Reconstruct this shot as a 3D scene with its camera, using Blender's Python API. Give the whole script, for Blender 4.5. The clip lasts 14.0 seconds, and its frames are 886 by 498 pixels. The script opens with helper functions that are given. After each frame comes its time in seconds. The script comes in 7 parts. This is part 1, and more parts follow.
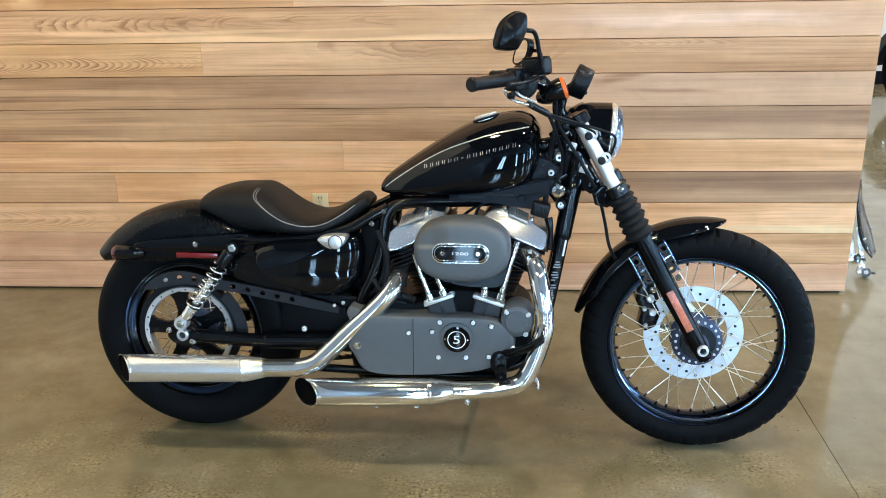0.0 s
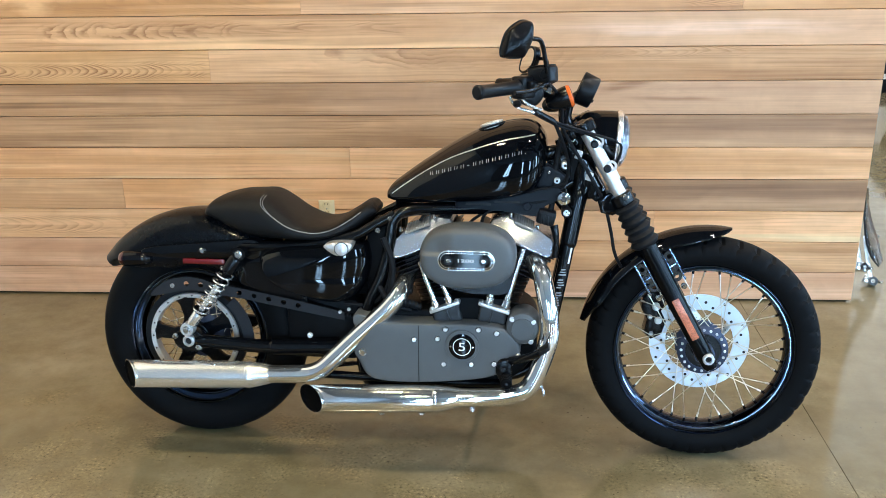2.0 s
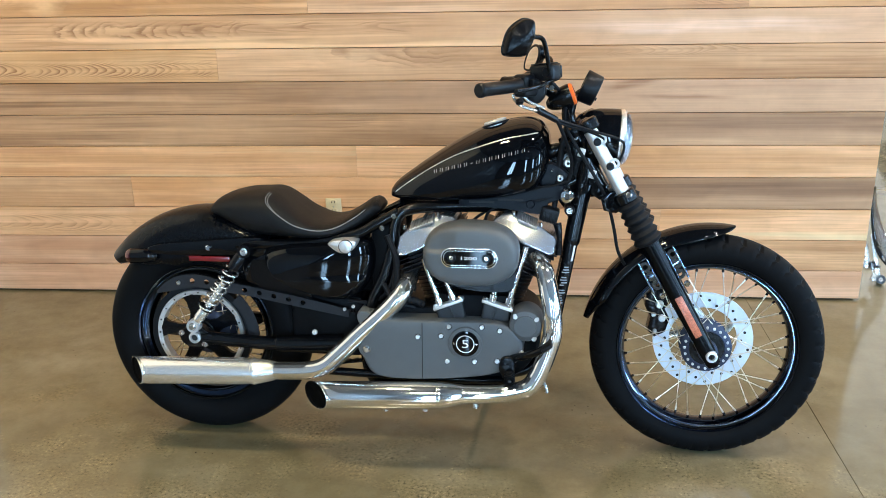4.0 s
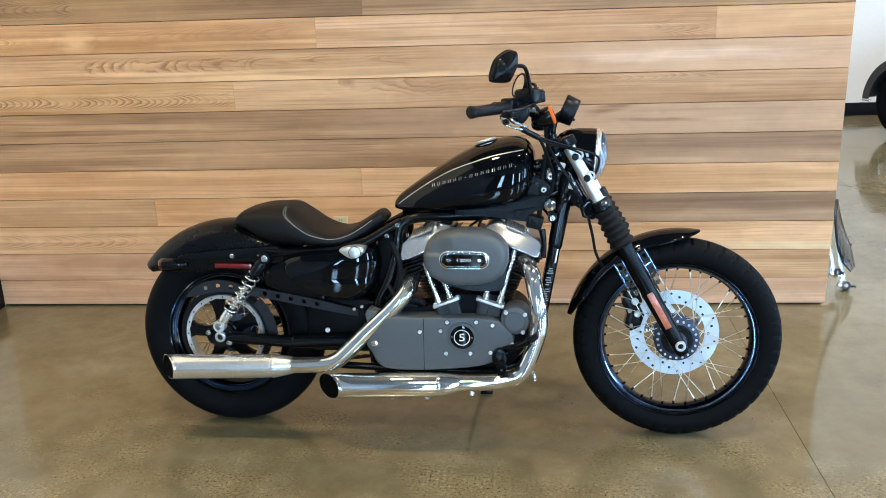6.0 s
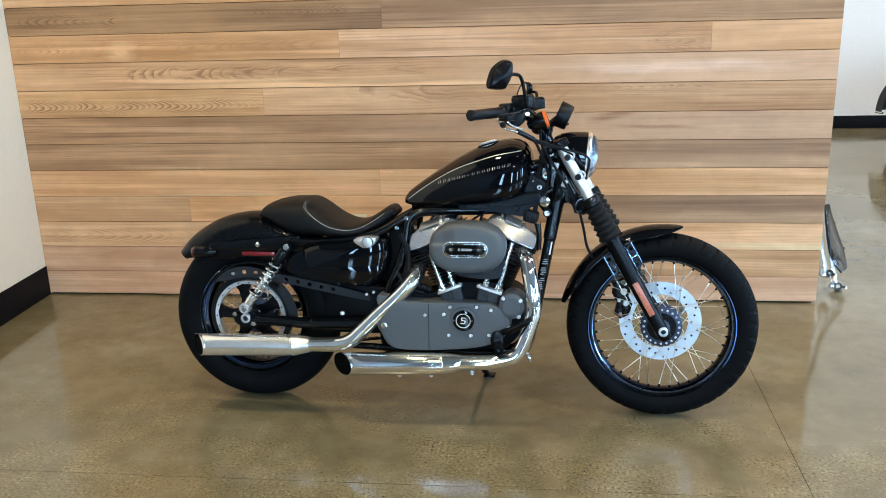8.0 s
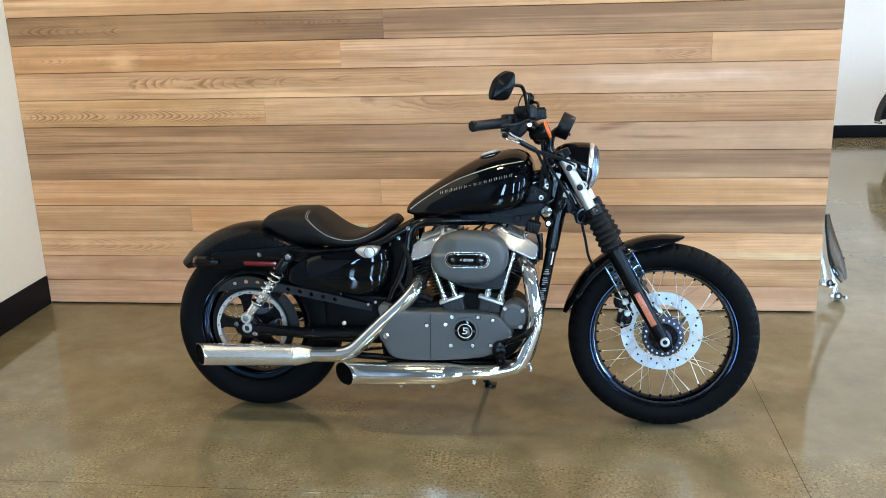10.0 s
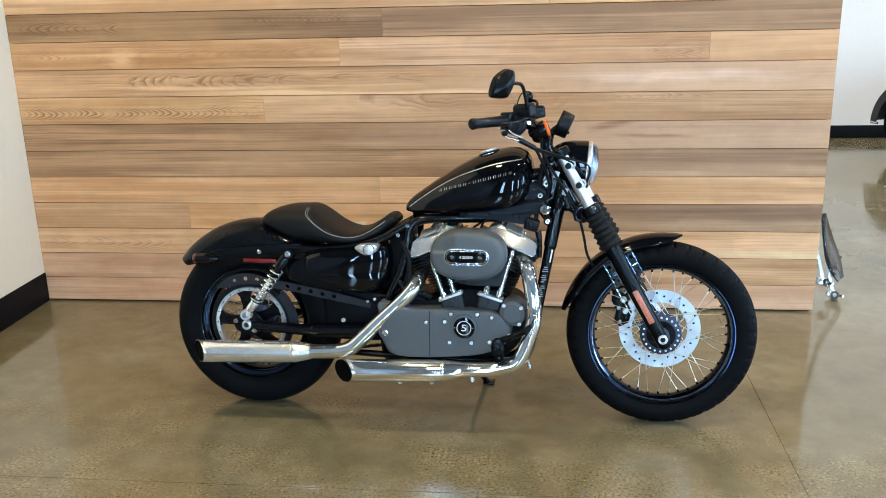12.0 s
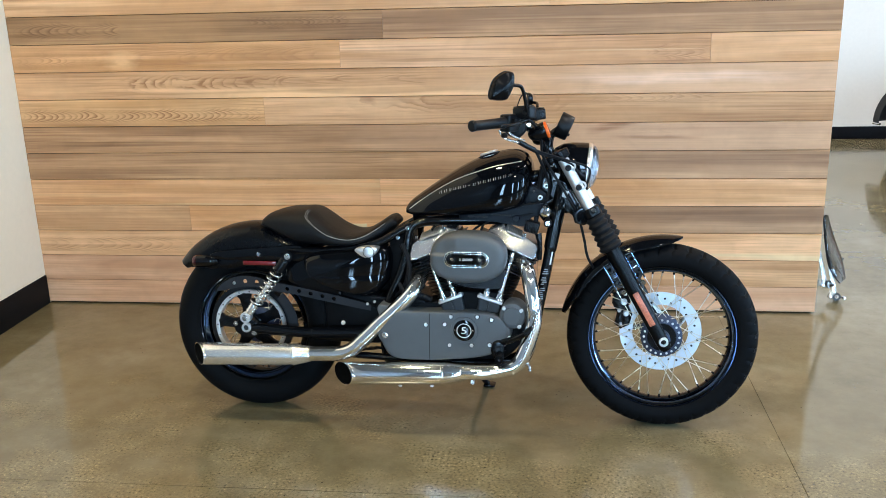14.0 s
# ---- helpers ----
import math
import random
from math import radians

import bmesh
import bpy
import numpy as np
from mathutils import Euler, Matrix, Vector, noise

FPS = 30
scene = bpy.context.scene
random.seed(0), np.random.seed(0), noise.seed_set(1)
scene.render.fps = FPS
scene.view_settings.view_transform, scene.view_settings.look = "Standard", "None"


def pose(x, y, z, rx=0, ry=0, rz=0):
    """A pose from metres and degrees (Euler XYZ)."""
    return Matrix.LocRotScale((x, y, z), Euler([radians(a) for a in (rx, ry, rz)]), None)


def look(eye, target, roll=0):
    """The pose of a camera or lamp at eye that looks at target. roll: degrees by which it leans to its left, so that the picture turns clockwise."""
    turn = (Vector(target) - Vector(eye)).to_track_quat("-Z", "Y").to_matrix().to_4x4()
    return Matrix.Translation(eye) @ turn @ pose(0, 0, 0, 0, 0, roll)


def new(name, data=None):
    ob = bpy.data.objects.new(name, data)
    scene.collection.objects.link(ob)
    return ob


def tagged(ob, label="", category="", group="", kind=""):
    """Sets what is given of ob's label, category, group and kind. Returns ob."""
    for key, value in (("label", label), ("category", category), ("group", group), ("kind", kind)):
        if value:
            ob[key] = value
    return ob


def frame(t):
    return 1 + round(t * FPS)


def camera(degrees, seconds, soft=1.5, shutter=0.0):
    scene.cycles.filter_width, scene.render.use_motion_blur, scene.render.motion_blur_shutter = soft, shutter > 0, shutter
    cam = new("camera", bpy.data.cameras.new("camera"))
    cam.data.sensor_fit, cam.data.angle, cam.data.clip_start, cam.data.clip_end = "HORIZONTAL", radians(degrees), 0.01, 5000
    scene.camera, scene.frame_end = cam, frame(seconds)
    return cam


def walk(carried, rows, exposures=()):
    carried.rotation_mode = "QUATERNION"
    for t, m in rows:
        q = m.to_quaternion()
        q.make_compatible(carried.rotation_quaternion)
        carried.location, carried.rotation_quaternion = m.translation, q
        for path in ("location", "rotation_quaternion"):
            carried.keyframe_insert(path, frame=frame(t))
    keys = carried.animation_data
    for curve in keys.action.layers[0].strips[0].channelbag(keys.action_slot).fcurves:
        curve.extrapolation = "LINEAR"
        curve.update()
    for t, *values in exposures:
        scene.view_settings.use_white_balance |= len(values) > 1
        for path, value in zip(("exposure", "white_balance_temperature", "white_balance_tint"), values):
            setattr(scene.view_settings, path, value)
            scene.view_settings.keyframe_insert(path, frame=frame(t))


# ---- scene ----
cam = camera(51.9, 14.0, soft=0.75)
PATH = [
    (0, (0.429, -0.053, 1.494), (0.306, 1.821, 0.806), -1.1),
    (0.5, (0.428, -0.044, 1.492), (0.305, 1.831, 0.807), -1.1),
    (1, (0.43, -0.047, 1.495), (0.302, 1.828, 0.812), -1.1),
    (1.5, (0.427, -0.051, 1.498), (0.295, 1.825, 0.818), -1.0),
    (2, (0.431, -0.057, 1.497), (0.294, 1.821, 0.823), -1.0),
    (2.5, (0.431, -0.052, 1.496), (0.296, 1.826, 0.821), -1.1),
    (3, (0.434, -0.057, 1.496), (0.294, 1.82, 0.82), -1.1),
    (5.3, (0.5, -0.142, 1.504), (0.316, 1.732, 0.831), -1.4),
    (5.5, (0.505, -0.193, 1.51), (0.326, 1.689, 0.859), -1.4),
    (6, (0.489, -0.403, 1.527), (0.325, 1.495, 0.917), -1.9),
    (6.5, (0.51, -0.569, 1.544), (0.353, 1.334, 0.95), -2.0),
    (7, (0.598, -0.637, 1.545), (0.415, 1.265, 0.953), -1.7),
    (7.5, (0.621, -0.678, 1.547), (0.403, 1.222, 0.962), -1.7),
    (8, (0.607, -0.689, 1.546), (0.374, 1.209, 0.962), -1.7),
    (8.5, (0.601, -0.69, 1.548), (0.37, 1.21, 0.969), -1.7),
    (11, (0.59, -0.702, 1.554), (0.363, 1.203, 0.989), -1.5),
    (11.5, (0.587, -0.708, 1.553), (0.369, 1.197, 0.985), -1.2),
    (12, (0.586, -0.707, 1.55), (0.365, 1.198, 0.982), -1.4),
    (12.5, (0.584, -0.705, 1.552), (0.361, 1.199, 0.981), -1.4),
    (13, (0.588, -0.694, 1.55), (0.365, 1.209, 0.978), -1.5),
    (13.5, (0.593, -0.697, 1.55), (0.37, 1.208, 0.981), -1.5),
    (14, (0.595, -0.698, 1.551), (0.368, 1.207, 0.986), -1.5),
]
walk(cam, [(t, look(eye, target, roll)) for t, eye, target, roll in PATH],
     exposures=[(0.0, -0.09), (3.2, -0.09), (5.5, -0.11), (6.0, -0.24), (6.5, -0.27), (7.0, -0.37), (8.5, -0.33), (11.0, -0.30), (14.0, -0.29)])

# ---- world and light ----
world = bpy.data.worlds.new("world")
scene.world = world
world.use_nodes = True
wn = world.node_tree.nodes
sky = wn.new("ShaderNodeTexSky")
sky.sky_type, sky.sun_disc = "NISHITA", False
sky.sun_elevation, sky.sun_rotation = radians(48), radians(150)
world.node_tree.links.new(sky.outputs["Color"], wn["Background"].inputs["Color"])
wn["Background"].inputs["Strength"].default_value = 0.15
SUN = new("sun", bpy.data.lights.new("sun", "SUN"))
SUN.data.energy, SUN.data.angle, SUN.data.color = 2.5, radians(0.5), (1, 0.95, 0.88)
SUN.matrix_world = look((0, 0, 20), (6, 14, 0))

# the show room: metres of its four sides and its height
X0, X1, Y0, Y1, TOP = -1.97, 9.0, -6.5, 8.34, 4.2
# tall window openings in the front of the show room, behind the camera: x from, x to
WINDOWS = [(-1.1, -0.5), (2.45, 3.05), (6.5, 7.5)]
# and in the right-hand side of it: y from, y to
SIDE_WINDOWS = [(-4.4, -4.1), (-2.2, -1.15), (0.25, 0.5), (1.5, 2.4), (5.2, 5.8)]
W_SILL, W_HEAD = 0.45, 3.95
WATTS = 82          # for each square metre of glass
DAYLIGHT = (0.44, 0.755, 1.12)
for wx0, wx1 in WINDOWS:
    lamp = new("window_light", bpy.data.lights.new("window_light", "AREA"))
    lamp.data.shape, lamp.data.size, lamp.data.size_y = "RECTANGLE", wx1 - wx0, W_HEAD - W_SILL
    lamp.data.energy, lamp.data.color = (1.75 if wx0 < 0 else 2.0 if wx0 < 4 else 1.5) * WATTS * (wx1 - wx0) * (W_HEAD - W_SILL), DAYLIGHT
    lamp.matrix_world = look(((wx0 + wx1) / 2, Y0 - 0.05, (W_SILL + W_HEAD) / 2), ((wx0 + wx1) / 2, 0, (W_SILL + W_HEAD) / 2))
for wy0, wy1 in SIDE_WINDOWS:
    lamp = new("window_light", bpy.data.lights.new("window_light", "AREA"))
    lamp.data.shape, lamp.data.size, lamp.data.size_y = "RECTANGLE", wy1 - wy0, W_HEAD - W_SILL
    lamp.data.energy, lamp.data.color = 1.32 * WATTS * (wy1 - wy0) * (W_HEAD - W_SILL), DAYLIGHT
    lamp.matrix_world = look((X1 + 0.05, (wy0 + wy1) / 2, (W_SILL + W_HEAD) / 2), (0, (wy0 + wy1) / 2, (W_SILL + W_HEAD) / 2))
# recessed ceiling lights
CEILING_LIGHTS = [(-0.7, 1.7), (1.9, 1.7), (-0.7, -1.4), (1.9, -1.4), (4.5, 0.2), (3.0, 6.2), (5.4, 6.2), (4.2, 3.6)]
for lx, ly in CEILING_LIGHTS:
    lamp = new("ceiling_lamp", bpy.data.lights.new("ceiling_lamp", "AREA"))
    lamp.data.shape, lamp.data.size = "DISK", 0.26
    lamp.data.energy, lamp.data.color = (62 if ly > 0 else (62 if lx < 0 else 48)) if ly < 2 else 104, (1.0, 0.87, 0.54) if lx < 0 else (1.0, 0.95, 0.88)
    lamp.matrix_world = look((lx, ly, TOP - 0.026), (lx, ly + 0.001, 0))

# ---- materials ----
def material(name, color, rough=0.5, metal=0.0, coat=0.0, vary=0.15, grain=40.0, bump=0.0, smudge=0.0, spec=0.5, coat_ior=1.5):
    """A surface with colour variation at two scales, uneven gloss and fine relief."""
    m = bpy.data.materials.new(name)
    m.use_nodes = True
    n, link = m.node_tree.nodes, m.node_tree.links.new
    b = n["Principled BSDF"]
    b.inputs["Metallic"].default_value = metal
    b.inputs["Coat Weight"].default_value = coat
    b.inputs["Coat Roughness"].default_value = 0.03
    b.inputs["Coat IOR"].default_value = coat_ior
    b.inputs["Specular IOR Level"].default_value = spec
    tc = n.new("ShaderNodeTexCoord")
    big, fine = n.new("ShaderNodeTexNoise"), n.new("ShaderNodeTexNoise")
    big.inputs["Scale"].default_value, fine.inputs["Scale"].default_value = grain / 6, grain * 4
    big.inputs["Detail"].default_value = fine.inputs["Detail"].default_value = 4
    link(tc.outputs["Object"], big.inputs["Vector"])
    link(tc.outputs["Object"], fine.inputs["Vector"])
    mix = n.new("ShaderNodeMath")
    mix.operation = "MULTIPLY_ADD"
    mix.inputs[1].default_value = 0.5
    link(fine.outputs["Fac"], mix.inputs[0])
    half = n.new("ShaderNodeMath")
    half.operation = "MULTIPLY"
    half.inputs[1].default_value = 0.5
    link(big.outputs["Fac"], half.inputs[0])
    link(half.outputs[0], mix.inputs[2])
    ramp = n.new("ShaderNodeValToRGB")
    ramp.color_ramp.elements[0].position, ramp.color_ramp.elements[1].position = 0.3, 0.7
    ramp.color_ramp.elements[0].color = (*[c * (1 - vary) for c in color], 1)
    ramp.color_ramp.elements[1].color = (*[min(1, c * (1 + vary)) for c in color], 1)
    link(mix.outputs[0], ramp.inputs["Fac"])
    link(ramp.outputs["Color"], b.inputs["Base Color"])
    r = n.new("ShaderNodeMapRange")
    r.inputs["From Min"].default_value, r.inputs["From Max"].default_value = 0.3, 0.7
    r.inputs["To Min"].default_value, r.inputs["To Max"].default_value = max(0.01, rough - smudge), rough + smudge
    link(mix.outputs[0], r.inputs["Value"])
    link(r.outputs[0], b.inputs["Roughness"])
    if bump:
        bp = n.new("ShaderNodeBump")
        bp.inputs["Strength"].default_value, bp.inputs["Distance"].default_value = bump, 0.002
        link(fine.outputs["Fac"], bp.inputs["Height"])
        link(bp.outputs["Normal"], b.inputs["Normal"])
    return m


def cedar(name, dark, light, streak, seed, figures=(), drift=None, sap=None, burst=None, stripes=()):
    """Oiled cedar: long soft bands along the board, clumps of dark and pale streaks, cross mottling, cathedral figure."""
    m = bpy.data.materials.new(name)
    m.use_nodes = True
    n, link = m.node_tree.nodes, m.node_tree.links.new
    b = n["Principled BSDF"]
    tc, info = n.new("ShaderNodeTexCoord"), n.new("ShaderNodeObjectInfo")
    shift = n.new("ShaderNodeVectorMath")
    shift.operation = "MULTIPLY_ADD"
    shift.inputs[1].default_value = (37.0, 11.0, 23.0)
    link(info.outputs["Random"], shift.inputs[0])
    link(tc.outputs["Object"], shift.inputs[2])
    sep = n.new("ShaderNodeSeparateXYZ")
    link(tc.outputs["Object"], sep.inputs[0])
    along, up = sep.outputs["X"], sep.outputs["Z"]

    def feed(sock, v):
        if isinstance(v, bpy.types.NodeSocket):
            link(v, sock)
        else:
            sock.default_value = (*v, 1) if isinstance(v, tuple) else v

    def stretched(sx, sz, detail, distort=0.0, slip=0.0):
        mp = n.new("ShaderNodeMapping")
        mp.inputs["Scale"].default_value = (sx, 1.0, sz)
        mp.inputs["Location"].default_value = (seed + slip, 0, seed * 0.37 + slip)
        link(shift.outputs[0], mp.inputs["Vector"])
        t = n.new("ShaderNodeTexNoise")
        t.inputs["Scale"].default_value, t.inputs["Detail"].default_value = 1.0, detail
        t.inputs["Distortion"].default_value = distort
        link(mp.outputs[0], t.inputs["Vector"])
        return t.outputs["Fac"]

    def calc(op, *vals):
        k = n.new("ShaderNodeMath")
        k.operation = op
        for sock, v in zip(k.inputs, vals):
            feed(sock, v)
        return k.outputs[0]

    def span(v, a, bb, lo=0.0, hi=1.0):
        r = n.new("ShaderNodeMapRange")
        for key, val in (("From Min", a), ("From Max", bb), ("To Min", lo), ("To Max", hi)):
            r.inputs[key].default_value = val
        link(v, r.inputs["Value"])
        return r.outputs[0]

    def mixc(fac, a, bcol):
        x = n.new("ShaderNodeMix")
        x.data_type = "RGBA"
        for sock, v in ((x.inputs["Factor"], fac), (x.inputs["A"], a), (x.inputs["B"], bcol)):
            feed(sock, v)
        return x.outputs["Result"]

    col = mixc(span(stretched(0.75, 13.0, 3, 0.5), 0.37, 0.64), dark, light)
    # dark streaks that come in clumps along the grain
    clump = span(stretched(1.1, 7.0, 2, 0.3, 3.1), 0.42, 0.64)
    lines = span(stretched(0.9, 85.0, 3, 0.0, 7.7), 0.46, 0.66)
    col = mixc(calc("MULTIPLY", calc("MULTIPLY", lines, clump), 0.60), col, streak)
    # growth rings cut along their length, faint
    rings = n.new("ShaderNodeTexWave")
    rings.bands_direction = "Z"
    rings.inputs["Scale"].default_value, rings.inputs["Distortion"].default_value = 7.0, 7.0
    rings.inputs["Detail"].default_value, rings.inputs["Detail Scale"].default_value = 3.0, 1.2
    mp1 = n.new("ShaderNodeMapping")
    mp1.inputs["Scale"].default_value = (0.30, 1.0, 3.0)
    link(shift.outputs[0], mp1.inputs["Vector"])
    link(mp1.outputs[0], rings.inputs["Vector"])
    col = mixc(calc("MULTIPLY", calc("MULTIPLY", span(rings.outputs["Fac"], 0.55, 0.95), span(stretched(1.6, 5.0, 3, 0.0, 1.9), 0.45, 0.7)), 0.40), col, streak)
    for fx0, fx1, zc, half, pitch, bow, wild, strong in figures:
        # nested arches where the saw ran through the growth rings; bow 0 gives long closed loops
        wander, jag = stretched(6.0, 4.0, 2, 0.0, 5.3), stretched(26.0, 70.0, 3, 0.0, 2.2)
        dz = calc("SUBTRACT", up, calc("MULTIPLY_ADD", wander, 0.03, zc - 0.015))
        if bow:
            arch = calc("MULTIPLY_ADD", calc("MULTIPLY", dz, dz), bow, along)
        else:
            lx, lz = calc("MULTIPLY", calc("SUBTRACT", along, (fx0 + fx1) / 2), 2 * half / (fx1 - fx0)), dz
            arch = calc("SQRT", calc("ADD", calc("MULTIPLY", lx, lx), calc("MULTIPLY", lz, lz)))
        arch = calc("MULTIPLY_ADD", jag, wild * 0.5, calc("MULTIPLY_ADD", wander, wild * 2.5, arch))
        ring = calc("FRACT", calc("DIVIDE", arch, pitch))
        late = calc("MULTIPLY", span(ring, 0.35, 0.86), span(ring, 1.0, 0.90))
        band = span(calc("ABSOLUTE", dz), half, half * 0.5)
        ends = calc("MULTIPLY", span(along, fx0, fx0 + 0.10), span(along, fx1, fx1 - 0.04))
        broken = span(stretched(7.0, 16.0, 2, 0.0, 9.1), 0.36, 0.60, 0.06, 1.0)
        here = calc("MULTIPLY", calc("MULTIPLY", late, band), calc("MULTIPLY", ends, broken))
        col = mixc(calc("MULTIPLY", here, strong), col, streak)
    col = mixc(calc("MULTIPLY", span(stretched(0.6, 26.0, 2, 0.0, 4.4), 0.60, 0.72), 0.8), col, tuple(min(0.85, c * k) for c, k in zip(light, (1.16, 1.20, 1.26))))
    if sap:                                      # a bright band of sapwood along one edge of the board
        level = calc("MULTIPLY_ADD", stretched(1.1, 6.0, 3, 0.0, 6.6), -0.09, up)
        col = mixc(calc("MULTIPLY", span(level, sap - 0.045, sap - 0.056), calc("MULTIPLY", span(along, -1.25, -0.7), span(along, 0.9, 0.2))), col,
                   tuple(min(0.88, c * k) for c, k in zip(light, (1.22, 1.26, 1.26))))
    if drift:                                    # heartwood that turns to sapwood along the board
        place = calc("MULTIPLY_ADD", stretched(2.0, 14.0, 3, 0.0, 8.8), 1.6, along)
        col = mixc(calc("MULTIPLY", span(place, drift[0] + 0.8, drift[1] + 0.8), 0.70), col, drift[2])
    for sx0, sx1, zc, half, tilt, tone, strong in stripes:
        # a soft band of darker or paler wood along part of the board
        mid = calc("MULTIPLY_ADD", along, tilt, calc("MULTIPLY_ADD", stretched(2.5, 3.0, 3, 0.0, 12.4), 0.05, zc - 0.025 - tilt * (sx0 + sx1) / 2))
        band = span(calc("ABSOLUTE", calc("SUBTRACT", up, mid)), half, half * 0.3)
        ends = calc("MULTIPLY", span(along, sx0, sx0 + (sx1 - sx0) * 0.3), span(along, sx1, sx1 - (sx1 - sx0) * 0.3))
        grainy = span(stretched(1.3, 60.0, 3, 0.0, 14.0), 0.34, 0.58, 0.35, 1.0)
        col = mixc(calc("MULTIPLY", calc("MULTIPLY", band, ends), calc("MULTIPLY", grainy, strong)), col, tone)
    if burst:                                    # a pale burst where a limb grew close by
        bx, bz, rx, rz = burst
        fray = stretched(14.0, 40.0, 3, 0.4, 3.7)
        ex, ez = calc("DIVIDE", calc("SUBTRACT", along, bx), rx), calc("DIVIDE", calc("SUBTRACT", up, bz), rz)
        reach = calc("ADD", calc("SQRT", calc("ADD", calc("MULTIPLY", ex, ex), calc("MULTIPLY", ez, ez))), calc("MULTIPLY", fray, 1.1))
        col = mixc(span(reach, 1.65, 0.75, 0.0, 0.75), col, tuple(min(0.88, c * k) for c, k in zip(light, (1.14, 1.20, 1.24))))
    fine = stretched(3.0, 210.0, 4)
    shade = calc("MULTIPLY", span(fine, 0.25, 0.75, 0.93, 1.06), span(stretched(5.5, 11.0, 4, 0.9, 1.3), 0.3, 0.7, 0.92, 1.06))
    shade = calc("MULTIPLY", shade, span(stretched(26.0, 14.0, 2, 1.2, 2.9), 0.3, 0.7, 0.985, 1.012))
    shade = calc("MULTIPLY", shade, span(info.outputs["Random"], 0.0, 1.0, 0.92, 1.06))
    scaled = n.new("ShaderNodeVectorMath")
    scaled.operation = "SCALE"
    link(col, scaled.inputs[0])
    link(shade, scaled.inputs["Scale"])
    link(scaled.outputs[0], b.inputs["Base Color"])
    link(span(stretched(2.0, 30.0, 3, 0.0, 0.7), 0.3, 0.7, 0.36, 0.50), b.inputs["Roughness"])
    b.inputs["Specular IOR Level"].default_value = 0.35
    bp = n.new("ShaderNodeBump")
    bp.inputs["Strength"].default_value, bp.inputs["Distance"].default_value = 0.10, 0.001
    link(fine, bp.inputs["Height"])
    link(bp.outputs["Normal"], b.inputs["Normal"])
    return m


def polished_concrete():
    """Ground and sealed concrete: cloudy tan and grey, fine sand speckle, worn patches, a glossy sealer."""
    m = bpy.data.materials.new("polished_concrete")
    m.use_nodes = True
    n, link = m.node_tree.nodes, m.node_tree.links.new
    b = n["Principled BSDF"]
    geo = n.new("ShaderNodeNewGeometry")

    def noise_tex(scale, detail, rough=0.5):
        t = n.new("ShaderNodeTexNoise")
        t.inputs["Scale"].default_value, t.inputs["Detail"].default_value, t.inputs["Roughness"].default_value = scale, detail, rough
        link(geo.outputs["Position"], t.inputs["Vector"])
        return t.outputs["Fac"]

    def ramp(v, *stops):
        r = n.new("ShaderNodeValToRGB")
        while len(r.color_ramp.elements) < len(stops):
            r.color_ramp.elements.new(0.5)
        for e, (p, c) in zip(r.color_ramp.elements, stops):
            e.position, e.color = p, (*c, 1)
        link(v, r.inputs["Fac"])
        return r.outputs["Color"]

    def mul(a, bb, fac=1.0):
        x = n.new("ShaderNodeMix")
        x.data_type, x.blend_type = "RGBA", "MULTIPLY"
        x.inputs["Factor"].default_value = fac
        link(a, x.inputs["A"])
        link(bb, x.inputs["B"])
        return x.outputs["Result"]

    cloud = ramp(noise_tex(1.3, 5, 0.6), (0.3, (0.140, 0.110, 0.056)), (0.5, (0.186, 0.149, 0.083)), (0.72, (0.236, 0.197, 0.128)))
    mottle = ramp(noise_tex(9.0, 6, 0.65), (0.3, (0.80, 0.78, 0.74)), (0.65, (1.05, 1.05, 1.05)))
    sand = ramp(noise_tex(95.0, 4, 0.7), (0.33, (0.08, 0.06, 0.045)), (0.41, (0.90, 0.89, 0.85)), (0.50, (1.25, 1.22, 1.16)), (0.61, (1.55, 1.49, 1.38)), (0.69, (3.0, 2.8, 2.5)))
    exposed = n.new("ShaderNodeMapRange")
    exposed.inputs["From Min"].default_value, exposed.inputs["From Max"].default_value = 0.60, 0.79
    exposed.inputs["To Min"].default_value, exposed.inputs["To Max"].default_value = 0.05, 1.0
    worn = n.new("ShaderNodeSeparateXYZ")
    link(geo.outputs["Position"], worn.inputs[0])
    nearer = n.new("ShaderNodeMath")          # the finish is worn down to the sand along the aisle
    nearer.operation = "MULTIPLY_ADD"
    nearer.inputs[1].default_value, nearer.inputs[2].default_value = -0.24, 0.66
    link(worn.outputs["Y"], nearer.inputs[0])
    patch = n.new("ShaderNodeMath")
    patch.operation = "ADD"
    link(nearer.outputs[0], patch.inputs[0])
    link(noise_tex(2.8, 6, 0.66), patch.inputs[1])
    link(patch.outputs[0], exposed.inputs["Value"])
    base = mul(cloud, mottle)
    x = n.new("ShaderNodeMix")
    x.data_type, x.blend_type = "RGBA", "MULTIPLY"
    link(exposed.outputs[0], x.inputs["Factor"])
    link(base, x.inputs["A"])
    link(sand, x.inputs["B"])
    pits = n.new("ShaderNodeTexVoronoi")
    pits.inputs["Scale"].default_value = 34.0
    link(geo.outputs["Position"], pits.inputs["Vector"])
    pit = ramp(pits.outputs["Distance"], (0.07, (0.16, 0.14, 0.12)), (0.11, (1, 1, 1)))
    pitmask = n.new("ShaderNodeMapRange")
    pitmask.inputs["From Min"].default_value, pitmask.inputs["From Max"].default_value = 0.55, 0.7
    link(noise_tex(5.0, 2), pitmask.inputs["Value"])
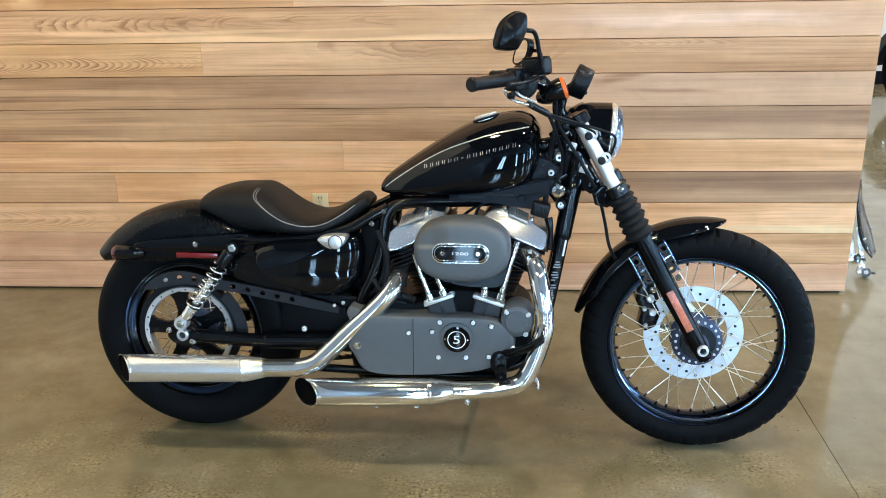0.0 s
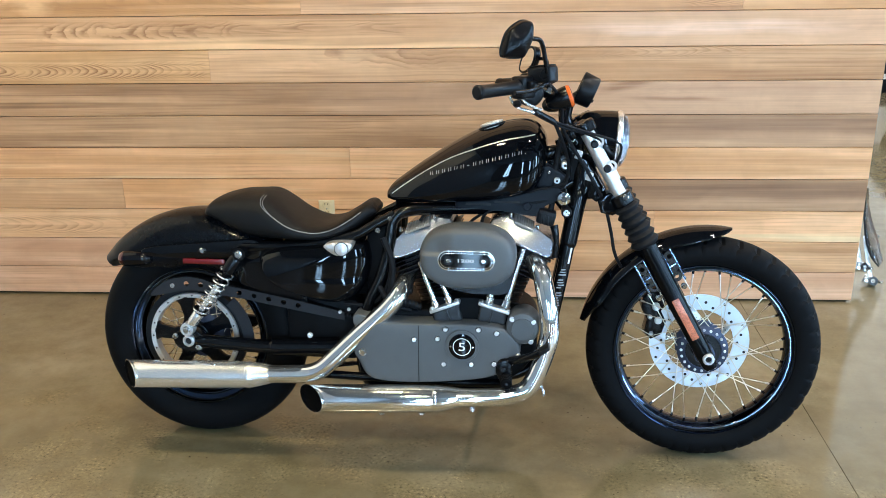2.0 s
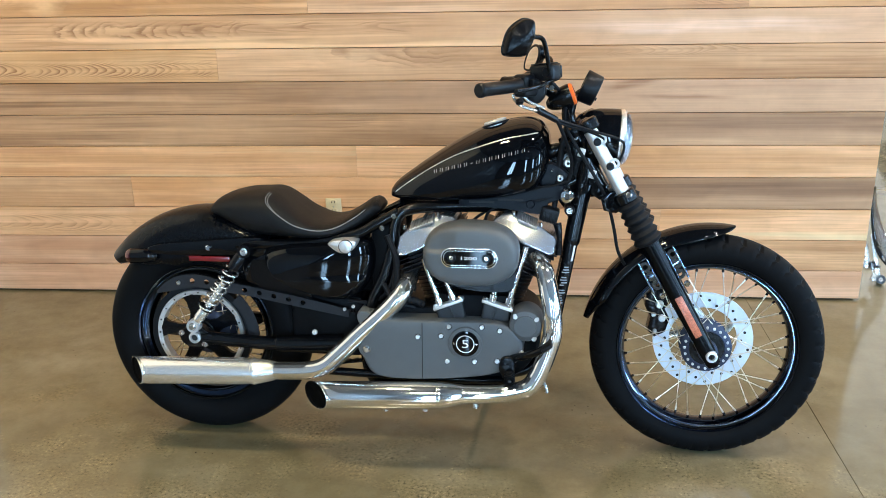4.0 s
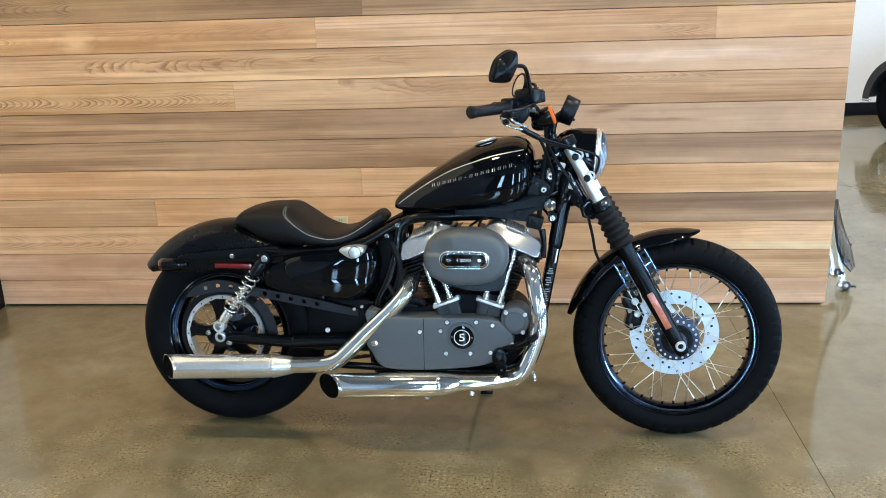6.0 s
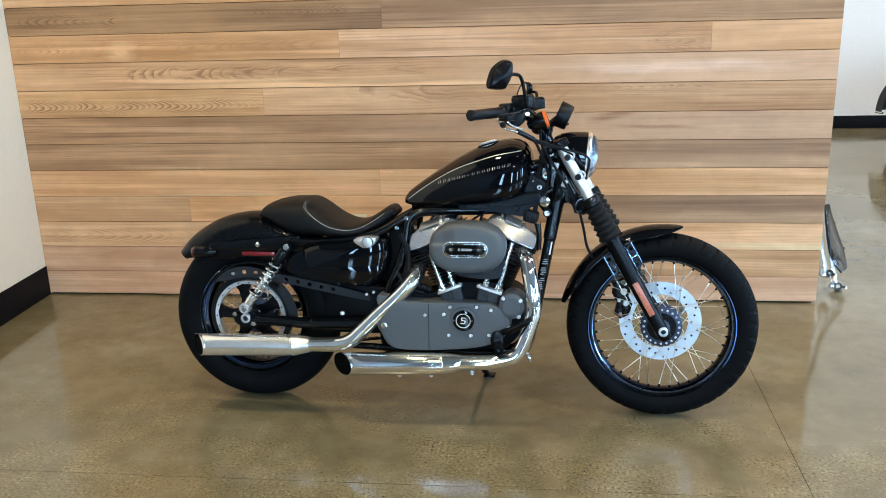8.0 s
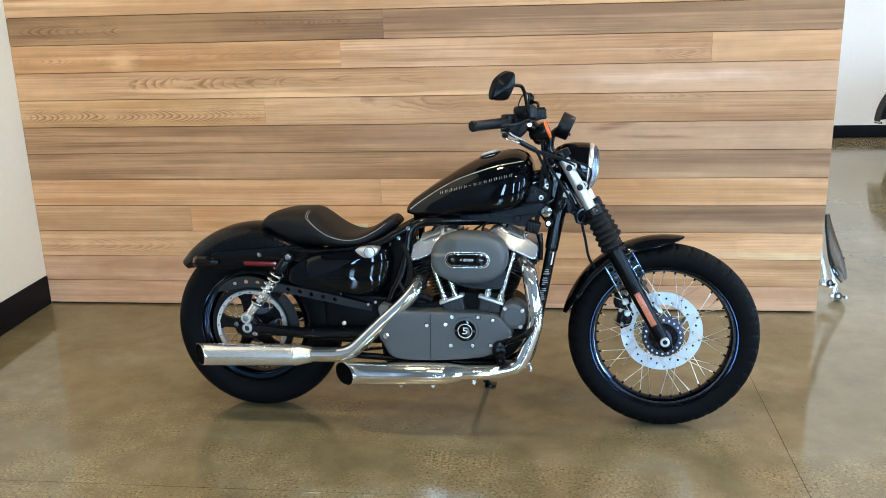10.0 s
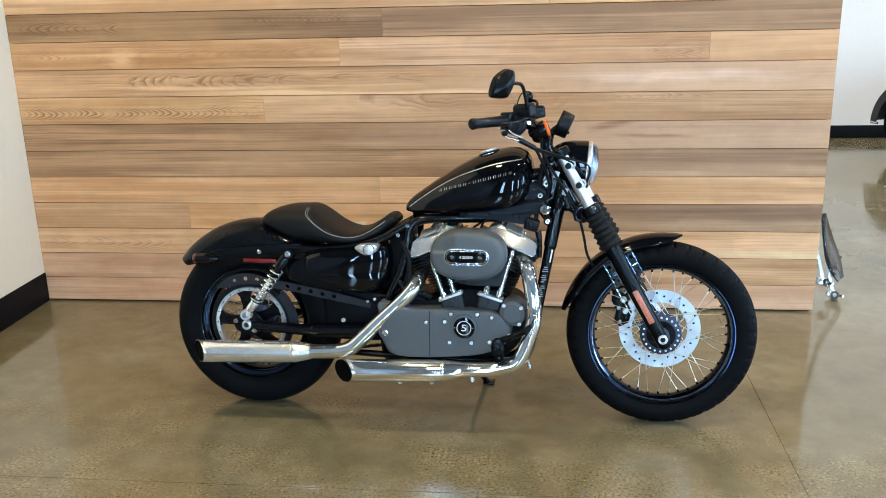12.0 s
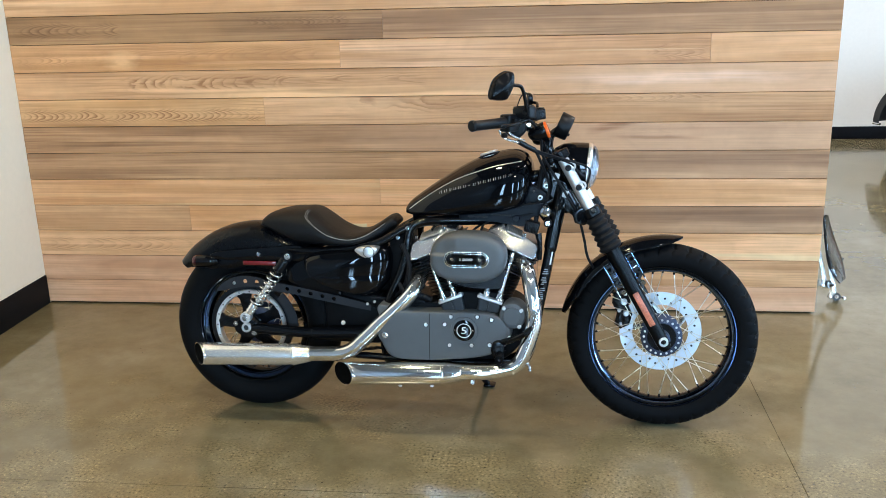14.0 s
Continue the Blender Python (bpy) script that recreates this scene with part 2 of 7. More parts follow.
    y = n.new("ShaderNodeMix")
    y.data_type, y.blend_type = "RGBA", "MULTIPLY"
    link(pitmask.outputs[0], y.inputs["Factor"])
    link(x.outputs["Result"], y.inputs["A"])
    link(pit, y.inputs["B"])
    link(y.outputs["Result"], b.inputs["Base Color"])
    rr = n.new("ShaderNodeMapRange")
    rr.inputs["From Min"].default_value, rr.inputs["From Max"].default_value = 0.3, 0.7
    rr.inputs["To Min"].default_value, rr.inputs["To Max"].default_value = 0.045, 0.17
    sheen = n.new("ShaderNodeMath")
    sheen.operation = "MULTIPLY_ADD"
    sheen.inputs[1].default_value = 0.18
    link(exposed.outputs[0], sheen.inputs[0])
    link(noise_tex(3.0, 5), sheen.inputs[2])
    link(sheen.outputs[0], rr.inputs["Value"])
    link(rr.outputs[0], b.inputs["Roughness"])
    b.inputs["Specular IOR Level"].default_value = 0.75
    bp = n.new("ShaderNodeBump")
    bp.inputs["Strength"].default_value, bp.inputs["Distance"].default_value = 0.05, 0.002
    link(noise_tex(14.0, 4), bp.inputs["Height"])
    link(bp.outputs["Normal"], b.inputs["Normal"])
    return m


def glass(name, color=(1, 1, 1), rough=0.0, ior=1.45):
    m = bpy.data.materials.new(name)
    m.use_nodes = True
    b = m.node_tree.nodes["Principled BSDF"]
    b.inputs["Base Color"].default_value = (*color, 1)
    b.inputs["Transmission Weight"].default_value = 1.0
    b.inputs["Roughness"].default_value, b.inputs["IOR"].default_value = rough, ior
    return m


def glow(name, color, strength):
    m = bpy.data.materials.new(name)
    m.use_nodes = True
    b = m.node_tree.nodes["Principled BSDF"]
    b.inputs["Emission Color"].default_value, b.inputs["Emission Strength"].default_value = (*color, 1), strength
    return m


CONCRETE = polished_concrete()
CEDAR_TAN = cedar("cedar_tan", (0.551, 0.291, 0.135), (0.756, 0.445, 0.237), (0.412, 0.193, 0.083), 1.7)
CEDAR_GOLD = cedar("cedar_gold", (0.647, 0.335, 0.147), (0.890, 0.517, 0.279), (0.500, 0.224, 0.098), 5.1)
CEDAR_BROWN = cedar("cedar_brown", (0.300, 0.154, 0.071), (0.525, 0.292, 0.145), (0.192, 0.090, 0.039), 9.3)
CEDAR_MID = cedar("cedar_mid", (0.335, 0.175, 0.083), (0.550, 0.312, 0.160), (0.218, 0.103, 0.047), 21.3, (), (0.3, 1.1, (0.420, 0.243, 0.138)), stripes=((0.60, 2.9, 0.096, 0.042, 0.0, (0.235, 0.122, 0.066), 0.85), (0.70, 2.6, 0.028, 0.030, 0.0, (0.680, 0.415, 0.240), 0.75)))
CEDAR_FIGURED = cedar("cedar_figured", (0.585, 0.302, 0.123), (0.743, 0.427, 0.205), (0.300, 0.127, 0.048), 33.0, ((-1.97, -0.73, 0.050, 0.042, 0.034, 95.0, 0.024, 0.95),))
CEDAR_LONG = cedar("cedar_long_grain", (0.518, 0.268, 0.123), (0.743, 0.427, 0.219), (0.300, 0.132, 0.051), 41.5, ((-1.45, -0.62, 0.068, 0.046, 0.070, -75.0, 0.150, 0.95), (-0.95, 0.05, 0.078, 0.030, 0.14, -420.0, 0.05, 0.6), (0.85, 1.80, 0.068, 0.026, 0.11, -520.0, 0.05, 0.45)), (0.1, 0.9, (0.740, 0.441, 0.265)), 0.022, stripes=((0.55, 1.75, 0.066, 0.030, 0.0, (0.860, 0.590, 0.420), 0.85),))
CEDAR_ARCH = cedar("cedar_arched", (0.599, 0.315, 0.147), (0.754, 0.441, 0.236), (0.370, 0.166, 0.067), 52.5, ((-1.97, -1.15, 0.062, 0.056, 0.060, 110.0, 0.045, 0.6),))
CEDAR_BURL = cedar("cedar_burl", (0.498, 0.239, 0.090), (0.733, 0.400, 0.191), (0.400, 0.175, 0.071), 71.0, ((-1.97, -1.45, 0.055, 0.066, 0.040, 160.0, 0.050, 0.60), (-1.40, -0.45, 0.060, 0.066, 0.075, -120.0, 0.070, 0.45)), burst=(-1.42, 0.050, 0.085, 0.055))
CEDAR_FAN = cedar("cedar_fan", (0.285, 0.144, 0.061), (0.480, 0.265, 0.123), (0.165, 0.076, 0.035), 83.0, ((-1.95, -1.40, 0.060, 0.055, 0.045, -120.0, 0.030, 0.75), (-0.80, -0.30, 0.080, 0.045, 0.030, 150.0, 0.045, 0.8)))
CEDAR_LOOPS = cedar("cedar_loops", (0.551, 0.291, 0.135), (0.756, 0.445, 0.237), (0.350, 0.156, 0.065), 91.0, ((-0.35, 0.75, 0.118, 0.075, 0.017, 0, 0.016, 0.6), (0.70, 1.35, 0.110, 0.030, 0.05, 260.0, 0.05, 0.55)), stripes=((0.80, 2.6, 0.098, 0.034, 0.0, (0.430, 0.215, 0.098), 0.35),))
CEDAR_KNOT = cedar("cedar_knot", (0.640, 0.332, 0.153), (0.868, 0.512, 0.288), (0.350, 0.146, 0.061), 97.0, ((1.02, 1.31, 0.050, 0.060, 0.045, 160.0, 0.050, 0.85),))
CEDAR_TURN = cedar("cedar_turning", (0.300, 0.149, 0.067), (0.505, 0.276, 0.136), (0.185, 0.084, 0.038), 61.0, ((0.70, 1.20, 0.095, 0.060, 0.060, -260.0, 0.060, 0.75),), (-0.45, 0.75, (0.700, 0.426, 0.258)), stripes=((0.76, 1.02, 0.118, 0.026, 0.16, (0.330, 0.158, 0.080), 0.8), (0.85, 1.30, 0.060, 0.010, -0.03, (0.340, 0.165, 0.085), 0.8), (0.95, 1.9, 0.105, 0.022, 0.0, (0.480, 0.262, 0.150), 0.6)))
CEDAR_PINK = cedar("cedar_pink", (0.579, 0.309, 0.172), (0.730, 0.435, 0.266), (0.495, 0.252, 0.131), 13.9)
WALL_WHITE = material("wall_paint", (0.78, 0.722, 0.652), 0.6, vary=0.03, grain=8, bump=0.08)
WALL_CREAM = material("cream_wall_paint", (0.82, 0.71, 0.555), 0.6, vary=0.03, grain=8, bump=0.08)
BASE_BLACK = material("black_vinyl", (0.005, 0.005, 0.006), 0.55, vary=0.3, grain=12, spec=0.10)
# unseen walls and ceiling: shade and a daylight blue put into their colour
WALL_DARK = material("unseen_wall_dark", (0.125, 0.134, 0.148), 0.6, vary=0.05, grain=8)
CEILING_DARK = material("unseen_ceiling_dark", (0.11, 0.118, 0.13), 0.8, vary=0.03, grain=4)
PLASTIC_IVORY = material("ivory_plastic", (0.70, 0.58, 0.36), 0.35, vary=0.04)
DARK_SLOT = material("dark_slot", (0.01, 0.01, 0.01), 0.7)
GLOSS_BLACK = material("gloss_black_paint", (0.0018, 0.0022, 0.0032), 0.3, coat=1.0, vary=0.2, smudge=0.02, spec=0.0, coat_ior=1.40)
FENDER_BLACK = material("fender_paint", (0.0022, 0.0026, 0.0036), 0.28, coat=0.27, vary=0.2, smudge=0.04, spec=0.1)
LEG_BLACK = material("fork_leg_paint", (0.0020, 0.0024, 0.0032), 0.12, coat=0.0, vary=0.2, smudge=0.02, spec=0.14)
FRAME_BLACK = material("frame_paint", (0.0018, 0.0021, 0.0028), 0.13, vary=0.2, grain=22, bump=0.22, smudge=0.03, spec=0.32)
SATIN_BLACK = material("satin_black", (0.0022, 0.0026, 0.0036), 0.22, vary=0.3, smudge=0.05, spec=0.25)
CASE_BLACK = material("case_black", (0.0030, 0.0034, 0.0042), 0.5, vary=0.3, grain=60, bump=0.2, smudge=0.08, spec=0.10)
FIN_BLACK = material("fin_black", (0.0055, 0.0060, 0.0075), 0.34, vary=0.3, smudge=0.08, spec=0.12)
BLACK_PLASTIC = material("black_plastic", (0.0034, 0.0040, 0.0055), 0.36, vary=0.2, bump=0.1, grain=120, spec=0.22)
RUBBER = material("tyre_rubber", (0.0034, 0.0038, 0.0046), 0.6, vary=0.25, grain=30, bump=0.12, smudge=0.08, spec=0.08)
SOFT_RUBBER = material("soft_rubber", (0.0052, 0.0060, 0.0078), 0.6, vary=0.2, bump=0.1, spec=0.2)
LEATHER = material("seat_leather", (0.0062, 0.0062, 0.0066), 0.45, vary=0.2, grain=150, bump=0.35, smudge=0.05, spec=0.18)
THREAD = material("grey_thread", (0.30, 0.29, 0.27), 0.8)
CHROME = material("chrome", (0.78, 0.775, 0.76), 0.04, metal=1.0, vary=0.03, smudge=0.02)
BRUSHED = material("brushed_steel", (0.95, 0.935, 0.90), 0.24, metal=0.90, vary=0.015, grain=6, smudge=0.012)
ROCKER_CAST = material("rocker_casting", (0.37, 0.395, 0.44), 0.26, metal=0.9, vary=0.02, grain=12, smudge=0.015)
ALUMINIUM = material("polished_aluminium", (0.40, 0.42, 0.46), 0.24, metal=1.0, vary=0.02, grain=8, smudge=0.02)
STEEL = material("zinc_steel", (0.60, 0.59, 0.57), 0.28, metal=1.0, vary=0.12, smudge=0.06)
RING_STEEL = material("ring_steel", (0.80, 0.80, 0.80), 0.42, metal=0.9, vary=0.05, smudge=0.05)
GUARD_GREY = material("guard_dark_grey", (0.015, 0.0165, 0.0205), 0.5, vary=0.2, spec=0.3)
PIPE_CHROME = material("pipe_chrome", (0.90, 0.885, 0.85), 0.06, metal=0.97, vary=0.015, grain=6, smudge=0.01)
DISC_STEEL = material("disc_steel", (0.74, 0.78, 0.83), 0.36, metal=1.0, vary=0.05, grain=80, smudge=0.05)
GREY_COAT = material("grey_powder_coat", (0.088, 0.095, 0.100), 0.46, metal=0.0, vary=0.06, grain=200, bump=0.1, smudge=0.05)
HUB_GREY = material("hub_grey", (0.045, 0.060, 0.105), 0.42, metal=0.5, vary=0.1, smudge=0.05)
COVER_BLUE = material("blue_black_plastic", (0.0026, 0.0040, 0.0078), 0.36, vary=0.3, bump=0.15, grain=60, spec=0.18)
MIRROR_SHELL = material("mirror_shell", (0.0022, 0.0026, 0.0036), 0.24, vary=0.1, spec=0.16)
TAG_WHITE = material("white_plastic", (0.62, 0.63, 0.64), 0.4, vary=0.05)
# bluish metal that paints window highlights on black rim edges and fender bracket
EDGE_GLINT = material("edge_glint", (0.19, 0.255, 0.37), 0.10, metal=1.0, vary=0.03, smudge=0.01)
RIM_BLACK = material("black_chrome_rim", (0.028, 0.040, 0.066), 0.08, metal=1.0, vary=0.03, smudge=0.01)
SPOKE_STEEL = material("spoke_steel", (0.72, 0.64, 0.53), 0.28, metal=1.0, vary=0.02, grain=5)
LIFTER_GREY = material("lifter_grey", (0.026, 0.028, 0.031), 0.38, metal=0.4, vary=0.1)
MOUTH_DARK = material("mouth_dark", (0.002, 0.002, 0.002), 0.8, spec=0.05)
LETTER_WHITE = material("letter_white", (0.75, 0.75, 0.75), 0.4, vary=0.03)
SILVER_LINE = material("silver_line", (0.46, 0.45, 0.43), 0.3, metal=0.6, vary=0.05)
AMBER = material("amber_lens", (0.75, 0.115, 0.015), 0.15, coat=0.6, vary=0.1)
RED_LENS = material("red_lens", (0.06, 0.004, 0.005), 0.12, coat=0.7, vary=0.15)
RED_REFLEX = material("red_reflector", (0.15, 0.008, 0.010), 0.22, coat=0.5, vary=0.2)
ORANGE_REFLEX = material("orange_reflector", (0.50, 0.15, 0.085), 0.25, coat=0.4, vary=0.75, grain=90)
STICKER = material("label_paper", (0.26, 0.28, 0.31), 0.4, vary=0.1)
CLEAR = glass("clear_glass")
SMOKED = glass("smoked_screen", (0.27, 0.25, 0.22), 0.06)
MIRROR_GLASS = material("mirror_glass", (0.86, 0.86, 0.86), 0.02, metal=1.0, vary=0.0)
DARK_RED = material("dark_red_paint", (0.16, 0.012, 0.010), 0.1, coat=1.0, vary=0.1)
DARK_GREY_PAINT = material("dark_grey_paint", (0.060, 0.058, 0.057), 0.55, vary=0.1, spec=0.3)
PANEL_GLOW = glow("lamp_diffuser", (1.0, 0.92, 0.80), 6.0)

# ---- shapes ----
def part(name, bm, mat, parent=None, label="", smooth=True, angle=35):
    """One mesh object out of a bmesh, under a thing or a part."""
    bmesh.ops.recalc_face_normals(bm, faces=bm.faces)
    me = bpy.data.meshes.new(name)
    if smooth:
        lim = radians(angle)
        for f in bm.faces:
            f.smooth = True
        for e in bm.edges:
            e.smooth = len(e.link_faces) == 2 and e.calc_face_angle(0) < lim
    bm.to_mesh(me)
    bm.free()
    me.materials.append(mat)
    ob = new(name, me)
    if parent:
        ob.parent = parent
    if label:
        tagged(ob, label)
    return ob


def thing(name, m, label, category, group="", kind=""):
    ob = new(name)
    ob.matrix_world = m
    ob.empty_display_size = 0.1
    return tagged(ob, label, category, group, kind)


def rounded(bm, faces_before, width, segments=2):
    edges = [e for e in bm.edges if not (e.link_faces and all(f in faces_before for f in e.link_faces)) and e.calc_face_angle(0) > 0.6]
    if width > 0 and edges:
        bmesh.ops.bevel(bm, geom=edges, offset=width, segments=segments, profile=0.5, affect="EDGES", clamp_overlap=True)


def box(bm, x0, x1, y0, y1, z0, z1, bevel=0.0, m=None, segments=2):
    old = set(bm.faces)
    vs = bmesh.ops.create_cube(bm, size=1)["verts"]
    t = Matrix.Translation(((x0 + x1) / 2, (y0 + y1) / 2, (z0 + z1) / 2)) @ Matrix.Diagonal((x1 - x0, y1 - y0, z1 - z0, 1))
    bmesh.ops.transform(bm, matrix=(m @ t) if m else t, verts=vs)
    rounded(bm, old, bevel, segments)
    return bm


def skin(bm, rings, closed=True, caps=True):
    """Faces between successive rings of points."""
    rows = [[bm.verts.new(p) for p in ring] for ring in rings]
    k = len(rows[0])
    for a, b in zip(rows, rows[1:]):
        for i in range(k if closed else k - 1):
            bm.faces.new((a[i], a[(i + 1) % k], b[(i + 1) % k], b[i]))
    if caps and closed:
        bm.faces.new(rows[0][::-1])
        bm.faces.new(rows[-1])
    return rows


def smooth_path(pts, per=6):
    """A Catmull-Rom line through points."""
    p = [Vector(q) for q in pts]
    p = [2 * p[0] - p[1]] + p + [2 * p[-1] - p[-2]]
    out = []
    for i in range(1, len(p) - 2):
        a, b, c, d = p[i - 1:i + 3]
        for j in range(per):
            t = j / per
            out.append(0.5 * (2 * b + (c - a) * t + (2 * a - 5 * b + 4 * c - d) * t * t + (3 * b - a - 3 * c + d) * t ** 3))
    return out + [p[-2]]


def tube(bm, pts, r, seg=14, per=6, curve=True, flat=1.0):
    """A round bar along a line; r may be a list with one radius for each given point."""
    line = smooth_path(pts, per) if curve and len(pts) > 2 else [Vector(q) for q in pts]
    if isinstance(r, (list, tuple)):
        src = np.linspace(0, 1, len(r))
        radii = np.interp(np.linspace(0, 1, len(line)), src, r)
    else:
        radii = [r] * len(line)
    tan = [(line[min(i + 1, len(line) - 1)] - line[max(i - 1, 0)]).normalized() for i in range(len(line))]
    u = tan[0].orthogonal().normalized()
    rings = []
    for c, t, rad in zip(line, tan, radii):
        u = (u - t * u.dot(t)).normalized()
        v = t.cross(u)
        rings.append([c + (u * math.cos(a) + v * math.sin(a) * flat) * rad for a in (2 * math.pi * k / seg for k in range(seg))])
    skin(bm, rings)
    return bm


AXLE = pose(0, 0, 0, 90, 0, 0)            # turns a lathe's axis from z to -y: its far end points to the bike's right


def lathe(bm, prof, m=None, seg=48, start=0.0, sweep=360.0, closed_profile=False):
    """A turned shape: (radius, height) pairs round z."""
    full = sweep >= 360
    count = seg if full else seg + 1
    rings = []
    for i in range(count):
        a = radians(start + sweep * i / seg)
        rings.append([Vector((r * math.cos(a), r * math.sin(a), h)) for r, h in prof])
    if m:
        rings = [[m @ p for p in ring] for ring in rings]
    rows = [[bm.verts.new(p) for p in ring] for ring in rings]
    k = len(prof)
    pairs = list(zip(rows, rows[1:] + rows[:1])) if full else list(zip(rows, rows[1:]))
    for a, b in pairs:
        for j in range(k if closed_profile else k - 1):
            f = [a[j], a[(j + 1) % k], b[(j + 1) % k], b[j]]
            bm.faces.new(f)
    if not full and closed_profile:
        bm.faces.new(rows[0])
        bm.faces.new(rows[-1][::-1])
    bmesh.ops.remove_doubles(bm, verts=[v for row in rows for v in row], dist=1e-6)
    return bm


def rod(bm, a, b, r, seg=16, bevel=0.0):
    """A straight round bar with chamfered ends."""
    a, b = Vector(a), Vector(b)
    d = b - a
    m = Matrix.Translation(a) @ d.to_track_quat("Z", "Y").to_matrix().to_4x4()
    h, c = d.length, min(bevel, r * 0.5)
    lathe(bm, [(0, 0), (r - c, 0), (r, c), (r, h - c), (r - c, h), (0, h)] if c else [(0, 0), (r, 0), (r, h), (0, h)], m, seg)
    return bm


def hexbolt(bm, p, r=0.007, h=0.006, toward=(0, -1, 0), seg=6):
    p, d = Vector(p), Vector(toward).normalized()
    rod(bm, p - d * 0.004, p + d * 0.0015, r * 1.25, 14)
    rod(bm, p, p + d * h, r, seg, 0.0012)


def loop2d(pts, per=6):
    """A smooth closed outline through (x, z) points."""
    n = len(pts)
    out = []
    for i in range(n):
        a, b, c, d = (Vector((*pts[(i + k) % n], 0)) for k in (-1, 0, 1, 2))
        for j in range(per):
            t = j / per
            q = 0.5 * (2 * b + (c - a) * t + (2 * a - 5 * b + 4 * c - d) * t * t + (3 * b - a - 3 * c + d) * t ** 3)
            out.append((q.x, q.y))
    return out


def pillow(bm, outline, y_back, y_front, crown=0.0, edge=0.01, steps=4):
    """An outline in the x-z plane drawn out along y, with a rolled edge and a domed face towards y_front."""
    cx, cz = sum(p[0] for p in outline) / len(outline), sum(p[1] for p in outline) / len(outline)
    size = max(math.hypot(x - cx, z - cz) for x, z in outline)
    s = 1 if y_front > y_back else -1
    rings = [[Vector((x, y_back, z)) for x, z in outline]]
    for k in range(steps + 1):
        a = math.pi / 2 * k / steps
        q = 1 - edge / size * (1 - math.cos(a))
        rings.append([Vector((cx + (x - cx) * q, y_front - s * edge * (1 - math.sin(a)), cz + (z - cz) * q)) for x, z in outline])
    q0 = 1 - edge / size
    for q in (0.8, 0.55, 0.3, 0.1):
        rings.append([Vector((cx + (x - cx) * q * q0, y_front + s * crown * (1 - q * q), cz + (z - cz) * q * q0)) for x, z in outline])
    skin(bm, rings)
    return bm


def stadium(cx, cz, hx, hz, n=10):
    """A slot shape: two half circles joined by straight sides, or an oval."""
    pts = []
    for k in range(n + 1):
        a = -math.pi / 2 + math.pi * k / n
        pts.append((cx + hx - hz + hz * math.cos(a), cz + hz * math.sin(a)))
    for k in range(n + 1):
        a = math.pi / 2 + math.pi * k / n
        pts.append((cx - hx + hz + hz * math.cos(a), cz + hz * math.sin(a)))
    return pts


def plate(bm, outline, y0, y1):
    """A flat plate with square edges, its outline in the x-z plane."""
    skin(bm, [[Vector((x, y0, z)) for x, z in outline], [Vector((x, y1, z)) for x, z in outline]])
    return bm


def words(text, size, m, mat, parent, name, depth=0.0006, spacing=1.0):
    """Letters as a mesh."""
    cu = bpy.data.curves.new(name, "FONT")
    cu.body, cu.size, cu.extrude, cu.align_x, cu.align_y = text, size, depth, "CENTER", "CENTER"
    cu.space_character = spacing
    tmp = bpy.data.objects.new(name, cu)
    scene.collection.objects.link(tmp)
    me = bpy.data.meshes.new_from_object(tmp.evaluated_get(bpy.context.evaluated_depsgraph_get()))
    bpy.data.objects.remove(tmp)
    me.name = name
    me.transform(m)
    me.materials.clear()
    me.materials.append(mat)
    ob = new(name, me)
    ob.parent = parent
    return ob

# ---- setting ----
def bm_new():
    return bmesh.new()


# sealed concrete floor in saw-cut bays
BAY_X, BAY_Y = [-3.0, 1.4, 5.9, 9.6], [-7.0, -2.7, 1.806, 6.3, 9.0]
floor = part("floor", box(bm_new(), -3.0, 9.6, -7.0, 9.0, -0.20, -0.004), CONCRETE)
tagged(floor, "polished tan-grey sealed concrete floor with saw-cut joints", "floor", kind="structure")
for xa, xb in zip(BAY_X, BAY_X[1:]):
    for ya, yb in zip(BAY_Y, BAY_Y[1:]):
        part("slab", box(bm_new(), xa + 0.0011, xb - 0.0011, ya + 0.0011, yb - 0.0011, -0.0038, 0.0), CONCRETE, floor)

# cedar partition wall, boards nailed one over the other
BOARD, FACE = 0.1305, 3.5
WOOD_X0, WOOD_X1, ROWS_UP = X0, 1.85, 27
core = part("wall_wood", box(bm_new(), WOOD_X0, WOOD_X1 - 0.012, FACE + 0.019, FACE + 0.16, 0.0, BOARD * ROWS_UP), BASE_BLACK)
tagged(core, "free-standing partition clad in horizontal cedar boards", "wall", kind="structure")
T, G, B_, P, M, F, L, A_, D, BU, FA, LO, KN = CEDAR_TAN, CEDAR_GOLD, CEDAR_BROWN, CEDAR_PINK, CEDAR_MID, CEDAR_FIGURED, CEDAR_LONG, CEDAR_ARCH, CEDAR_TURN, CEDAR_BURL, CEDAR_FAN, CEDAR_LOOPS, CEDAR_KNOT
# each row from the floor up: x of the butt joints, and the wood of each length
COURSES = [
    ([], [P]), ([0.55], [P, T]), ([1.03], [A_, G]), ([-1.16, 0.45], [T, G, M]), ([-0.2], [G, G]),
    ([], [M]), ([], [D]), ([-0.74], [F, LO]), ([], [L]), ([-0.36, 1.305], [BU, KN, G]),
    ([-0.155], [FA, B_]), ([0.6], [T, G]), ([-0.9], [G, T]), ([0.2], [P, T]),
]


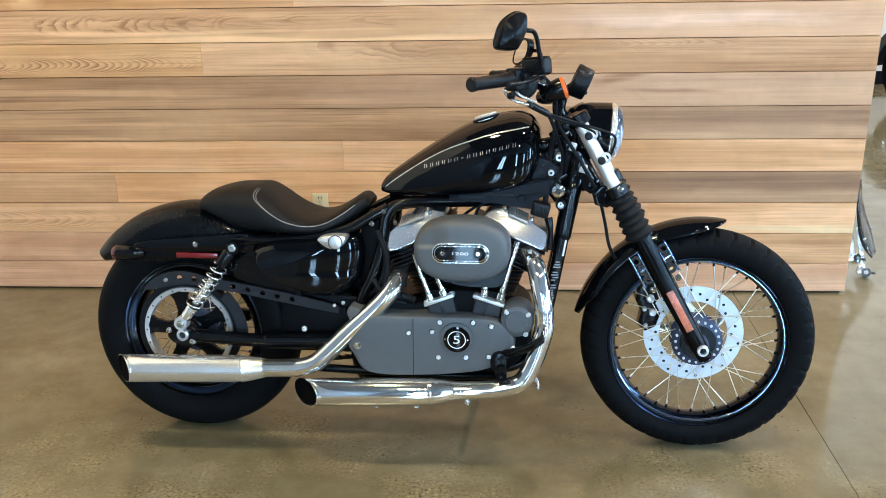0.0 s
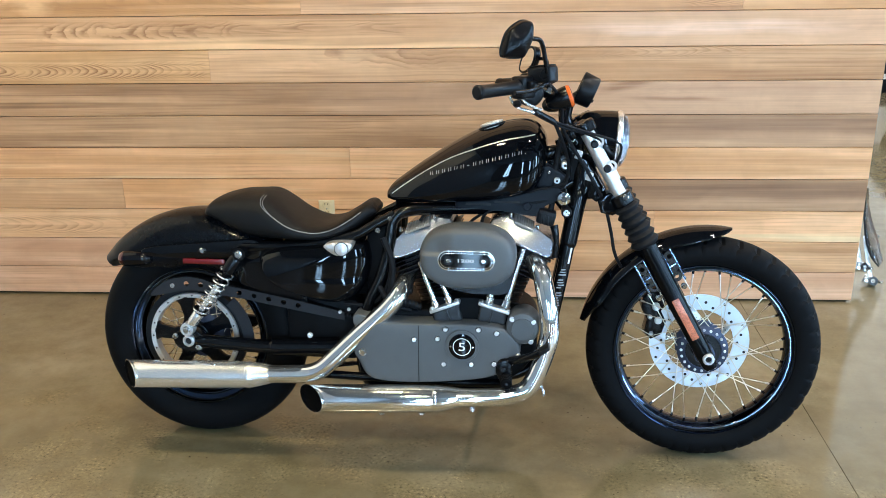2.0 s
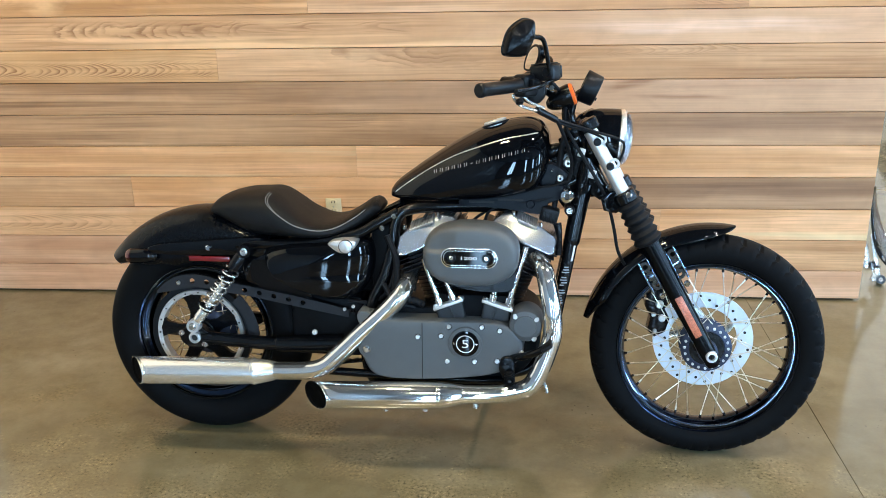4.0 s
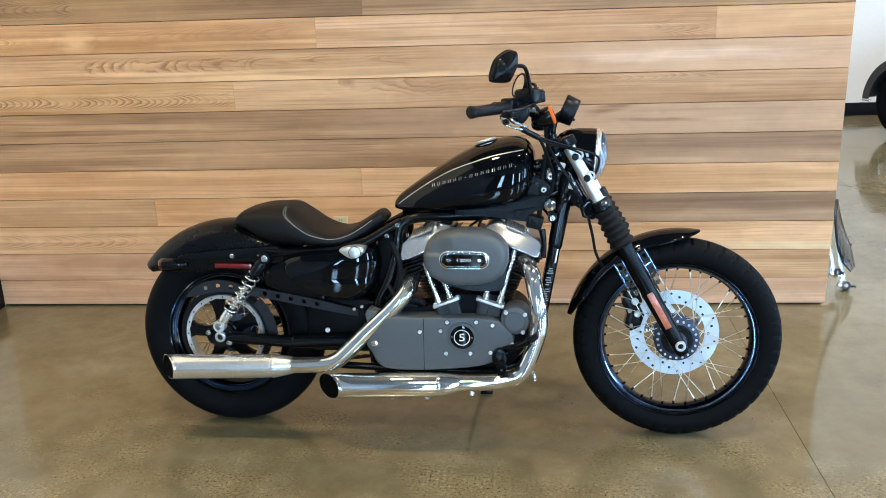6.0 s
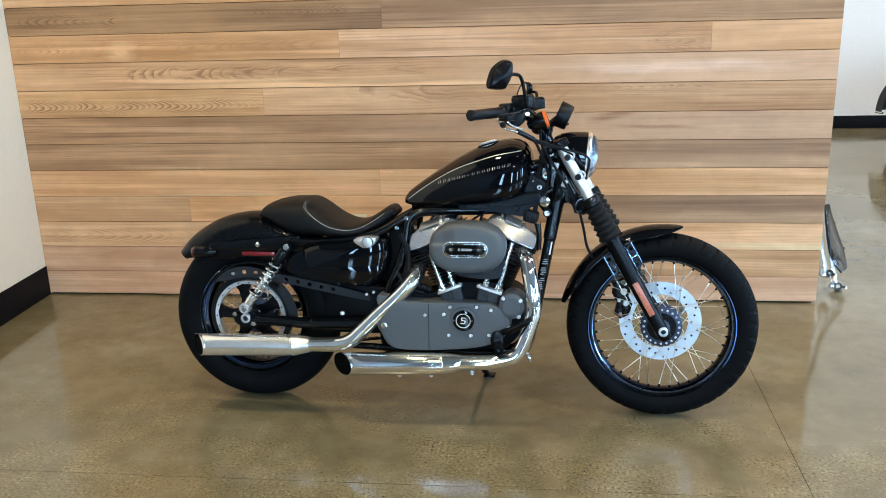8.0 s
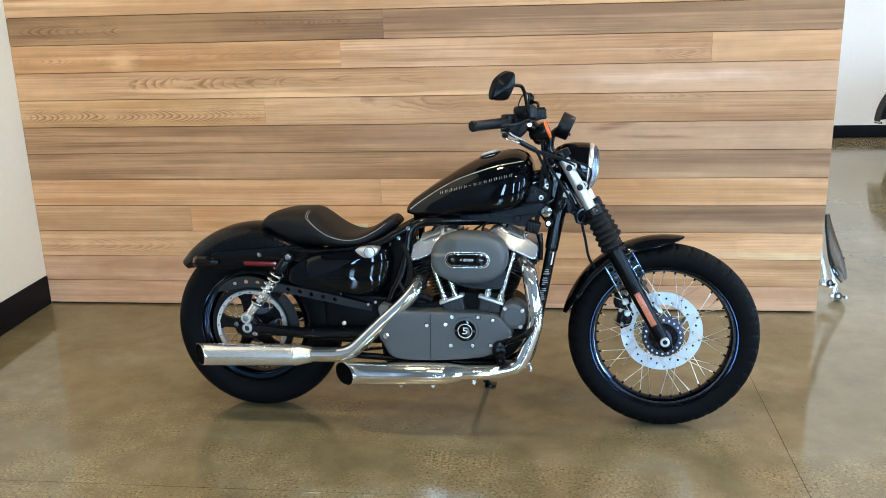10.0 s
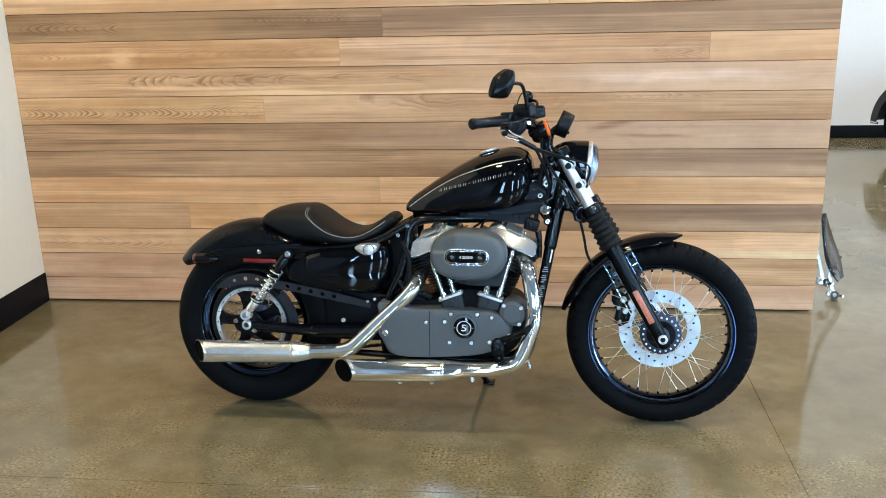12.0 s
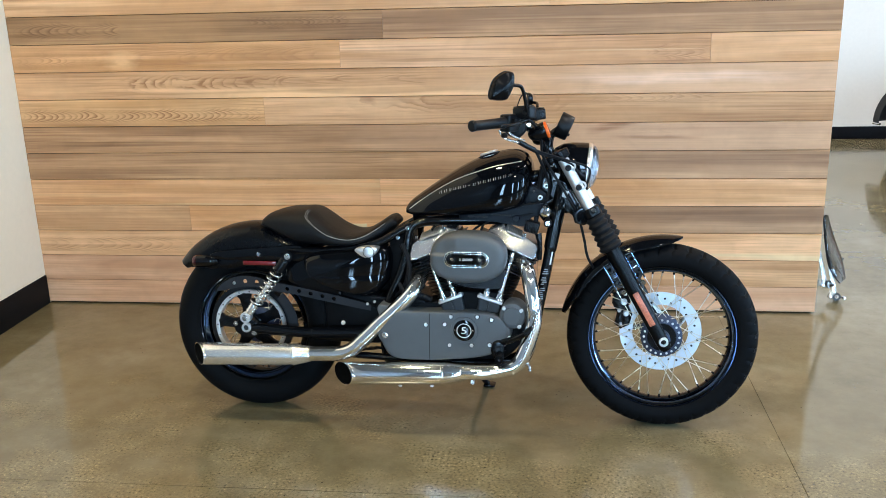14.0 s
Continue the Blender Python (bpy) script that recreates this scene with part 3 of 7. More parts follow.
def bevelled_board(xa, xb):
    bm = bmesh.new()
    h, c = BOARD - 0.0022, 0.0018
    prof = [(0, 0), (0.017, 0), (0.019, c), (0.019, h - c), (0.017, h), (0, h)]
    skin(bm, [[Vector((x, FACE + 0.019 - d, z)) for d, z in prof] for x in (xa + 0.0004, xb - 0.0004)])
    return bm


for row in range(ROWS_UP):
    cuts, woods = COURSES[row] if row < len(COURSES) else ([random.uniform(-1.2, 1.2)], random.choices([T, G, B_, P], k=2))
    xs = [WOOD_X0 + 0.001, *cuts, WOOD_X1]
    for xa, xb, wood in zip(xs, xs[1:], woods):
        plank = part("board", bevelled_board(xa, xb), wood, core, smooth=False)
        plank.location.z = row * BOARD + (0.009 if row == 0 else 0)
        if row == 0:
            plank.scale.z = 0.93

wall_left = part("wall_left", box(bm_new(), X0 - 0.2, X0, 1.3, FACE + 0.16, 0, TOP), WALL_CREAM)
tagged(wall_left, "plain off-white painted side wall", "wall", kind="structure")
# unseen front stretch of the cream wall, darkened so black paint reflects dark
wall_left_front = part("wall_left_front", box(bm_new(), X0 - 0.2, X0 - 0.003, Y0, 1.3, 0, TOP), WALL_DARK)
tagged(wall_left_front, "unseen front stretch of the off-white side wall, darkened for the reflections", "wall", kind="structure")
wall_left_back = part("wall_left_back", box(bm_new(), X0 - 0.2, X0, FACE + 0.16, Y1, 0, TOP), WALL_WHITE)
tagged(wall_left_back, "plain off-white painted side wall", "wall", kind="structure")
wall_far = part("wall_far", box(bm_new(), X0 - 0.2, X1 + 0.2, Y1, Y1 + 0.2, 0, TOP), WALL_WHITE)
tagged(wall_far, "plain white painted rear wall of the show room", "wall", kind="structure")
side = bm_new()
edges = [Y0] + [y for w in SIDE_WINDOWS for y in w] + [Y1]
for ya, yb in zip(edges[0::2], edges[1::2]):
    box(side, X1, X1 + 0.2, ya, yb, 0, TOP)
for wy0, wy1 in SIDE_WINDOWS:
    box(side, X1, X1 + 0.2, wy0, wy1, 0, W_SILL)
    box(side, X1, X1 + 0.2, wy0, wy1, W_HEAD, TOP)
# out of view; its dark colour keeps reflections in the black paint dark
wall_right = part("wall_right", side, WALL_DARK, smooth=False)
tagged(wall_right, "unseen window side of the show room, darkened for the reflections", "wall", kind="structure")
# unseen ceiling, coloured dark to hold down bounce and reflections
ceiling = part("ceiling", box(bm_new(), X0 - 0.2, X1 + 0.2, Y0 - 0.2, Y1 + 0.2, TOP, TOP + 0.2), CEILING_DARK)
tagged(ceiling, "unseen ceiling, darkened for the reflections", "ceiling", kind="structure")


def skirting(name, x0, x1, y0, y1, h):
    ob = part(name, box(bm_new(), x0, x1, y0, y1, 0.001, h, 0.002), BASE_BLACK)
    return tagged(ob, "black vinyl baseboard along the white wall", "baseboard", kind="structure")


skirting("baseboard_left", X0, X0 + 0.008, 1.3, FACE - 0.002, 0.152)
skirting("baseboard_far", X0, X1, Y1 - 0.01, Y1, 0.121)

# window front behind the camera
front = bm_new()
edges = [X0 - 0.2] + [x for w in WINDOWS for x in w] + [X1 + 0.2]
for xa, xb in zip(edges[0::2], edges[1::2]):
    box(front, xa, xb, Y0 - 0.2, Y0, 0, TOP)
for wx0, wx1 in WINDOWS:
    box(front, wx0, wx1, Y0 - 0.2, Y0, 0, W_SILL)
    box(front, wx0, wx1, Y0 - 0.2, Y0, W_HEAD, TOP)
# out of view behind the camera, coloured dark between the windows
tagged(part("wall_front", front, WALL_DARK, smooth=False), "unseen window front of the show room, darkened for the reflections", "wall", kind="structure")
for i, (wx0, wx1) in enumerate(WINDOWS):
    fr = bm_new()
    for xx in (wx0, (wx0 + wx1) / 2 - 0.025, wx1 - 0.05):
        box(fr, xx, xx + 0.05, Y0 - 0.03, Y0 + 0.02, W_SILL, W_HEAD, 0.004)
    for zz in (W_SILL, W_HEAD - 0.05):
        box(fr, wx0 + 0.051, wx1 - 0.051, Y0 - 0.028, Y0 + 0.018, zz, zz + 0.05, 0.004)
    win = part("window_%d" % (i + 1), fr, SATIN_BLACK)
    tagged(win, "tall shop window in a dark metal frame", "window", kind="structure")

for i, (wy0, wy1) in enumerate(SIDE_WINDOWS):
    fr = bm_new()
    for yy in (wy0, wy1 - 0.05):
        box(fr, X1 - 0.02, X1 + 0.03, yy, yy + 0.05, W_SILL, W_HEAD, 0.004)
    for zz in (W_SILL, W_HEAD - 0.05):
        box(fr, X1 - 0.018, X1 + 0.028, wy0 + 0.051, wy1 - 0.051, zz, zz + 0.05, 0.004)
    win = part("window_%d" % (i + 1 + len(WINDOWS)), fr, SATIN_BLACK)
    tagged(win, "tall shop window in a dark metal frame", "window", kind="structure")

for lx, ly in CEILING_LIGHTS:
    lm = Matrix.Translation((lx, ly, TOP))
    lf = part("ceiling_light", lathe(bm_new(), [(0.136, -0.022), (0.165, -0.020), (0.170, -0.012), (0.170, -0.001), (0.136, -0.001)], lm, 40, closed_profile=True), CEILING_DARK)
    tagged(lf, "round recessed ceiling light with a dark rim", "ceiling light", "ceiling lights")
    part("diffuser", lathe(bm_new(), [(0, -0.016), (0.1355, -0.016), (0.1355, -0.002), (0, -0.002)], lm, 40), PANEL_GLOW, lf)

# duplex outlet low on the boards
outlet = thing("power_outlet", pose(-0.306, FACE - 0.0005, 0.396), "ivory plastic duplex power outlet on the cedar wall", "outlet")
part("cover_plate", box(bm_new(), -0.033, 0.033, -0.006, 0, -0.036, 0.036, 0.003), PLASTIC_IVORY, outlet)
for dz in (0.017, -0.017):
    part("socket", pillow(bm_new(), stadium(0, dz, 0.0165, 0.0135), -0.005, -0.0085, 0.0, 0.001), PLASTIC_IVORY, outlet)
    for dx in (-0.006, 0.006):
        part("slot", box(bm_new(), dx - 0.0012, dx + 0.0012, -0.0092, -0.0087, dz - 0.001, dz + 0.007), DARK_SLOT, outlet)
part("screw", lathe(bm_new(), [(0, 0.0075), (0.003, 0.007), (0.003, 0.004)], AXLE, 10), STEEL, outlet)

# ---- motorcycle: x forward from the rear axle, y to its left, z up, leaning on its side stand ----
BIKE = pose(-0.508, 2.425, 0.0, 0, 0, -3.2) @ pose(0, 0, 0, -6.0, 0, 0)
bike = thing("motorcycle", BIKE, "gloss black cruiser motorcycle, grey engine covers, chrome exhausts, on its stand", "motorcycle")


def wheel(cx, cz, tyre_prof, rim_prof, grooves, spokes, r_hub, r_rim, y_hub, name, tread_step):
    """A laced wheel: hub, tyre, rim and single spokes."""
    c = Matrix.Translation((cx, 0, cz)) @ AXLE
    hub = part(name, lathe(bm_new(), [(0.012, -0.075), (0.028, -0.07), (0.028, -y_hub - 0.008), (r_hub, -y_hub - 0.006), (r_hub + 0.010, -y_hub), (r_hub, -y_hub + 0.006),
                                      (0.034, -y_hub + 0.012), (0.034, y_hub - 0.012), (r_hub, y_hub - 0.006), (r_hub + 0.010, y_hub), (r_hub, y_hub + 0.006),
                                      (0.028, y_hub + 0.008), (0.028, 0.07), (0.012, 0.075)], c, 40), HUB_GREY, bike, "black laced wheel with a blue-grey hub")
    bm = bm_new()
    seg = 240
    rings = []
    for i in range(seg):
        a = 2 * math.pi * i / seg
        ring = []
        for j, (r, h) in enumerate(tyre_prof):
            if j in grooves and (i + (3 if h > 0 else 0) + (j in (7, 8, 12, 13))) % tread_step < 1:
                r -= 0.0068
            ring.append(c @ Vector((r * math.cos(a), r * math.sin(a), h)))
        rings.append(ring)
    skin(bm, rings + [rings[0]], closed=False)
    bmesh.ops.remove_doubles(bm, verts=bm.verts, dist=1e-6)
    part("tyre", bm, RUBBER, hub, "black rubber tyre", angle=24)
    rim = part("rim", lathe(bm_new(), rim_prof, c, 96, closed_profile=True), RIM_BLACK, hub, "gloss black steel rim")
    if grooves:                                  # rolled beads on both edges of the front rim, blue highlight put into their colour
        for r, h, thick in ((0.2410, -0.0330, 0.0036), (0.2410, 0.0330, 0.0036), (0.2525, -0.0440, 0.0026)):
            ring = [(r + thick * math.cos(q), h + thick * math.sin(q)) for q in (2 * math.pi * k / 10 for k in range(10))]
            part("edge_glint", lathe(bm_new(), ring, c, 120, closed_profile=True), EDGE_GLINT, rim)
    for k in range(spokes):
        side = -1 if k % 2 else 1
        lean = 1 if (k // 2) % 2 else -1
        a1 = 2 * math.pi * k / spokes
        a0 = a1 + lean * radians(52)
        p0 = Vector((cx + r_hub * math.cos(a0), side * y_hub, cz + r_hub * math.sin(a0)))
        p1 = Vector((cx + r_rim * math.cos(a1), side * 0.006, cz + r_rim * math.sin(a1)))
        bm = rod(bm_new(), p0, p1, 0.0014, 8)
        inward = (p0 - p1).normalized()
        rod(bm, p1 + inward * 0.020, p1 + inward * 0.006, 0.0026, 8)
        spoke = part("spoke", bm, SPOKE_STEEL, hub)
        part("nipple", rod(bm_new(), p1 + inward * 0.008, p1 - inward * 0.002, 0.0036, 8, 0.0008), SATIN_BLACK, spoke)
    return hub


FW, RW = (1.507, 0.331), (0.009, 0.323)


def mirrored(prof):
    return prof + [(r, -h) for r, h in prof[::-1] if abs(h) > 1e-9]


front_wheel = wheel(*FW, mirrored([(0.245, -0.034), (0.252, -0.041), (0.262, -0.047), (0.278, -0.0515), (0.294, -0.051), (0.304, -0.048), (0.3135, -0.0415), (0.321, -0.032),
                                   (0.3265, -0.021), (0.329, -0.010), (0.331, 0.0)]),
                    mirrored([(0.256, -0.0375), (0.2555, -0.0425), (0.2535, -0.0445), (0.2505, -0.0440), (0.2485, -0.0400), (0.2480, -0.0360), (0.2462, -0.0345), (0.2438, -0.0345), (0.2412, -0.0330), (0.2390, -0.0300), (0.2375, -0.026), (0.2330, -0.020), (0.2300, -0.010), (0.2293, 0.0)])
                    , (4, 5, 6, 7, 8, 12, 13, 14, 15, 16), 40, 0.062, 0.2300, 0.027, "front_wheel", 6)
rear_wheel = wheel(RW[0] + 0.007, RW[1], mirrored([(0.206, -0.05), (0.213, -0.058), (0.225, -0.066), (0.245, -0.073), (0.266, -0.0745), (0.284, -0.070), (0.298, -0.061), (0.309, -0.046),
                                  (0.3165, -0.029), (0.321, -0.013), (0.3225, 0.0)]),
                   mirrored([(0.218, -0.053), (0.2175, -0.059), (0.2145, -0.0605), (0.2105, -0.058), (0.209, -0.053), (0.206, -0.050), (0.198, -0.0485), (0.190, -0.046), (0.183, -0.038), (0.178, -0.02), (0.176, 0.0)])
                   , (), 40, 0.06, 0.178, 0.035, "rear_wheel", 6)

# front brake on the far side of the wheel
disc_c = Matrix.Translation((FW[0], 0, FW[1])) @ AXLE


def flat_ring(bm, r0, r1, h0, h1, m, n=96):
    """A flat ring with square edges."""
    lathe(bm, [(r0, h0), (r1, h0), (r1, h1), (r0, h1)], m, n, closed_profile=True)
    return bm


brake_disc = part("brake_disc", flat_ring(bm_new(), 0.098, 0.144, -0.050, -0.045, disc_c), DISC_STEEL, bike, "bright drilled steel brake disc")
for k in range(30):
    a = 2 * math.pi * k / 30
    rr = (0.109, 0.121, 0.133)[k % 3]
    p = Vector((FW[0] + rr * math.cos(a), 0.0447, FW[1] + rr * math.sin(a)))
    part("hole", rod(bm_new(), p, p + Vector((0, -0.0006, 0)), 0.0042, 10), DARK_SLOT, brake_disc)
for k in range(5):
    a = 2 * math.pi * k / 5 + 0.3
    bm = bm_new()
    tube(bm, [(FW[0] + r * math.cos(a + t), 0.052, FW[1] + r * math.sin(a + t)) for r, t in ((0.03, 0), (0.07, 0.1), (0.103, 0.28))], [0.014, 0.011, 0.010], 8, flat=0.35)
    part("disc_arm", bm, STEEL, brake_disc)
bm = bm_new()
pillow(bm, [(1.338, 0.468), (1.366, 0.488), (1.396, 0.482), (1.404, 0.448), (1.392, 0.424), (1.408, 0.392), (1.396, 0.352), (1.366, 0.336), (1.344, 0.356), (1.352, 0.398), (1.334, 0.432)], 0.085, 0.030, 0.004, 0.008)
caliper = part("brake_caliper", bm, SATIN_BLACK, bike, "black brake caliper with bright pistons")
for px, pz, r in ((1.376, 0.440, 0.012), (1.384, 0.398, 0.011), (1.360, 0.408, 0.007), (1.380, 0.468, 0.006), (1.366, 0.358, 0.006)):
    part("piston", rod(bm_new(), (px, 0.031, pz), (px, 0.018, pz), r, 18, 0.003), RING_STEEL, caliper)
for k in range(20):
    a = 2 * math.pi * k / 20
    bm = bm_new()
    rod(bm, (FW[0] + 0.061 * math.cos(a), -0.030, FW[1] + 0.061 * math.sin(a)), (FW[0] + 0.061 * math.cos(a), -0.0365, FW[1] + 0.061 * math.sin(a)), 0.0042, 8, 0.001)
    part("spoke_head", bm, RING_STEEL, front_wheel)
part("hub_flange", lathe(bm_new(), [(0.0500, 0.0345), (0.0525, 0.0365), (0.0545, 0.0345), (0.0545, 0.0300), (0.0500, 0.0300)], disc_c, 56, closed_profile=True), HUB_GREY, front_wheel, "raised ring on the hub")
part("hub_recess", lathe(bm_new(), [(0.0, 0.0352), (0.0495, 0.0352), (0.0495, 0.0300), (0.0, 0.0300)], disc_c, 48), SATIN_BLACK, front_wheel, "dark hub face")
bm = rod(bm_new(), (FW[0], -0.110, FW[1]), (FW[0], 0.13, FW[1]), 0.011, 20)
part("axle", bm, STEEL, bike)
bm = lathe(bm_new(), [(0.007, 0.118), (0.0150, 0.118), (0.0160, 0.122), (0.0160, 0.136), (0.0135, 0.139), (0.0092, 0.139), (0.0088, 0.129)], Matrix.Translation((0, 0, 0.010)) @ disc_c, 24)
part("axle_nut", bm, RING_STEEL, bike)
part("axle_bore", lathe(bm_new(), [(0, 0.1302), (0.009, 0.1302), (0.009, 0.126)], Matrix.Translation((0, 0, 0.010)) @ disc_c, 20), DARK_SLOT, bike)
bm = rod(bm_new(), (1.42, -0.004, 0.545), (1.405, -0.004, 0.515), 0.004, 10)
part("valve_stem", bm, SOFT_RUBBER, front_wheel)

# fork: rake of 29 degrees through the front axle
RAKE = Vector((-0.488, 0, 0.873)).normalized()


def on_fork(u, y, fwd=0.0):
    side = Vector((RAKE.z, 0, -RAKE.x))
    return Vector((FW[0], y, FW[1])) + RAKE * u + side * fwd


for y in (-0.108, 0.108):
    bm = tube(bm_new(), [on_fork(u, y) for u in (-0.026, -0.012, 0.05, 0.2, 0.36, 0.375)], [0.017, 0.022, 0.024, 0.0255, 0.0265, 0.026], 24, 4)
    leg = part("fork_leg", bm, LEG_BLACK, bike, "gloss black lower fork leg")
    if y < 0:
        bm = box(bm_new(), -0.0105, 0.0105, -0.004, 0.0, -0.064, 0.064, 0.0025, Matrix.Translation(on_fork(0.140, y - 0.0225)) @ RAKE.to_track_quat("Z", "Y").to_matrix().to_4x4() @ pose(0, 0, 0, 0, 0, 90))
        part("reflector", bm, ORANGE_REFLEX, leg, "orange-red reflector strip")
    bm = bm_new()
    rings = []
    n = 64
    for i in range(n + 1):
        u = 0.372 + 0.128 * i / n
        rad = 0.0335 - 0.007 * i / n + 0.0085 * (1 - abs(2 * ((i / n * 6) % 1.0) - 1)) ** 0.9
        c = on_fork(u, y)
        side = Vector((RAKE.z, 0, -RAKE.x))
        rings.append([c + (side * math.cos(a) + Vector((0, 1, 0)) * math.sin(a)) * rad for a in (2 * math.pi * k / 24 for k in range(24))])
    skin(bm, rings)
    part("fork_boot", bm, SOFT_RUBBER, bike, "ribbed black rubber fork gaiter", angle=60)
    part("fork_tube", rod(bm_new(), on_fork(0.47, y), on_fork(0.720, y), 0.0190, 28, 0.003), RING_STEEL, bike, "bright polished upper fork tube")
    for u in (0.686, 0.612):
        bm = bm_new()
        hexed = on_fork(u, y - 0.0225 * (1 if y < 0 else -1), 0.004)
        rod(bm, hexed, hexed + Vector((0, -0.016 if y < 0 else 0.016, 0)), 0.0105, 16, 0.003)
        part("clamp_bolt", bm, BLACK_PLASTIC, bike)
        bm = bm_new()
        hexed = on_fork(u, y - 0.022 * (1 if y < 0 else -1), 0.016)
        lathe(bm, [(0.0085, -0.002), (0.0150, -0.002), (0.0150, 0.002), (0.0085, 0.002)], Matrix.Translation(hexed) @ AXLE, 24, closed_profile=True)
        part("clamp_washer", bm, TAG_WHITE, bike, "pale plastic washer")

# triple clamps
for u, hgt in ((0.515, 0.034), (0.735, 0.03)):
    a, b = on_fork(u, -0.108), on_fork(u, 0.108)
    bm = bm_new()
    for q in (-1, 1):
        rod(bm, on_fork(u - hgt / 2, 0.108 * q), on_fork(u + hgt / 2, 0.108 * q), 0.031, 24, 0.004)
    m = Matrix.Translation(on_fork(u, 0, -0.022)) @ RAKE.to_track_quat("Z", "Y").to_matrix().to_4x4()
    box(bm, -0.118, 0.118, -0.035, 0.035, -hgt / 2, hgt / 2, 0.008, m)
    part("fork_clamp", bm, SATIN_BLACK, bike, "black fork clamp")
part("clamp_screw", rod(bm_new(), on_fork(0.522, -0.136, 0.012), on_fork(0.522, -0.150, 0.012), 0.008, 12, 0.002), CHROME, bike)

# front fender: a curved blade over the tyre
bm = bm_new()
rings = []
for i in range(41):
    t = i / 40
    ang = radians(168 - 88 * t)
    tip = max(0.0, (t - 0.72) / 0.28)
    wid = 0.062 * math.sqrt(max(0.02, 1 - tip ** 3)) * min(1, t * 5 + 0.30)
    lift = 0.001 * tip ** 3
    ring = []
    for j in range(13):
        s = -1 + j / 6
        drop = 0.034 * abs(s) ** 2.6 * (1 - 0.92 * tip ** 2.4) * min(1, t * 4 + 0.35)
        r = 0.3590 + lift - drop
        ring.append((ang, r, s * wid))
    under = [(ang, r - 0.003, y * 0.985) for ang, r, y in ring[::-1]]
    rings.append([Vector((FW[0] + r * math.cos(a), y, FW[1] + r * math.sin(a))) for a, r, y in ring + under])
skin(bm, rings)
part("front_fender", bm, GLOSS_BLACK, bike, "gloss black front fender", angle=60)
for y in (-0.074, 0.074):
    bm = bm_new()
    for du, fw in ((0.275, 0.038), (0.275, -0.041)):
        for k in range(3):
            c = on_fork(du + 0.03 * (k - 1), y, fw * (0.85 + 0.1 * k))
            lathe(bm, [(0.007, -0.003), (0.0155, -0.003), (0.0155, 0.003), (0.007, 0.003)], Matrix.Translation(c) @ AXLE, 16, closed_profile=True)
    m = Matrix.Translation(on_fork(0.275, y)) @ RAKE.to_track_quat("Z", "Y").to_matrix().to_4x4()
    for fw in (-0.055, 0.050, -0.028, 0.024):
        box(bm, -0.0035, 0.0035, fw - 0.003, fw + 0.003, -0.05, 0.05, 0.0015, m)
    box(bm, -0.003, 0.003, -0.055, 0.050, -0.008, 0.006, 0.0015, m)
    # the bracket is black; the glint on its edges is put into the colour
    part("fender_bracket", bm, EDGE_GLINT, bike, "black drilled fender bracket with a bluish window glint in its colour")
for fw in (-0.036, 0.038):
    bm = bm_new()
    hexbolt(bm, on_fork(0.215, -0.09, fw), 0.007, 0.01)
    part("bracket_bolt", bm, CHROME, bike)

# ---- fuel tank ----
def table_of(pairs):
    xs, vs = [p[0] for p in pairs], [p[1] for p in pairs]
    return lambda x: float(np.interp(x, xs, vs))


def eased(pairs, per=8):
    """The same, but curving smoothly through the pairs."""
    pts = smooth_path([(a, 0, b) for a, b in pairs], per)
    return table_of([(p.x, p.z) for p in pts])


TANK_TOP = eased([(0.596, 0.778), (0.615, 0.801), (0.660, 0.835), (0.715, 0.873), (0.782, 0.916), (0.862, 0.957), (0.926, 0.977), (0.985, 0.985), (1.022, 0.975), (1.045, 0.948), (1.052, 0.918)])
TANK_LOW = eased([(0.596, 0.757), (0.64, 0.748), (0.72, 0.750), (0.82, 0.757), (0.90, 0.764), (0.96, 0.775), (1.01, 0.792), (1.04, 0.832), (1.052, 0.885)])
TANK_WIDE = eased([(0.596, 0.026), (0.605, 0.044), (0.64, 0.062), (0.70, 0.090), (0.78, 0.118), (0.86, 0.136), (0.93, 0.142), (0.985, 0.140), (1.022, 0.126), (1.044, 0.098), (1.052, 0.05)])
TANK_POW, TANK_FOOT, TANK_MID = 2.08, 4.6, 0.36


def tank_side(x, z, proud=0.0):
    """The tank's right-hand surface at x, z."""
    zt, zb, w = TANK_TOP(x), TANK_LOW(x), TANK_WIDE(x)
    mid = zb + (zt - zb) * TANK_MID
    q = min(1.0, (z - mid) / (zt - mid) if z > mid else (mid - z) / (mid - zb))
    p = TANK_POW if z > mid else TANK_FOOT
    return -(w * (1 - q ** p) ** (1 / p)) - proud


bm = bm_new()
rings = []
for i in range(61):
    x = 0.596 + 0.456 * (0.5 - 0.5 * math.cos(math.pi * i / 60))
    zt, zb, w = TANK_TOP(x), TANK_LOW(x), TANK_WIDE(x)
    ring = []
    for k in range(48):
        a = 2 * math.pi * k / 48
        c, s = math.cos(a), math.sin(a)
        mid = zb + (zt - zb) * TANK_MID
        p, h = (TANK_POW, zt - mid) if s > 0 else (TANK_FOOT, mid - zb)
        ring.append(Vector((x, w * math.copysign(abs(c) ** (2 / p), c), mid + h * math.copysign(abs(s) ** (2 / p), s))))
    rings.append(ring)
skin(bm, rings)
tank = part("fuel_tank", bm, GLOSS_BLACK, bike, "gloss black fuel tank with a silver pinstripe", angle=70)
STRIPE = eased([(0.612, 0.772), (0.655, 0.804), (0.72, 0.847), (0.79, 0.885), (0.86, 0.912), (0.93, 0.934), (1.0, 0.947), (1.03, 0.951)])
bm = bm_new()
rings = []
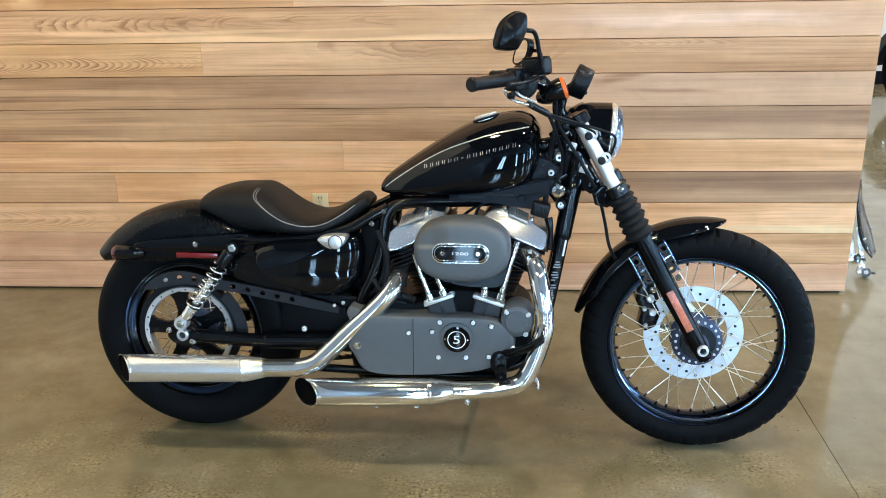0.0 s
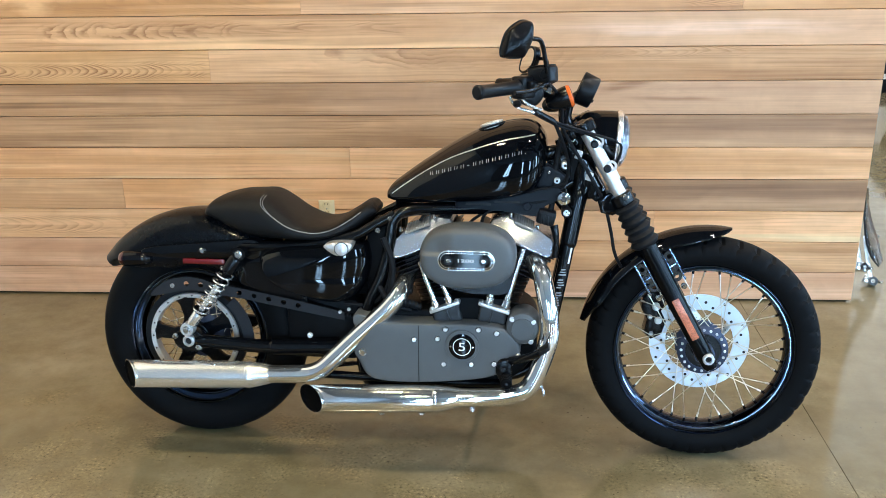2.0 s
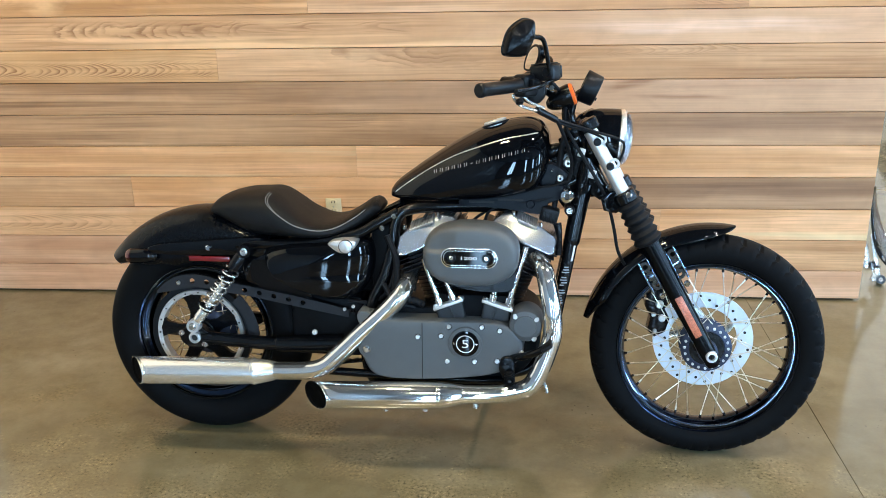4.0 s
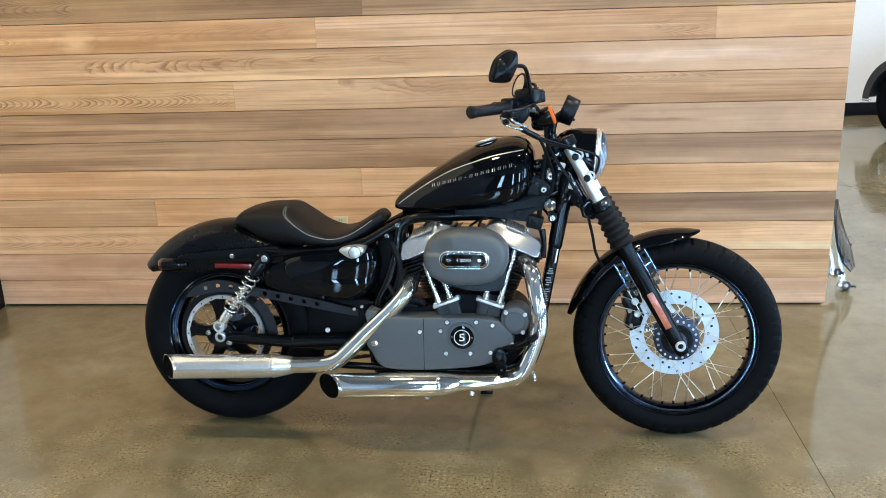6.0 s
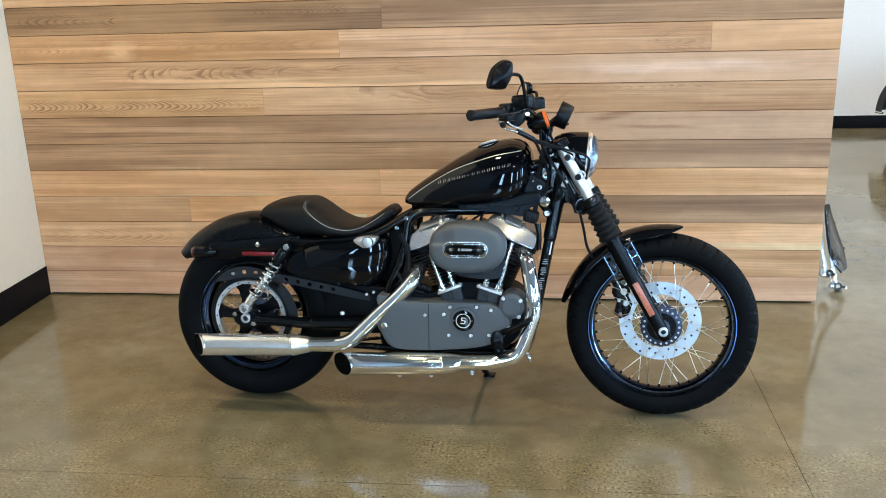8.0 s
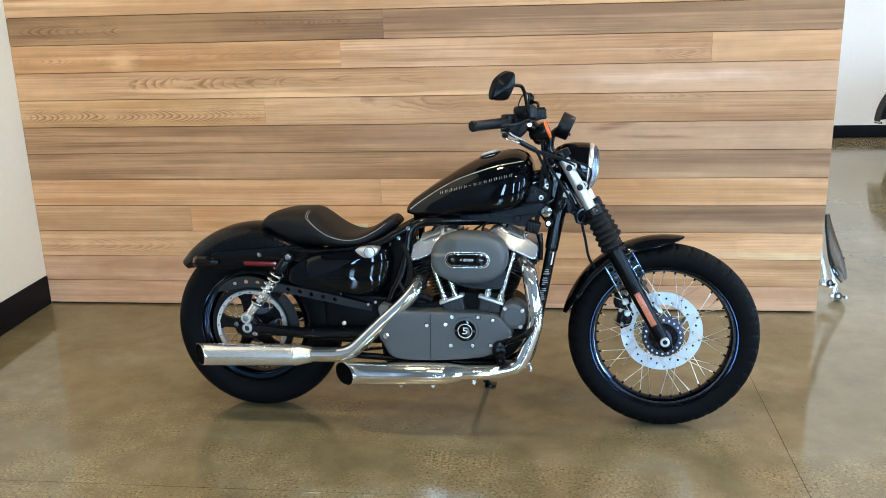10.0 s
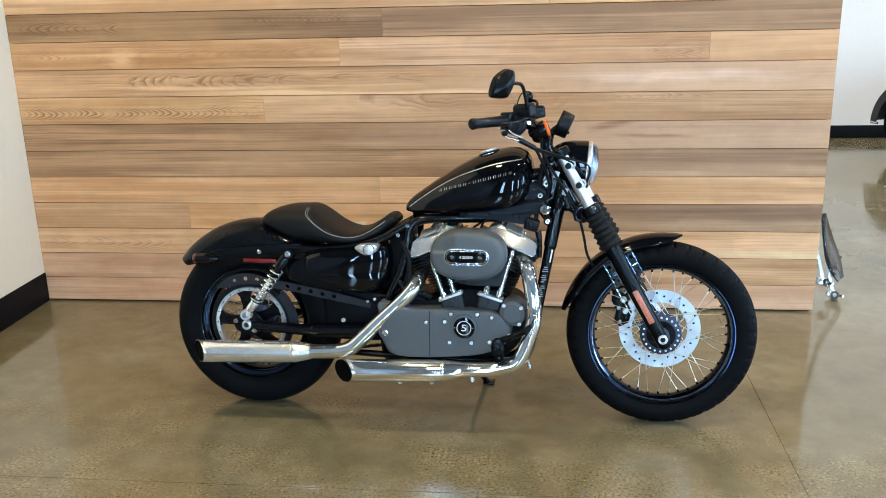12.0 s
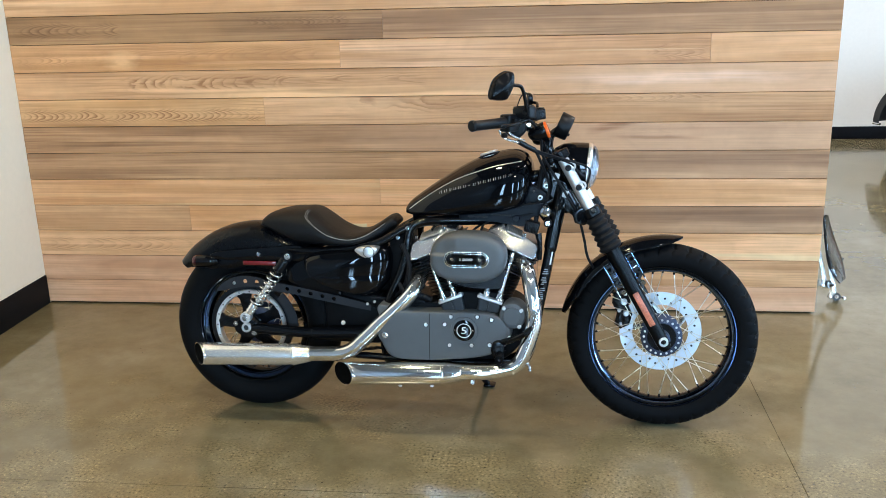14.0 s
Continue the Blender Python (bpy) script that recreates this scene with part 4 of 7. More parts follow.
for i in range(70):
    x = 0.614 + 0.404 * i / 69
    z = STRIPE(x)
    rings.append([Vector((x, tank_side(x, z + d, p), z + d)) for d, p in ((-0.0016, -0.001), (-0.0016, 0.0008), (0.0016, 0.0008), (0.0016, -0.001))])
skin(bm, rings)
part("pinstripe", bm, SILVER_LINE, tank, "thin silver pinstripe")
# the maker's lettering as plain bars along a rising line
LETTERS = eased([(0.728, 0.838), (0.80, 0.858), (0.86, 0.874), (0.92, 0.890), (0.99, 0.908)])
for k in range(15):
    x = 0.735 + k * 0.0175
    z = LETTERS(x)
    slope = (LETTERS(x + 0.01) - LETTERS(x - 0.01)) / 0.02
    bm = bm_new()
    strokes = ((0.0, 0.0028, 0.0008),) if k == 6 else ((-0.0032, 0.0008, 0.0046), (0.0032, 0.0008, 0.0046))
    for off, wd, h in strokes:
        rings = []
        for dx in (off - wd, off + wd):
            zz = z + dx * slope
            rings.append([Vector((x + dx, tank_side(x + dx, zz + d, p), zz + d)) for d, p in ((-h, -0.001), (-h, 0.0008), (0, 0.0008), (h, 0.0008), (h, -0.001))])
        skin(bm, rings)
    part("letter_bar", bm, SILVER_LINE, tank)
cap_m = Matrix.Translation((0.896, -0.012, TANK_TOP(0.896) - 0.004)) @ pose(0, 0, 0, -5, -17, 0)
bm = lathe(bm_new(), [(0, 0.0125), (0.012, 0.0122), (0.027, 0.0110), (0.032, 0.0090), (0.0335, 0.0055), (0.032, 0.001), (0.036, -0.002), (0.036, -0.006)], cap_m, 40)
part("filler_cap", bm, RING_STEEL, tank, "chrome filler cap")
part("cap_seal", lathe(bm_new(), [(0.030, -0.004), (0.0395, -0.004), (0.0395, 0.001), (0.036, 0.002), (0.030, 0.002)], cap_m, 40, closed_profile=True), SOFT_RUBBER, tank, "black cap seal")

# ---- seat ----
SEAT_TOP = eased([(0.064, 0.712), (0.073, 0.734), (0.098, 0.752), (0.16, 0.768), (0.213, 0.771), (0.252, 0.770), (0.29, 0.747), (0.34, 0.709), (0.396, 0.686), (0.448, 0.692), (0.499, 0.720), (0.535, 0.744), (0.556, 0.745), (0.568, 0.731)])
SEAT_LOW = eased([(0.064, 0.704), (0.10, 0.690), (0.14, 0.668), (0.18, 0.648), (0.228, 0.638), (0.327, 0.636), (0.425, 0.642), (0.491, 0.660), (0.53, 0.680), (0.568, 0.712)])
SEAT_WIDE = eased([(0.064, 0.072), (0.075, 0.092), (0.11, 0.110), (0.16, 0.122), (0.25, 0.132), (0.34, 0.135), (0.42, 0.126), (0.48, 0.108), (0.53, 0.083), (0.568, 0.055)])


def seat_point(x, a):
    zt, zb, w = SEAT_TOP(x), SEAT_LOW(x), SEAT_WIDE(x)
    c, s = math.cos(a), math.sin(a)
    e = 2 / 2.7
    mid = zb + (zt - zb) * 0.42
    up = (zt - mid) if s > 0 else (mid - zb)
    return Vector((x, w * math.copysign(abs(c) ** e, c), mid + up * math.copysign(abs(s) ** e, s)))


bm = bm_new()
skin(bm, [[seat_point(0.064 + 0.504 * (0.5 - 0.5 * math.cos(math.pi * i / 56)), 2 * math.pi * k / 44) for k in range(44)] for i in range(57)])
seat = part("seat", bm, LEATHER, bike, "black leather solo seat with grey stitching", angle=80)


def stitch(line):
    """A row of stitches on the seat: dashes that follow x and the angle round the seat's section."""
    bm = bm_new()
    for i in range(0, len(line) - 1):
        (xa, aa), (xb, ab) = line[i], line[i + 1]
        for q0, q1 in ((0.05, 0.45), (0.55, 0.95)):
            p0, p1 = seat_point(xa + (xb - xa) * q0, aa + (ab - aa) * q0), seat_point(xa + (xb - xa) * q1, aa + (ab - aa) * q1)
            n = Vector((0, math.cos(aa), math.sin(aa))) * 0.0006
            tube(bm, [p0 + n, p1 + n], 0.0008, 6, curve=False)
    part("stitching", bm, THREAD, seat, "grey double stitching")


for off in (0.0, 0.007):
    pts = smooth_path([(0.245 + off, 0, 2.0), (0.243 + off, 0, 2.35), (0.252 + off, 0, 2.62), (0.282 + off, 0, 2.82), (0.33 + off * 0.4, 0, 2.93 - off * 4), (0.40, 0, 2.90 - off * 5), (0.47, 0, 2.86 - off * 6), (0.53, 0, 2.75 - off * 6)], 7)
    stitch([(p.x, p.z) for p in pts])

# ---- rear fender, struts and lights ----
def fender_outer(a):
    return Vector((0.030 + 0.384 * math.cos(a), 0, 0.330 + 0.384 * math.sin(a)))


bm = bm_new()
rings = []
for i in range(49):
    t = i / 48
    a = radians(142 - 100 * t)
    c = fender_outer(a)
    inward = Vector((-math.cos(a), 0, -math.sin(a)))
    w = 0.092 * min(1.0, 0.72 + t * 3.2)
    depth = 0.045 + 0.075 * min(1, t * 3.0)
    ring = []
    for j in range(21):
        s = -1 + j / 10
        if abs(s) > 0.62:
            y, d = math.copysign(w, s), 0.066 + (abs(s) - 0.62) / 0.38 * (depth - 0.03)
        else:
            b = abs(s) / 0.62 * math.pi / 2
            y, d = math.copysign(w * math.sin(b) ** 0.9, s), 0.066 * (1 - math.cos(b)) ** 1.0
        ring.append(c + inward * d * min(1.0, 0.55 + 3 * t) + Vector((0, y, 0)))
    under = [p + inward * 0.003 + Vector((0, -math.copysign(0.003, p.y), 0)) for p in ring[::-1]]
    rings.append(ring + under)
skin(bm, rings)
part("rear_fender", bm, FENDER_BLACK, bike, "gloss black bobbed rear fender", angle=60)
for sgn in (-1, 1):
    bm = pillow(bm_new(), loop2d([(-0.125, 0.600), (-0.08, 0.614), (0.05, 0.627), (0.20, 0.641), (0.235, 0.636), (0.245, 0.612), (0.225, 0.585), (0.17, 0.588), (0.0, 0.582), (-0.10, 0.585)], 4), 0.090 * sgn, 0.112 * sgn, 0.002, 0.006)
    strut = part("fender_strut", bm, GLOSS_BLACK, bike, "black fender strut")
    bm = box(bm_new(), 0.004, 0.130, *sorted((0.109 * sgn, 0.116 * sgn)), 0.566, 0.582, 0.003)
    part("reflector", bm, RED_REFLEX, strut, "dark red strip reflector")
    part("bolt", rod(bm_new(), (0.066, 0.110 * sgn, 0.607), (0.066, 0.121 * sgn, 0.607), 0.0085, 16, 0.003), CHROME, strut)
    lamp_m = Matrix.Translation((-0.150, 0.098 * sgn, 0.574)) @ pose(0, 0, 0, 0, -92, 0)
    bm = lathe(bm_new(), [(0, -0.055), (0.010, -0.052), (0.017, -0.042), (0.021, -0.025), (0.0225, 0.0), (0.0225, 0.028)], lamp_m, 28)
    signal = part("rear_signal", bm, GLOSS_BLACK, bike, "black rear indicator with a red lens")
    part("lens", lathe(bm_new(), [(0.0225, 0.0285), (0.0225, 0.034), (0.018, 0.043), (0.009, 0.048), (0, 0.049)], lamp_m, 28), RED_LENS, signal, "red plastic lens")

# ---- shocks ----
for sgn in (-1, 1):
    top, low = Vector((0.192, 0.150 * sgn, 0.611)), Vector((0.022, 0.150 * sgn, 0.380))
    d = (low - top).normalized()
    L = (low - top).length
    shock = part("shock_absorber", rod(bm_new(), top + d * 0.02, low - d * 0.018, 0.0085, 18), SATIN_BLACK, bike, "black rear shock with a chrome coil spring")
    part("shroud", tube(bm_new(), [top + d * 0.016, top + d * 0.022, top + d * 0.064, top + d * 0.067], [0.017, 0.0205, 0.0205, 0.018], 24, curve=False), SATIN_BLACK, shock, "black shroud")
    # bright rod added in place of the window reflection on the black inner tube
    part("tube_glint", rod(bm_new(), top + d * 0.118, low - d * 0.030, 0.0098, 16), BRUSHED, shock, "bright rod added for the window reflection on the black inner tube")
    coil = bm_new()
    u = d.orthogonal().normalized()
    v = d.cross(u)
    turns, s0, s1 = 7.1, 0.066, L - 0.066
    pts = [top + d * (s0 + (s1 - s0) * k / 160) + (u * math.cos(2 * math.pi * turns * k / 160) + v * math.sin(2 * math.pi * turns * k / 160)) * 0.0210 for k in range(161)]
    tube(coil, pts, 0.0030, 8, curve=False)
    part("spring", coil, BRUSHED, shock, "chrome coil spring", angle=70)
    part("lower_body", tube(bm_new(), [low - d * 0.072, low - d * 0.068, low - d * 0.026, low - d * 0.014], [0.0150, 0.0165, 0.0160, 0.013], 24, curve=False), BRUSHED, shock, "bright lower body")
    part("spring_seat", tube(bm_new(), [low - d * 0.074, low - d * 0.072, low - d * 0.066, low - d * 0.063], [0.017, 0.0225, 0.0225, 0.018], 24, curve=False), SATIN_BLACK, shock, "black spring seat")
    for p, r in ((top, 0.019), (low, 0.019)):
        bm = lathe(bm_new(), [(0.008, -0.014), (r, -0.014), (r + 0.001, -0.011), (r + 0.001, 0.011), (r, 0.014), (0.008, 0.014)], Matrix.Translation(p) @ AXLE, 24, closed_profile=True)
        part("eye", bm, RING_STEEL if p is low else SATIN_BLACK, shock)
        bm = bm_new()
        hexbolt(bm, p + Vector((0, 0.014 * sgn, 0)), 0.0092, 0.008, (0, sgn, 0))
        part("mounting_bolt", bm, STEEL, shock)

# ---- swing arm, pulley, belt and guard ----
for sgn in (-1, 1):
    bm = tube(bm_new(), [(-0.012, 0.100 * sgn, 0.328), (0.035, 0.105 * sgn, 0.328), (0.20, 0.108 * sgn, 0.320), (0.258, 0.108 * sgn, 0.319), (0.262, 0.108 * sgn, 0.319), (0.30, 0.108 * sgn, 0.320), (0.46, 0.105 * sgn, 0.328)], [0.021, 0.0205, 0.0205, 0.0205, 0.0265, 0.0265, 0.028], 18, 5)
    part("swing_arm", bm, GLOSS_BLACK, bike, "black tubular swing arm")
    m = Matrix.Translation((RW[0] + 0.001, 0.016 * -sgn, RW[1] + 0.010)) @ (AXLE if sgn < 0 else pose(0, 0, 0, -90))
    part("axle_washer", lathe(bm_new(), [(0.006, 0.118), (0.0255, 0.118), (0.0262, 0.120), (0.0255, 0.123), (0.006, 0.123)], m, 32), SATIN_BLACK, bike, "black axle washer")
    bm = lathe(bm_new(), [(0.006, 0.123), (0.0212, 0.123), (0.0212, 0.129), (0.0178, 0.130), (0.0178, 0.145), (0.0150, 0.148), (0.0105, 0.148), (0.0098, 0.140)], m, 24)
    part("axle_nut", bm, RING_STEEL, bike)
    bm = bm_new()
    hexbolt(bm, (-0.028, 0.133 * sgn, 0.349), 0.0065, 0.007, (-0.3, sgn, 0))
    part("adjuster_bolt", bm, STEEL, bike)
    part("axle_bore", rod(bm_new(), (RW[0] + 0.001, 0.11 * sgn, RW[1] + 0.010), (RW[0] + 0.001, 0.126 * sgn, RW[1] + 0.010), 0.0102, 16), DARK_SLOT, bike)
for sgn in (-1, 1):
    plate_loop = loop2d([(-0.034, 0.352), (0.010, 0.368), (0.040, 0.354), (0.056, 0.330), (0.040, 0.300), (0.004, 0.294), (-0.030, 0.308), (-0.042, 0.330)], 4)
    end = part("axle_plate", pillow(bm_new(), plate_loop, 0.088 * sgn, 0.116 * sgn, 0.001, 0.004), SATIN_BLACK, bike, "black axle plate at the end of the swing arm")
    bm = bm_new()
    hexbolt(bm, (0.036, 0.117 * sgn, 0.312), 0.0085, 0.008, (0, sgn, 0))
    part("bolt", bm, STEEL, end)
part("rear_axle", rod(bm_new(), (RW[0], -0.1, RW[1]), (RW[0], 0.1, RW[1]), 0.0105, 18), STEEL, bike)
pul = Matrix.Translation((RW[0] - 0.007, 0.036, RW[1])) @ AXLE
pulley = part("belt_pulley", lathe(bm_new(), [(0.020, 0.078), (0.046, 0.080), (0.046, 0.086), (0.046, 0.099), (0.036, 0.104), (0.020, 0.104)], pul, 40, closed_profile=True), SATIN_BLACK, bike, "black belt pulley with a bright ring")
part("ring", lathe(bm_new(), [(0.122, 0.086), (0.124, 0.0975), (0.137, 0.0985), (0.139, 0.096), (0.139, 0.072), (0.122, 0.072)], pul, 72, closed_profile=True), RING_STEEL, pulley, "bright machined ring")
for k in range(20):
    a = 2 * math.pi * k / 20
    p = Vector((RW[0] - 0.007 + 0.1305 * math.cos(a), -0.0625, RW[1] + 0.1305 * math.sin(a)))
    part("rivet", rod(bm_new(), p, p + Vector((0, -0.0012, 0)), 0.0026, 8), DARK_SLOT, pulley)
for k in range(5):
    a = 2 * math.pi * k / 5 + 0.5
    bm = bm_new()
    m = Matrix.Translation((RW[0] - 0.007, -0.054, RW[1])) @ pose(0, 0, 0, 0, -math.degrees(a), 0)
    skin(bm, [[m @ Vector((x, y, z * w)) for y, z in ((-0.006, -1), (-0.008, 0), (-0.006, 1), (0.006, 1), (0.006, -1))] for x, w in ((0.036, 0.026), (0.07, 0.018), (0.105, 0.021), (0.126, 0.034))])
    part("pulley_arm", bm, SATIN_BLACK, pulley)
bm = lathe(bm_new(), [(0.1395, 0.064), (0.158, 0.064), (0.158, 0.092), (0.1395, 0.092)], pul, 72, closed_profile=True)
part("drive_belt", bm, SOFT_RUBBER, bike, "black toothed drive belt")
for z0, z1 in ((0.468, 0.415), (0.185, 0.262)):
    bm = bm_new()
    n = 46
    for i in range(n):
        t0, t1 = i / n, (i + 1) / n
        xa, xb = 0.02 + 0.55 * t0, 0.02 + 0.55 * t1
        za, zb = z0 + (z1 - z0) * t0, z0 + (z1 - z0) * t1
        up = 1 if z0 > 0.3 else -1
        q = 0.003 if i % 2 else 0.006
        skin(bm, [[Vector((x, y, z)) for y, z in ((-0.060, zc), (-0.032, zc), (-0.032, zc - up * q), (-0.060, zc - up * q))] for x, zc in ((xa, za), (xb, zb))])
    part("belt_run", bm, SOFT_RUBBER, bike)


def holed_strip(bm, xs, top, low, holes, hole_r, y, th=0.0022):
    """A plate between two edges z = top(x) and low(x), cut at the given x, with a round hole in some of its cells."""
    for xa, xb in zip(xs, xs[1:]):
        hole = [h for h in holes if xa < h[0] < xb]
        rim = []
        for k in range(16):
            u, v = [(-1, -1), (-0.5, -1), (0, -1), (0.5, -1), (1, -1), (1, -0.5), (1, 0), (1, 0.5), (1, 1), (0.5, 1), (0, 1), (-0.5, 1), (-1, 1), (-1, 0.5), (-1, 0), (-1, -0.5)][k]
            x = (xa + xb) / 2 + u * (xb - xa) / 2
            rim.append((x, (top(x) + low(x)) / 2 + v * (top(x) - low(x)) / 2))
        layers = []
        for yy in (y, y + th):
            outer = [bm.verts.new((x, yy, z)) for x, z in rim]
            if not hole:
                bm.faces.new(outer)
                layers.append((outer, None))
                continue
            hx, hz = hole[0]
            inner = []
            for x, z in rim:
                d = math.hypot(x - hx, z - hz)
                inner.append(bm.verts.new((hx + (x - hx) / d * hole_r, yy, hz + (z - hz) / d * hole_r)))
            for k in range(16):
                bm.faces.new((outer[k], outer[(k + 1) % 16], inner[(k + 1) % 16], inner[k]))
            layers.append((outer, inner))
        (o0, i0), (o1, i1) = layers
        for k in (0, 1, 2, 3, 8, 9, 10, 11):
            bm.faces.new((o0[k], o0[(k + 1) % 16], o1[(k + 1) % 16], o1[k]))
        if i0:
            for k in range(16):
                bm.faces.new((i0[k], i0[(k + 1) % 16], i1[(k + 1) % 16], i1[k]))


GUARD_TOP = eased([(-0.104, 0.470), (-0.081, 0.494), (-0.048, 0.514), (-0.015, 0.523), (0.018, 0.525), (0.057, 0.520), (0.095, 0.508), (0.146, 0.500), (0.188, 0.493), (0.330, 0.467), (0.480, 0.434)])
GUARD_LOW = eased([(-0.104, 0.463), (-0.066, 0.470), (-0.023, 0.479), (0.015, 0.485), (0.054, 0.483), (0.095, 0.476), (0.144, 0.469), (0.186, 0.463), (0.330, 0.436), (0.480, 0.410)])
guard_holes = [(x, (GUARD_TOP(x) + GUARD_LOW(x)) / 2) for x in (-0.036, 0.008, 0.052, 0.168, 0.212, 0.256, 0.300, 0.343)]
bm = bm_new()
cuts = [-0.104, -0.090, -0.074]
for x, _ in guard_holes:
    cuts += [x - 0.020, x + 0.020]
holed_strip(bm, sorted(cuts + [0.11, 0.40, 0.44, 0.48]), GUARD_TOP, GUARD_LOW, guard_holes, 0.0078, -0.112)
bmesh.ops.remove_doubles(bm, verts=bm.verts, dist=0.0002)
guard = part("belt_guard", bm, GUARD_GREY, bike, "black belt guard plate with round holes", smooth=False)
bm = bm_new()
skin(bm, [[Vector((x, y, z)) for y, z in ((-0.112, zc - 0.003), (-0.112, zc), (-0.066, zc), (-0.066, zc - 0.003))] for x, zc in [(x, GUARD_TOP(x) + 0.002) for x in np.linspace(-0.1, 0.478, 36)]])
part("guard_top", bm, SATIN_BLACK, guard)
part("guard_bolt", rod(bm_new(), (-0.036, -0.108, 0.4965), (-0.036, -0.111, 0.4965), 0.0065, 12, 0.002), STEEL, guard)
arc = [(RW[0] + 0.186 * math.cos(radians(q)), RW[1] + 0.186 * math.sin(radians(q))) for q in range(46, 0, -5)] + [(RW[0] + 0.152 * math.cos(radians(q)), RW[1] + 0.152 * math.sin(radians(q))) for q in range(1, 47, 5)]
bm = plate(bm_new(), arc, -0.080, -0.076)
part("guard_stay", bm, GUARD_GREY, guard)
part("side_panel", pillow(bm_new(), [(0.155, 0.590), (0.27, 0.598), (0.31, 0.52), (0.37, 0.485), (0.37, 0.44), (0.24, 0.455), (0.165, 0.51)], -0.05, -0.104, 0.0, 0.01, 3), GLOSS_BLACK, bike, "black panel under the seat rail")
# belt debris guard bolt and black inner guard ahead of the wheel
part("inner_guard", box(bm_new(), 0.30, 0.52, -0.095, 0.085, 0.28, 0.47, 0.02), CASE_BLACK, bike, "black inner mudguard")
bm = bm_new()
hexbolt(bm, (0.383, -0.138, 0.369), 0.0062, 0.006)
part("pivot_bolt", bm, RING_STEEL, bike)

# ---- frame ----
for sgn in (-1, 1):
    y = 0.075 * sgn
    bm = tube(bm_new(), [(1.150, 0.035 * sgn, 0.865), (1.138, 0.055 * sgn, 0.79), (1.112, y, 0.62), (1.075, y, 0.42), (1.045, y, 0.27), (0.99, y, 0.205), (0.90, y, 0.19), (0.62, y, 0.19), (0.54, y, 0.215), (0.52, y, 0.30)], 0.0182, 16, 6)
    part("down_tube", bm, FRAME_BLACK, bike, "gloss black frame down tube")
    bm = tube(bm_new(), [(1.12, 0.045 * sgn, 0.815), (1.02, 0.062 * sgn, 0.765), (0.90, 0.07 * sgn, 0.742), (0.75, 0.08 * sgn, 0.738), (0.66, 0.092 * sgn, 0.730), (0.625, 0.10 * sgn, 0.700), (0.612, 0.108 * sgn, 0.62), (0.588, 0.112 * sgn, 0.54), (0.555, 0.11 * sgn, 0.47), (0.53, 0.1 * sgn, 0.38), (0.52, 0.09 * sgn, 0.30)], 0.0165, 16, 6)
    part("frame_tube", bm, FRAME_BLACK, bike, "gloss black frame tube")
    bm = tube(bm_new(), [(0.63, 0.098 * sgn, 0.722), (0.57, 0.103 * sgn, 0.69), (0.50, 0.105 * sgn, 0.655), (0.36, 0.105 * sgn, 0.628), (0.22, 0.103 * sgn, 0.62), (0.15, 0.1 * sgn, 0.615)], 0.0155, 16, 5)
    part("seat_rail", bm, FRAME_BLACK, bike, "gloss black seat rail")
part("backbone", tube(bm_new(), [(1.13, 0, 0.85), (1.02, 0, 0.80), (0.85, 0, 0.765), (0.62, 0, 0.745)], [0.03, 0.028, 0.025, 0.022], 18, 5), GLOSS_BLACK, bike)
part("steering_head", rod(bm_new(), on_fork(0.54, 0, -0.060), on_fork(0.73, 0, -0.060), 0.034, 28, 0.004), GLOSS_BLACK, bike, "black steering head")
for px, pz in ((0.585, 0.690), (0.62, 0.725)):
    bm = bm_new()
    hexbolt(bm, (px, -0.119, pz - 0.01), 0.006, 0.006)
    part("frame_bolt", bm, CHROME, bike)

# ---- oil tank cover ----
OIL = loop2d([(0.240, 0.606), (0.300, 0.630), (0.42, 0.640), (0.530, 0.646), (0.556, 0.622), (0.556, 0.562), (0.530, 0.500), (0.480, 0.466), (0.41, 0.470), (0.320, 0.502), (0.258, 0.552)], 6)
bm = bm_new()
ox, oz = 0.275, 0.540
rings = [[Vector((x, -0.03, z)) for x, z in OIL]]
for k in range(21):
    a = math.pi / 2 * k / 20
    qx, qz, rise = max(math.cos(a) ** 0.70, 0.004), max(math.cos(a) ** 0.66, 0.004), math.sin(a)
    # a full belly low down, from which the side falls back evenly towards the seat
    rings.append([Vector((ox + (x - ox) * qx, -0.088 - 0.074 * rise ** (0.72 if z < oz else 1.0), oz + (z - oz) * qz)) for x, z in OIL])
skin(bm, rings)
oil_tank = part("oil_tank", bm, GLOSS_BLACK, bike, "gloss black side oil tank", angle=80)
bm = pillow(bm_new(), loop2d([(0.436, 0.640), (0.464, 0.650), (0.512, 0.650), (0.516, 0.634), (0.499, 0.617), (0.474, 0.612), (0.450, 0.624)], 5), -0.10, -0.158, 0.004, 0.006)
part("filler_cap", bm, RING_STEEL, oil_tank, "satin silver oil filler cap")
bm = lathe(bm_new(), [(0.018, 0.0), (0.019, 0.003), (0.016, 0.004), (0.0, 0.0045)], Matrix.Translation((0.489, -0.161, 0.634)) @ AXLE, 28)
part("cap_disc", bm, RING_STEEL, oil_tank)
part("cap_seam", lathe(bm_new(), [(0.0185, 0.0), (0.0185, 0.0042), (0.0200, 0.0042), (0.0200, 0.0)], Matrix.Translation((0.489, -0.161, 0.634)) @ AXLE, 28, closed_profile=True), DARK_SLOT, oil_tank)
part("left_cover", pillow(bm_new(), OIL, 0.03, 0.14, 0.01, 0.028, 6), GLOSS_BLACK, bike, "gloss black left side cover")
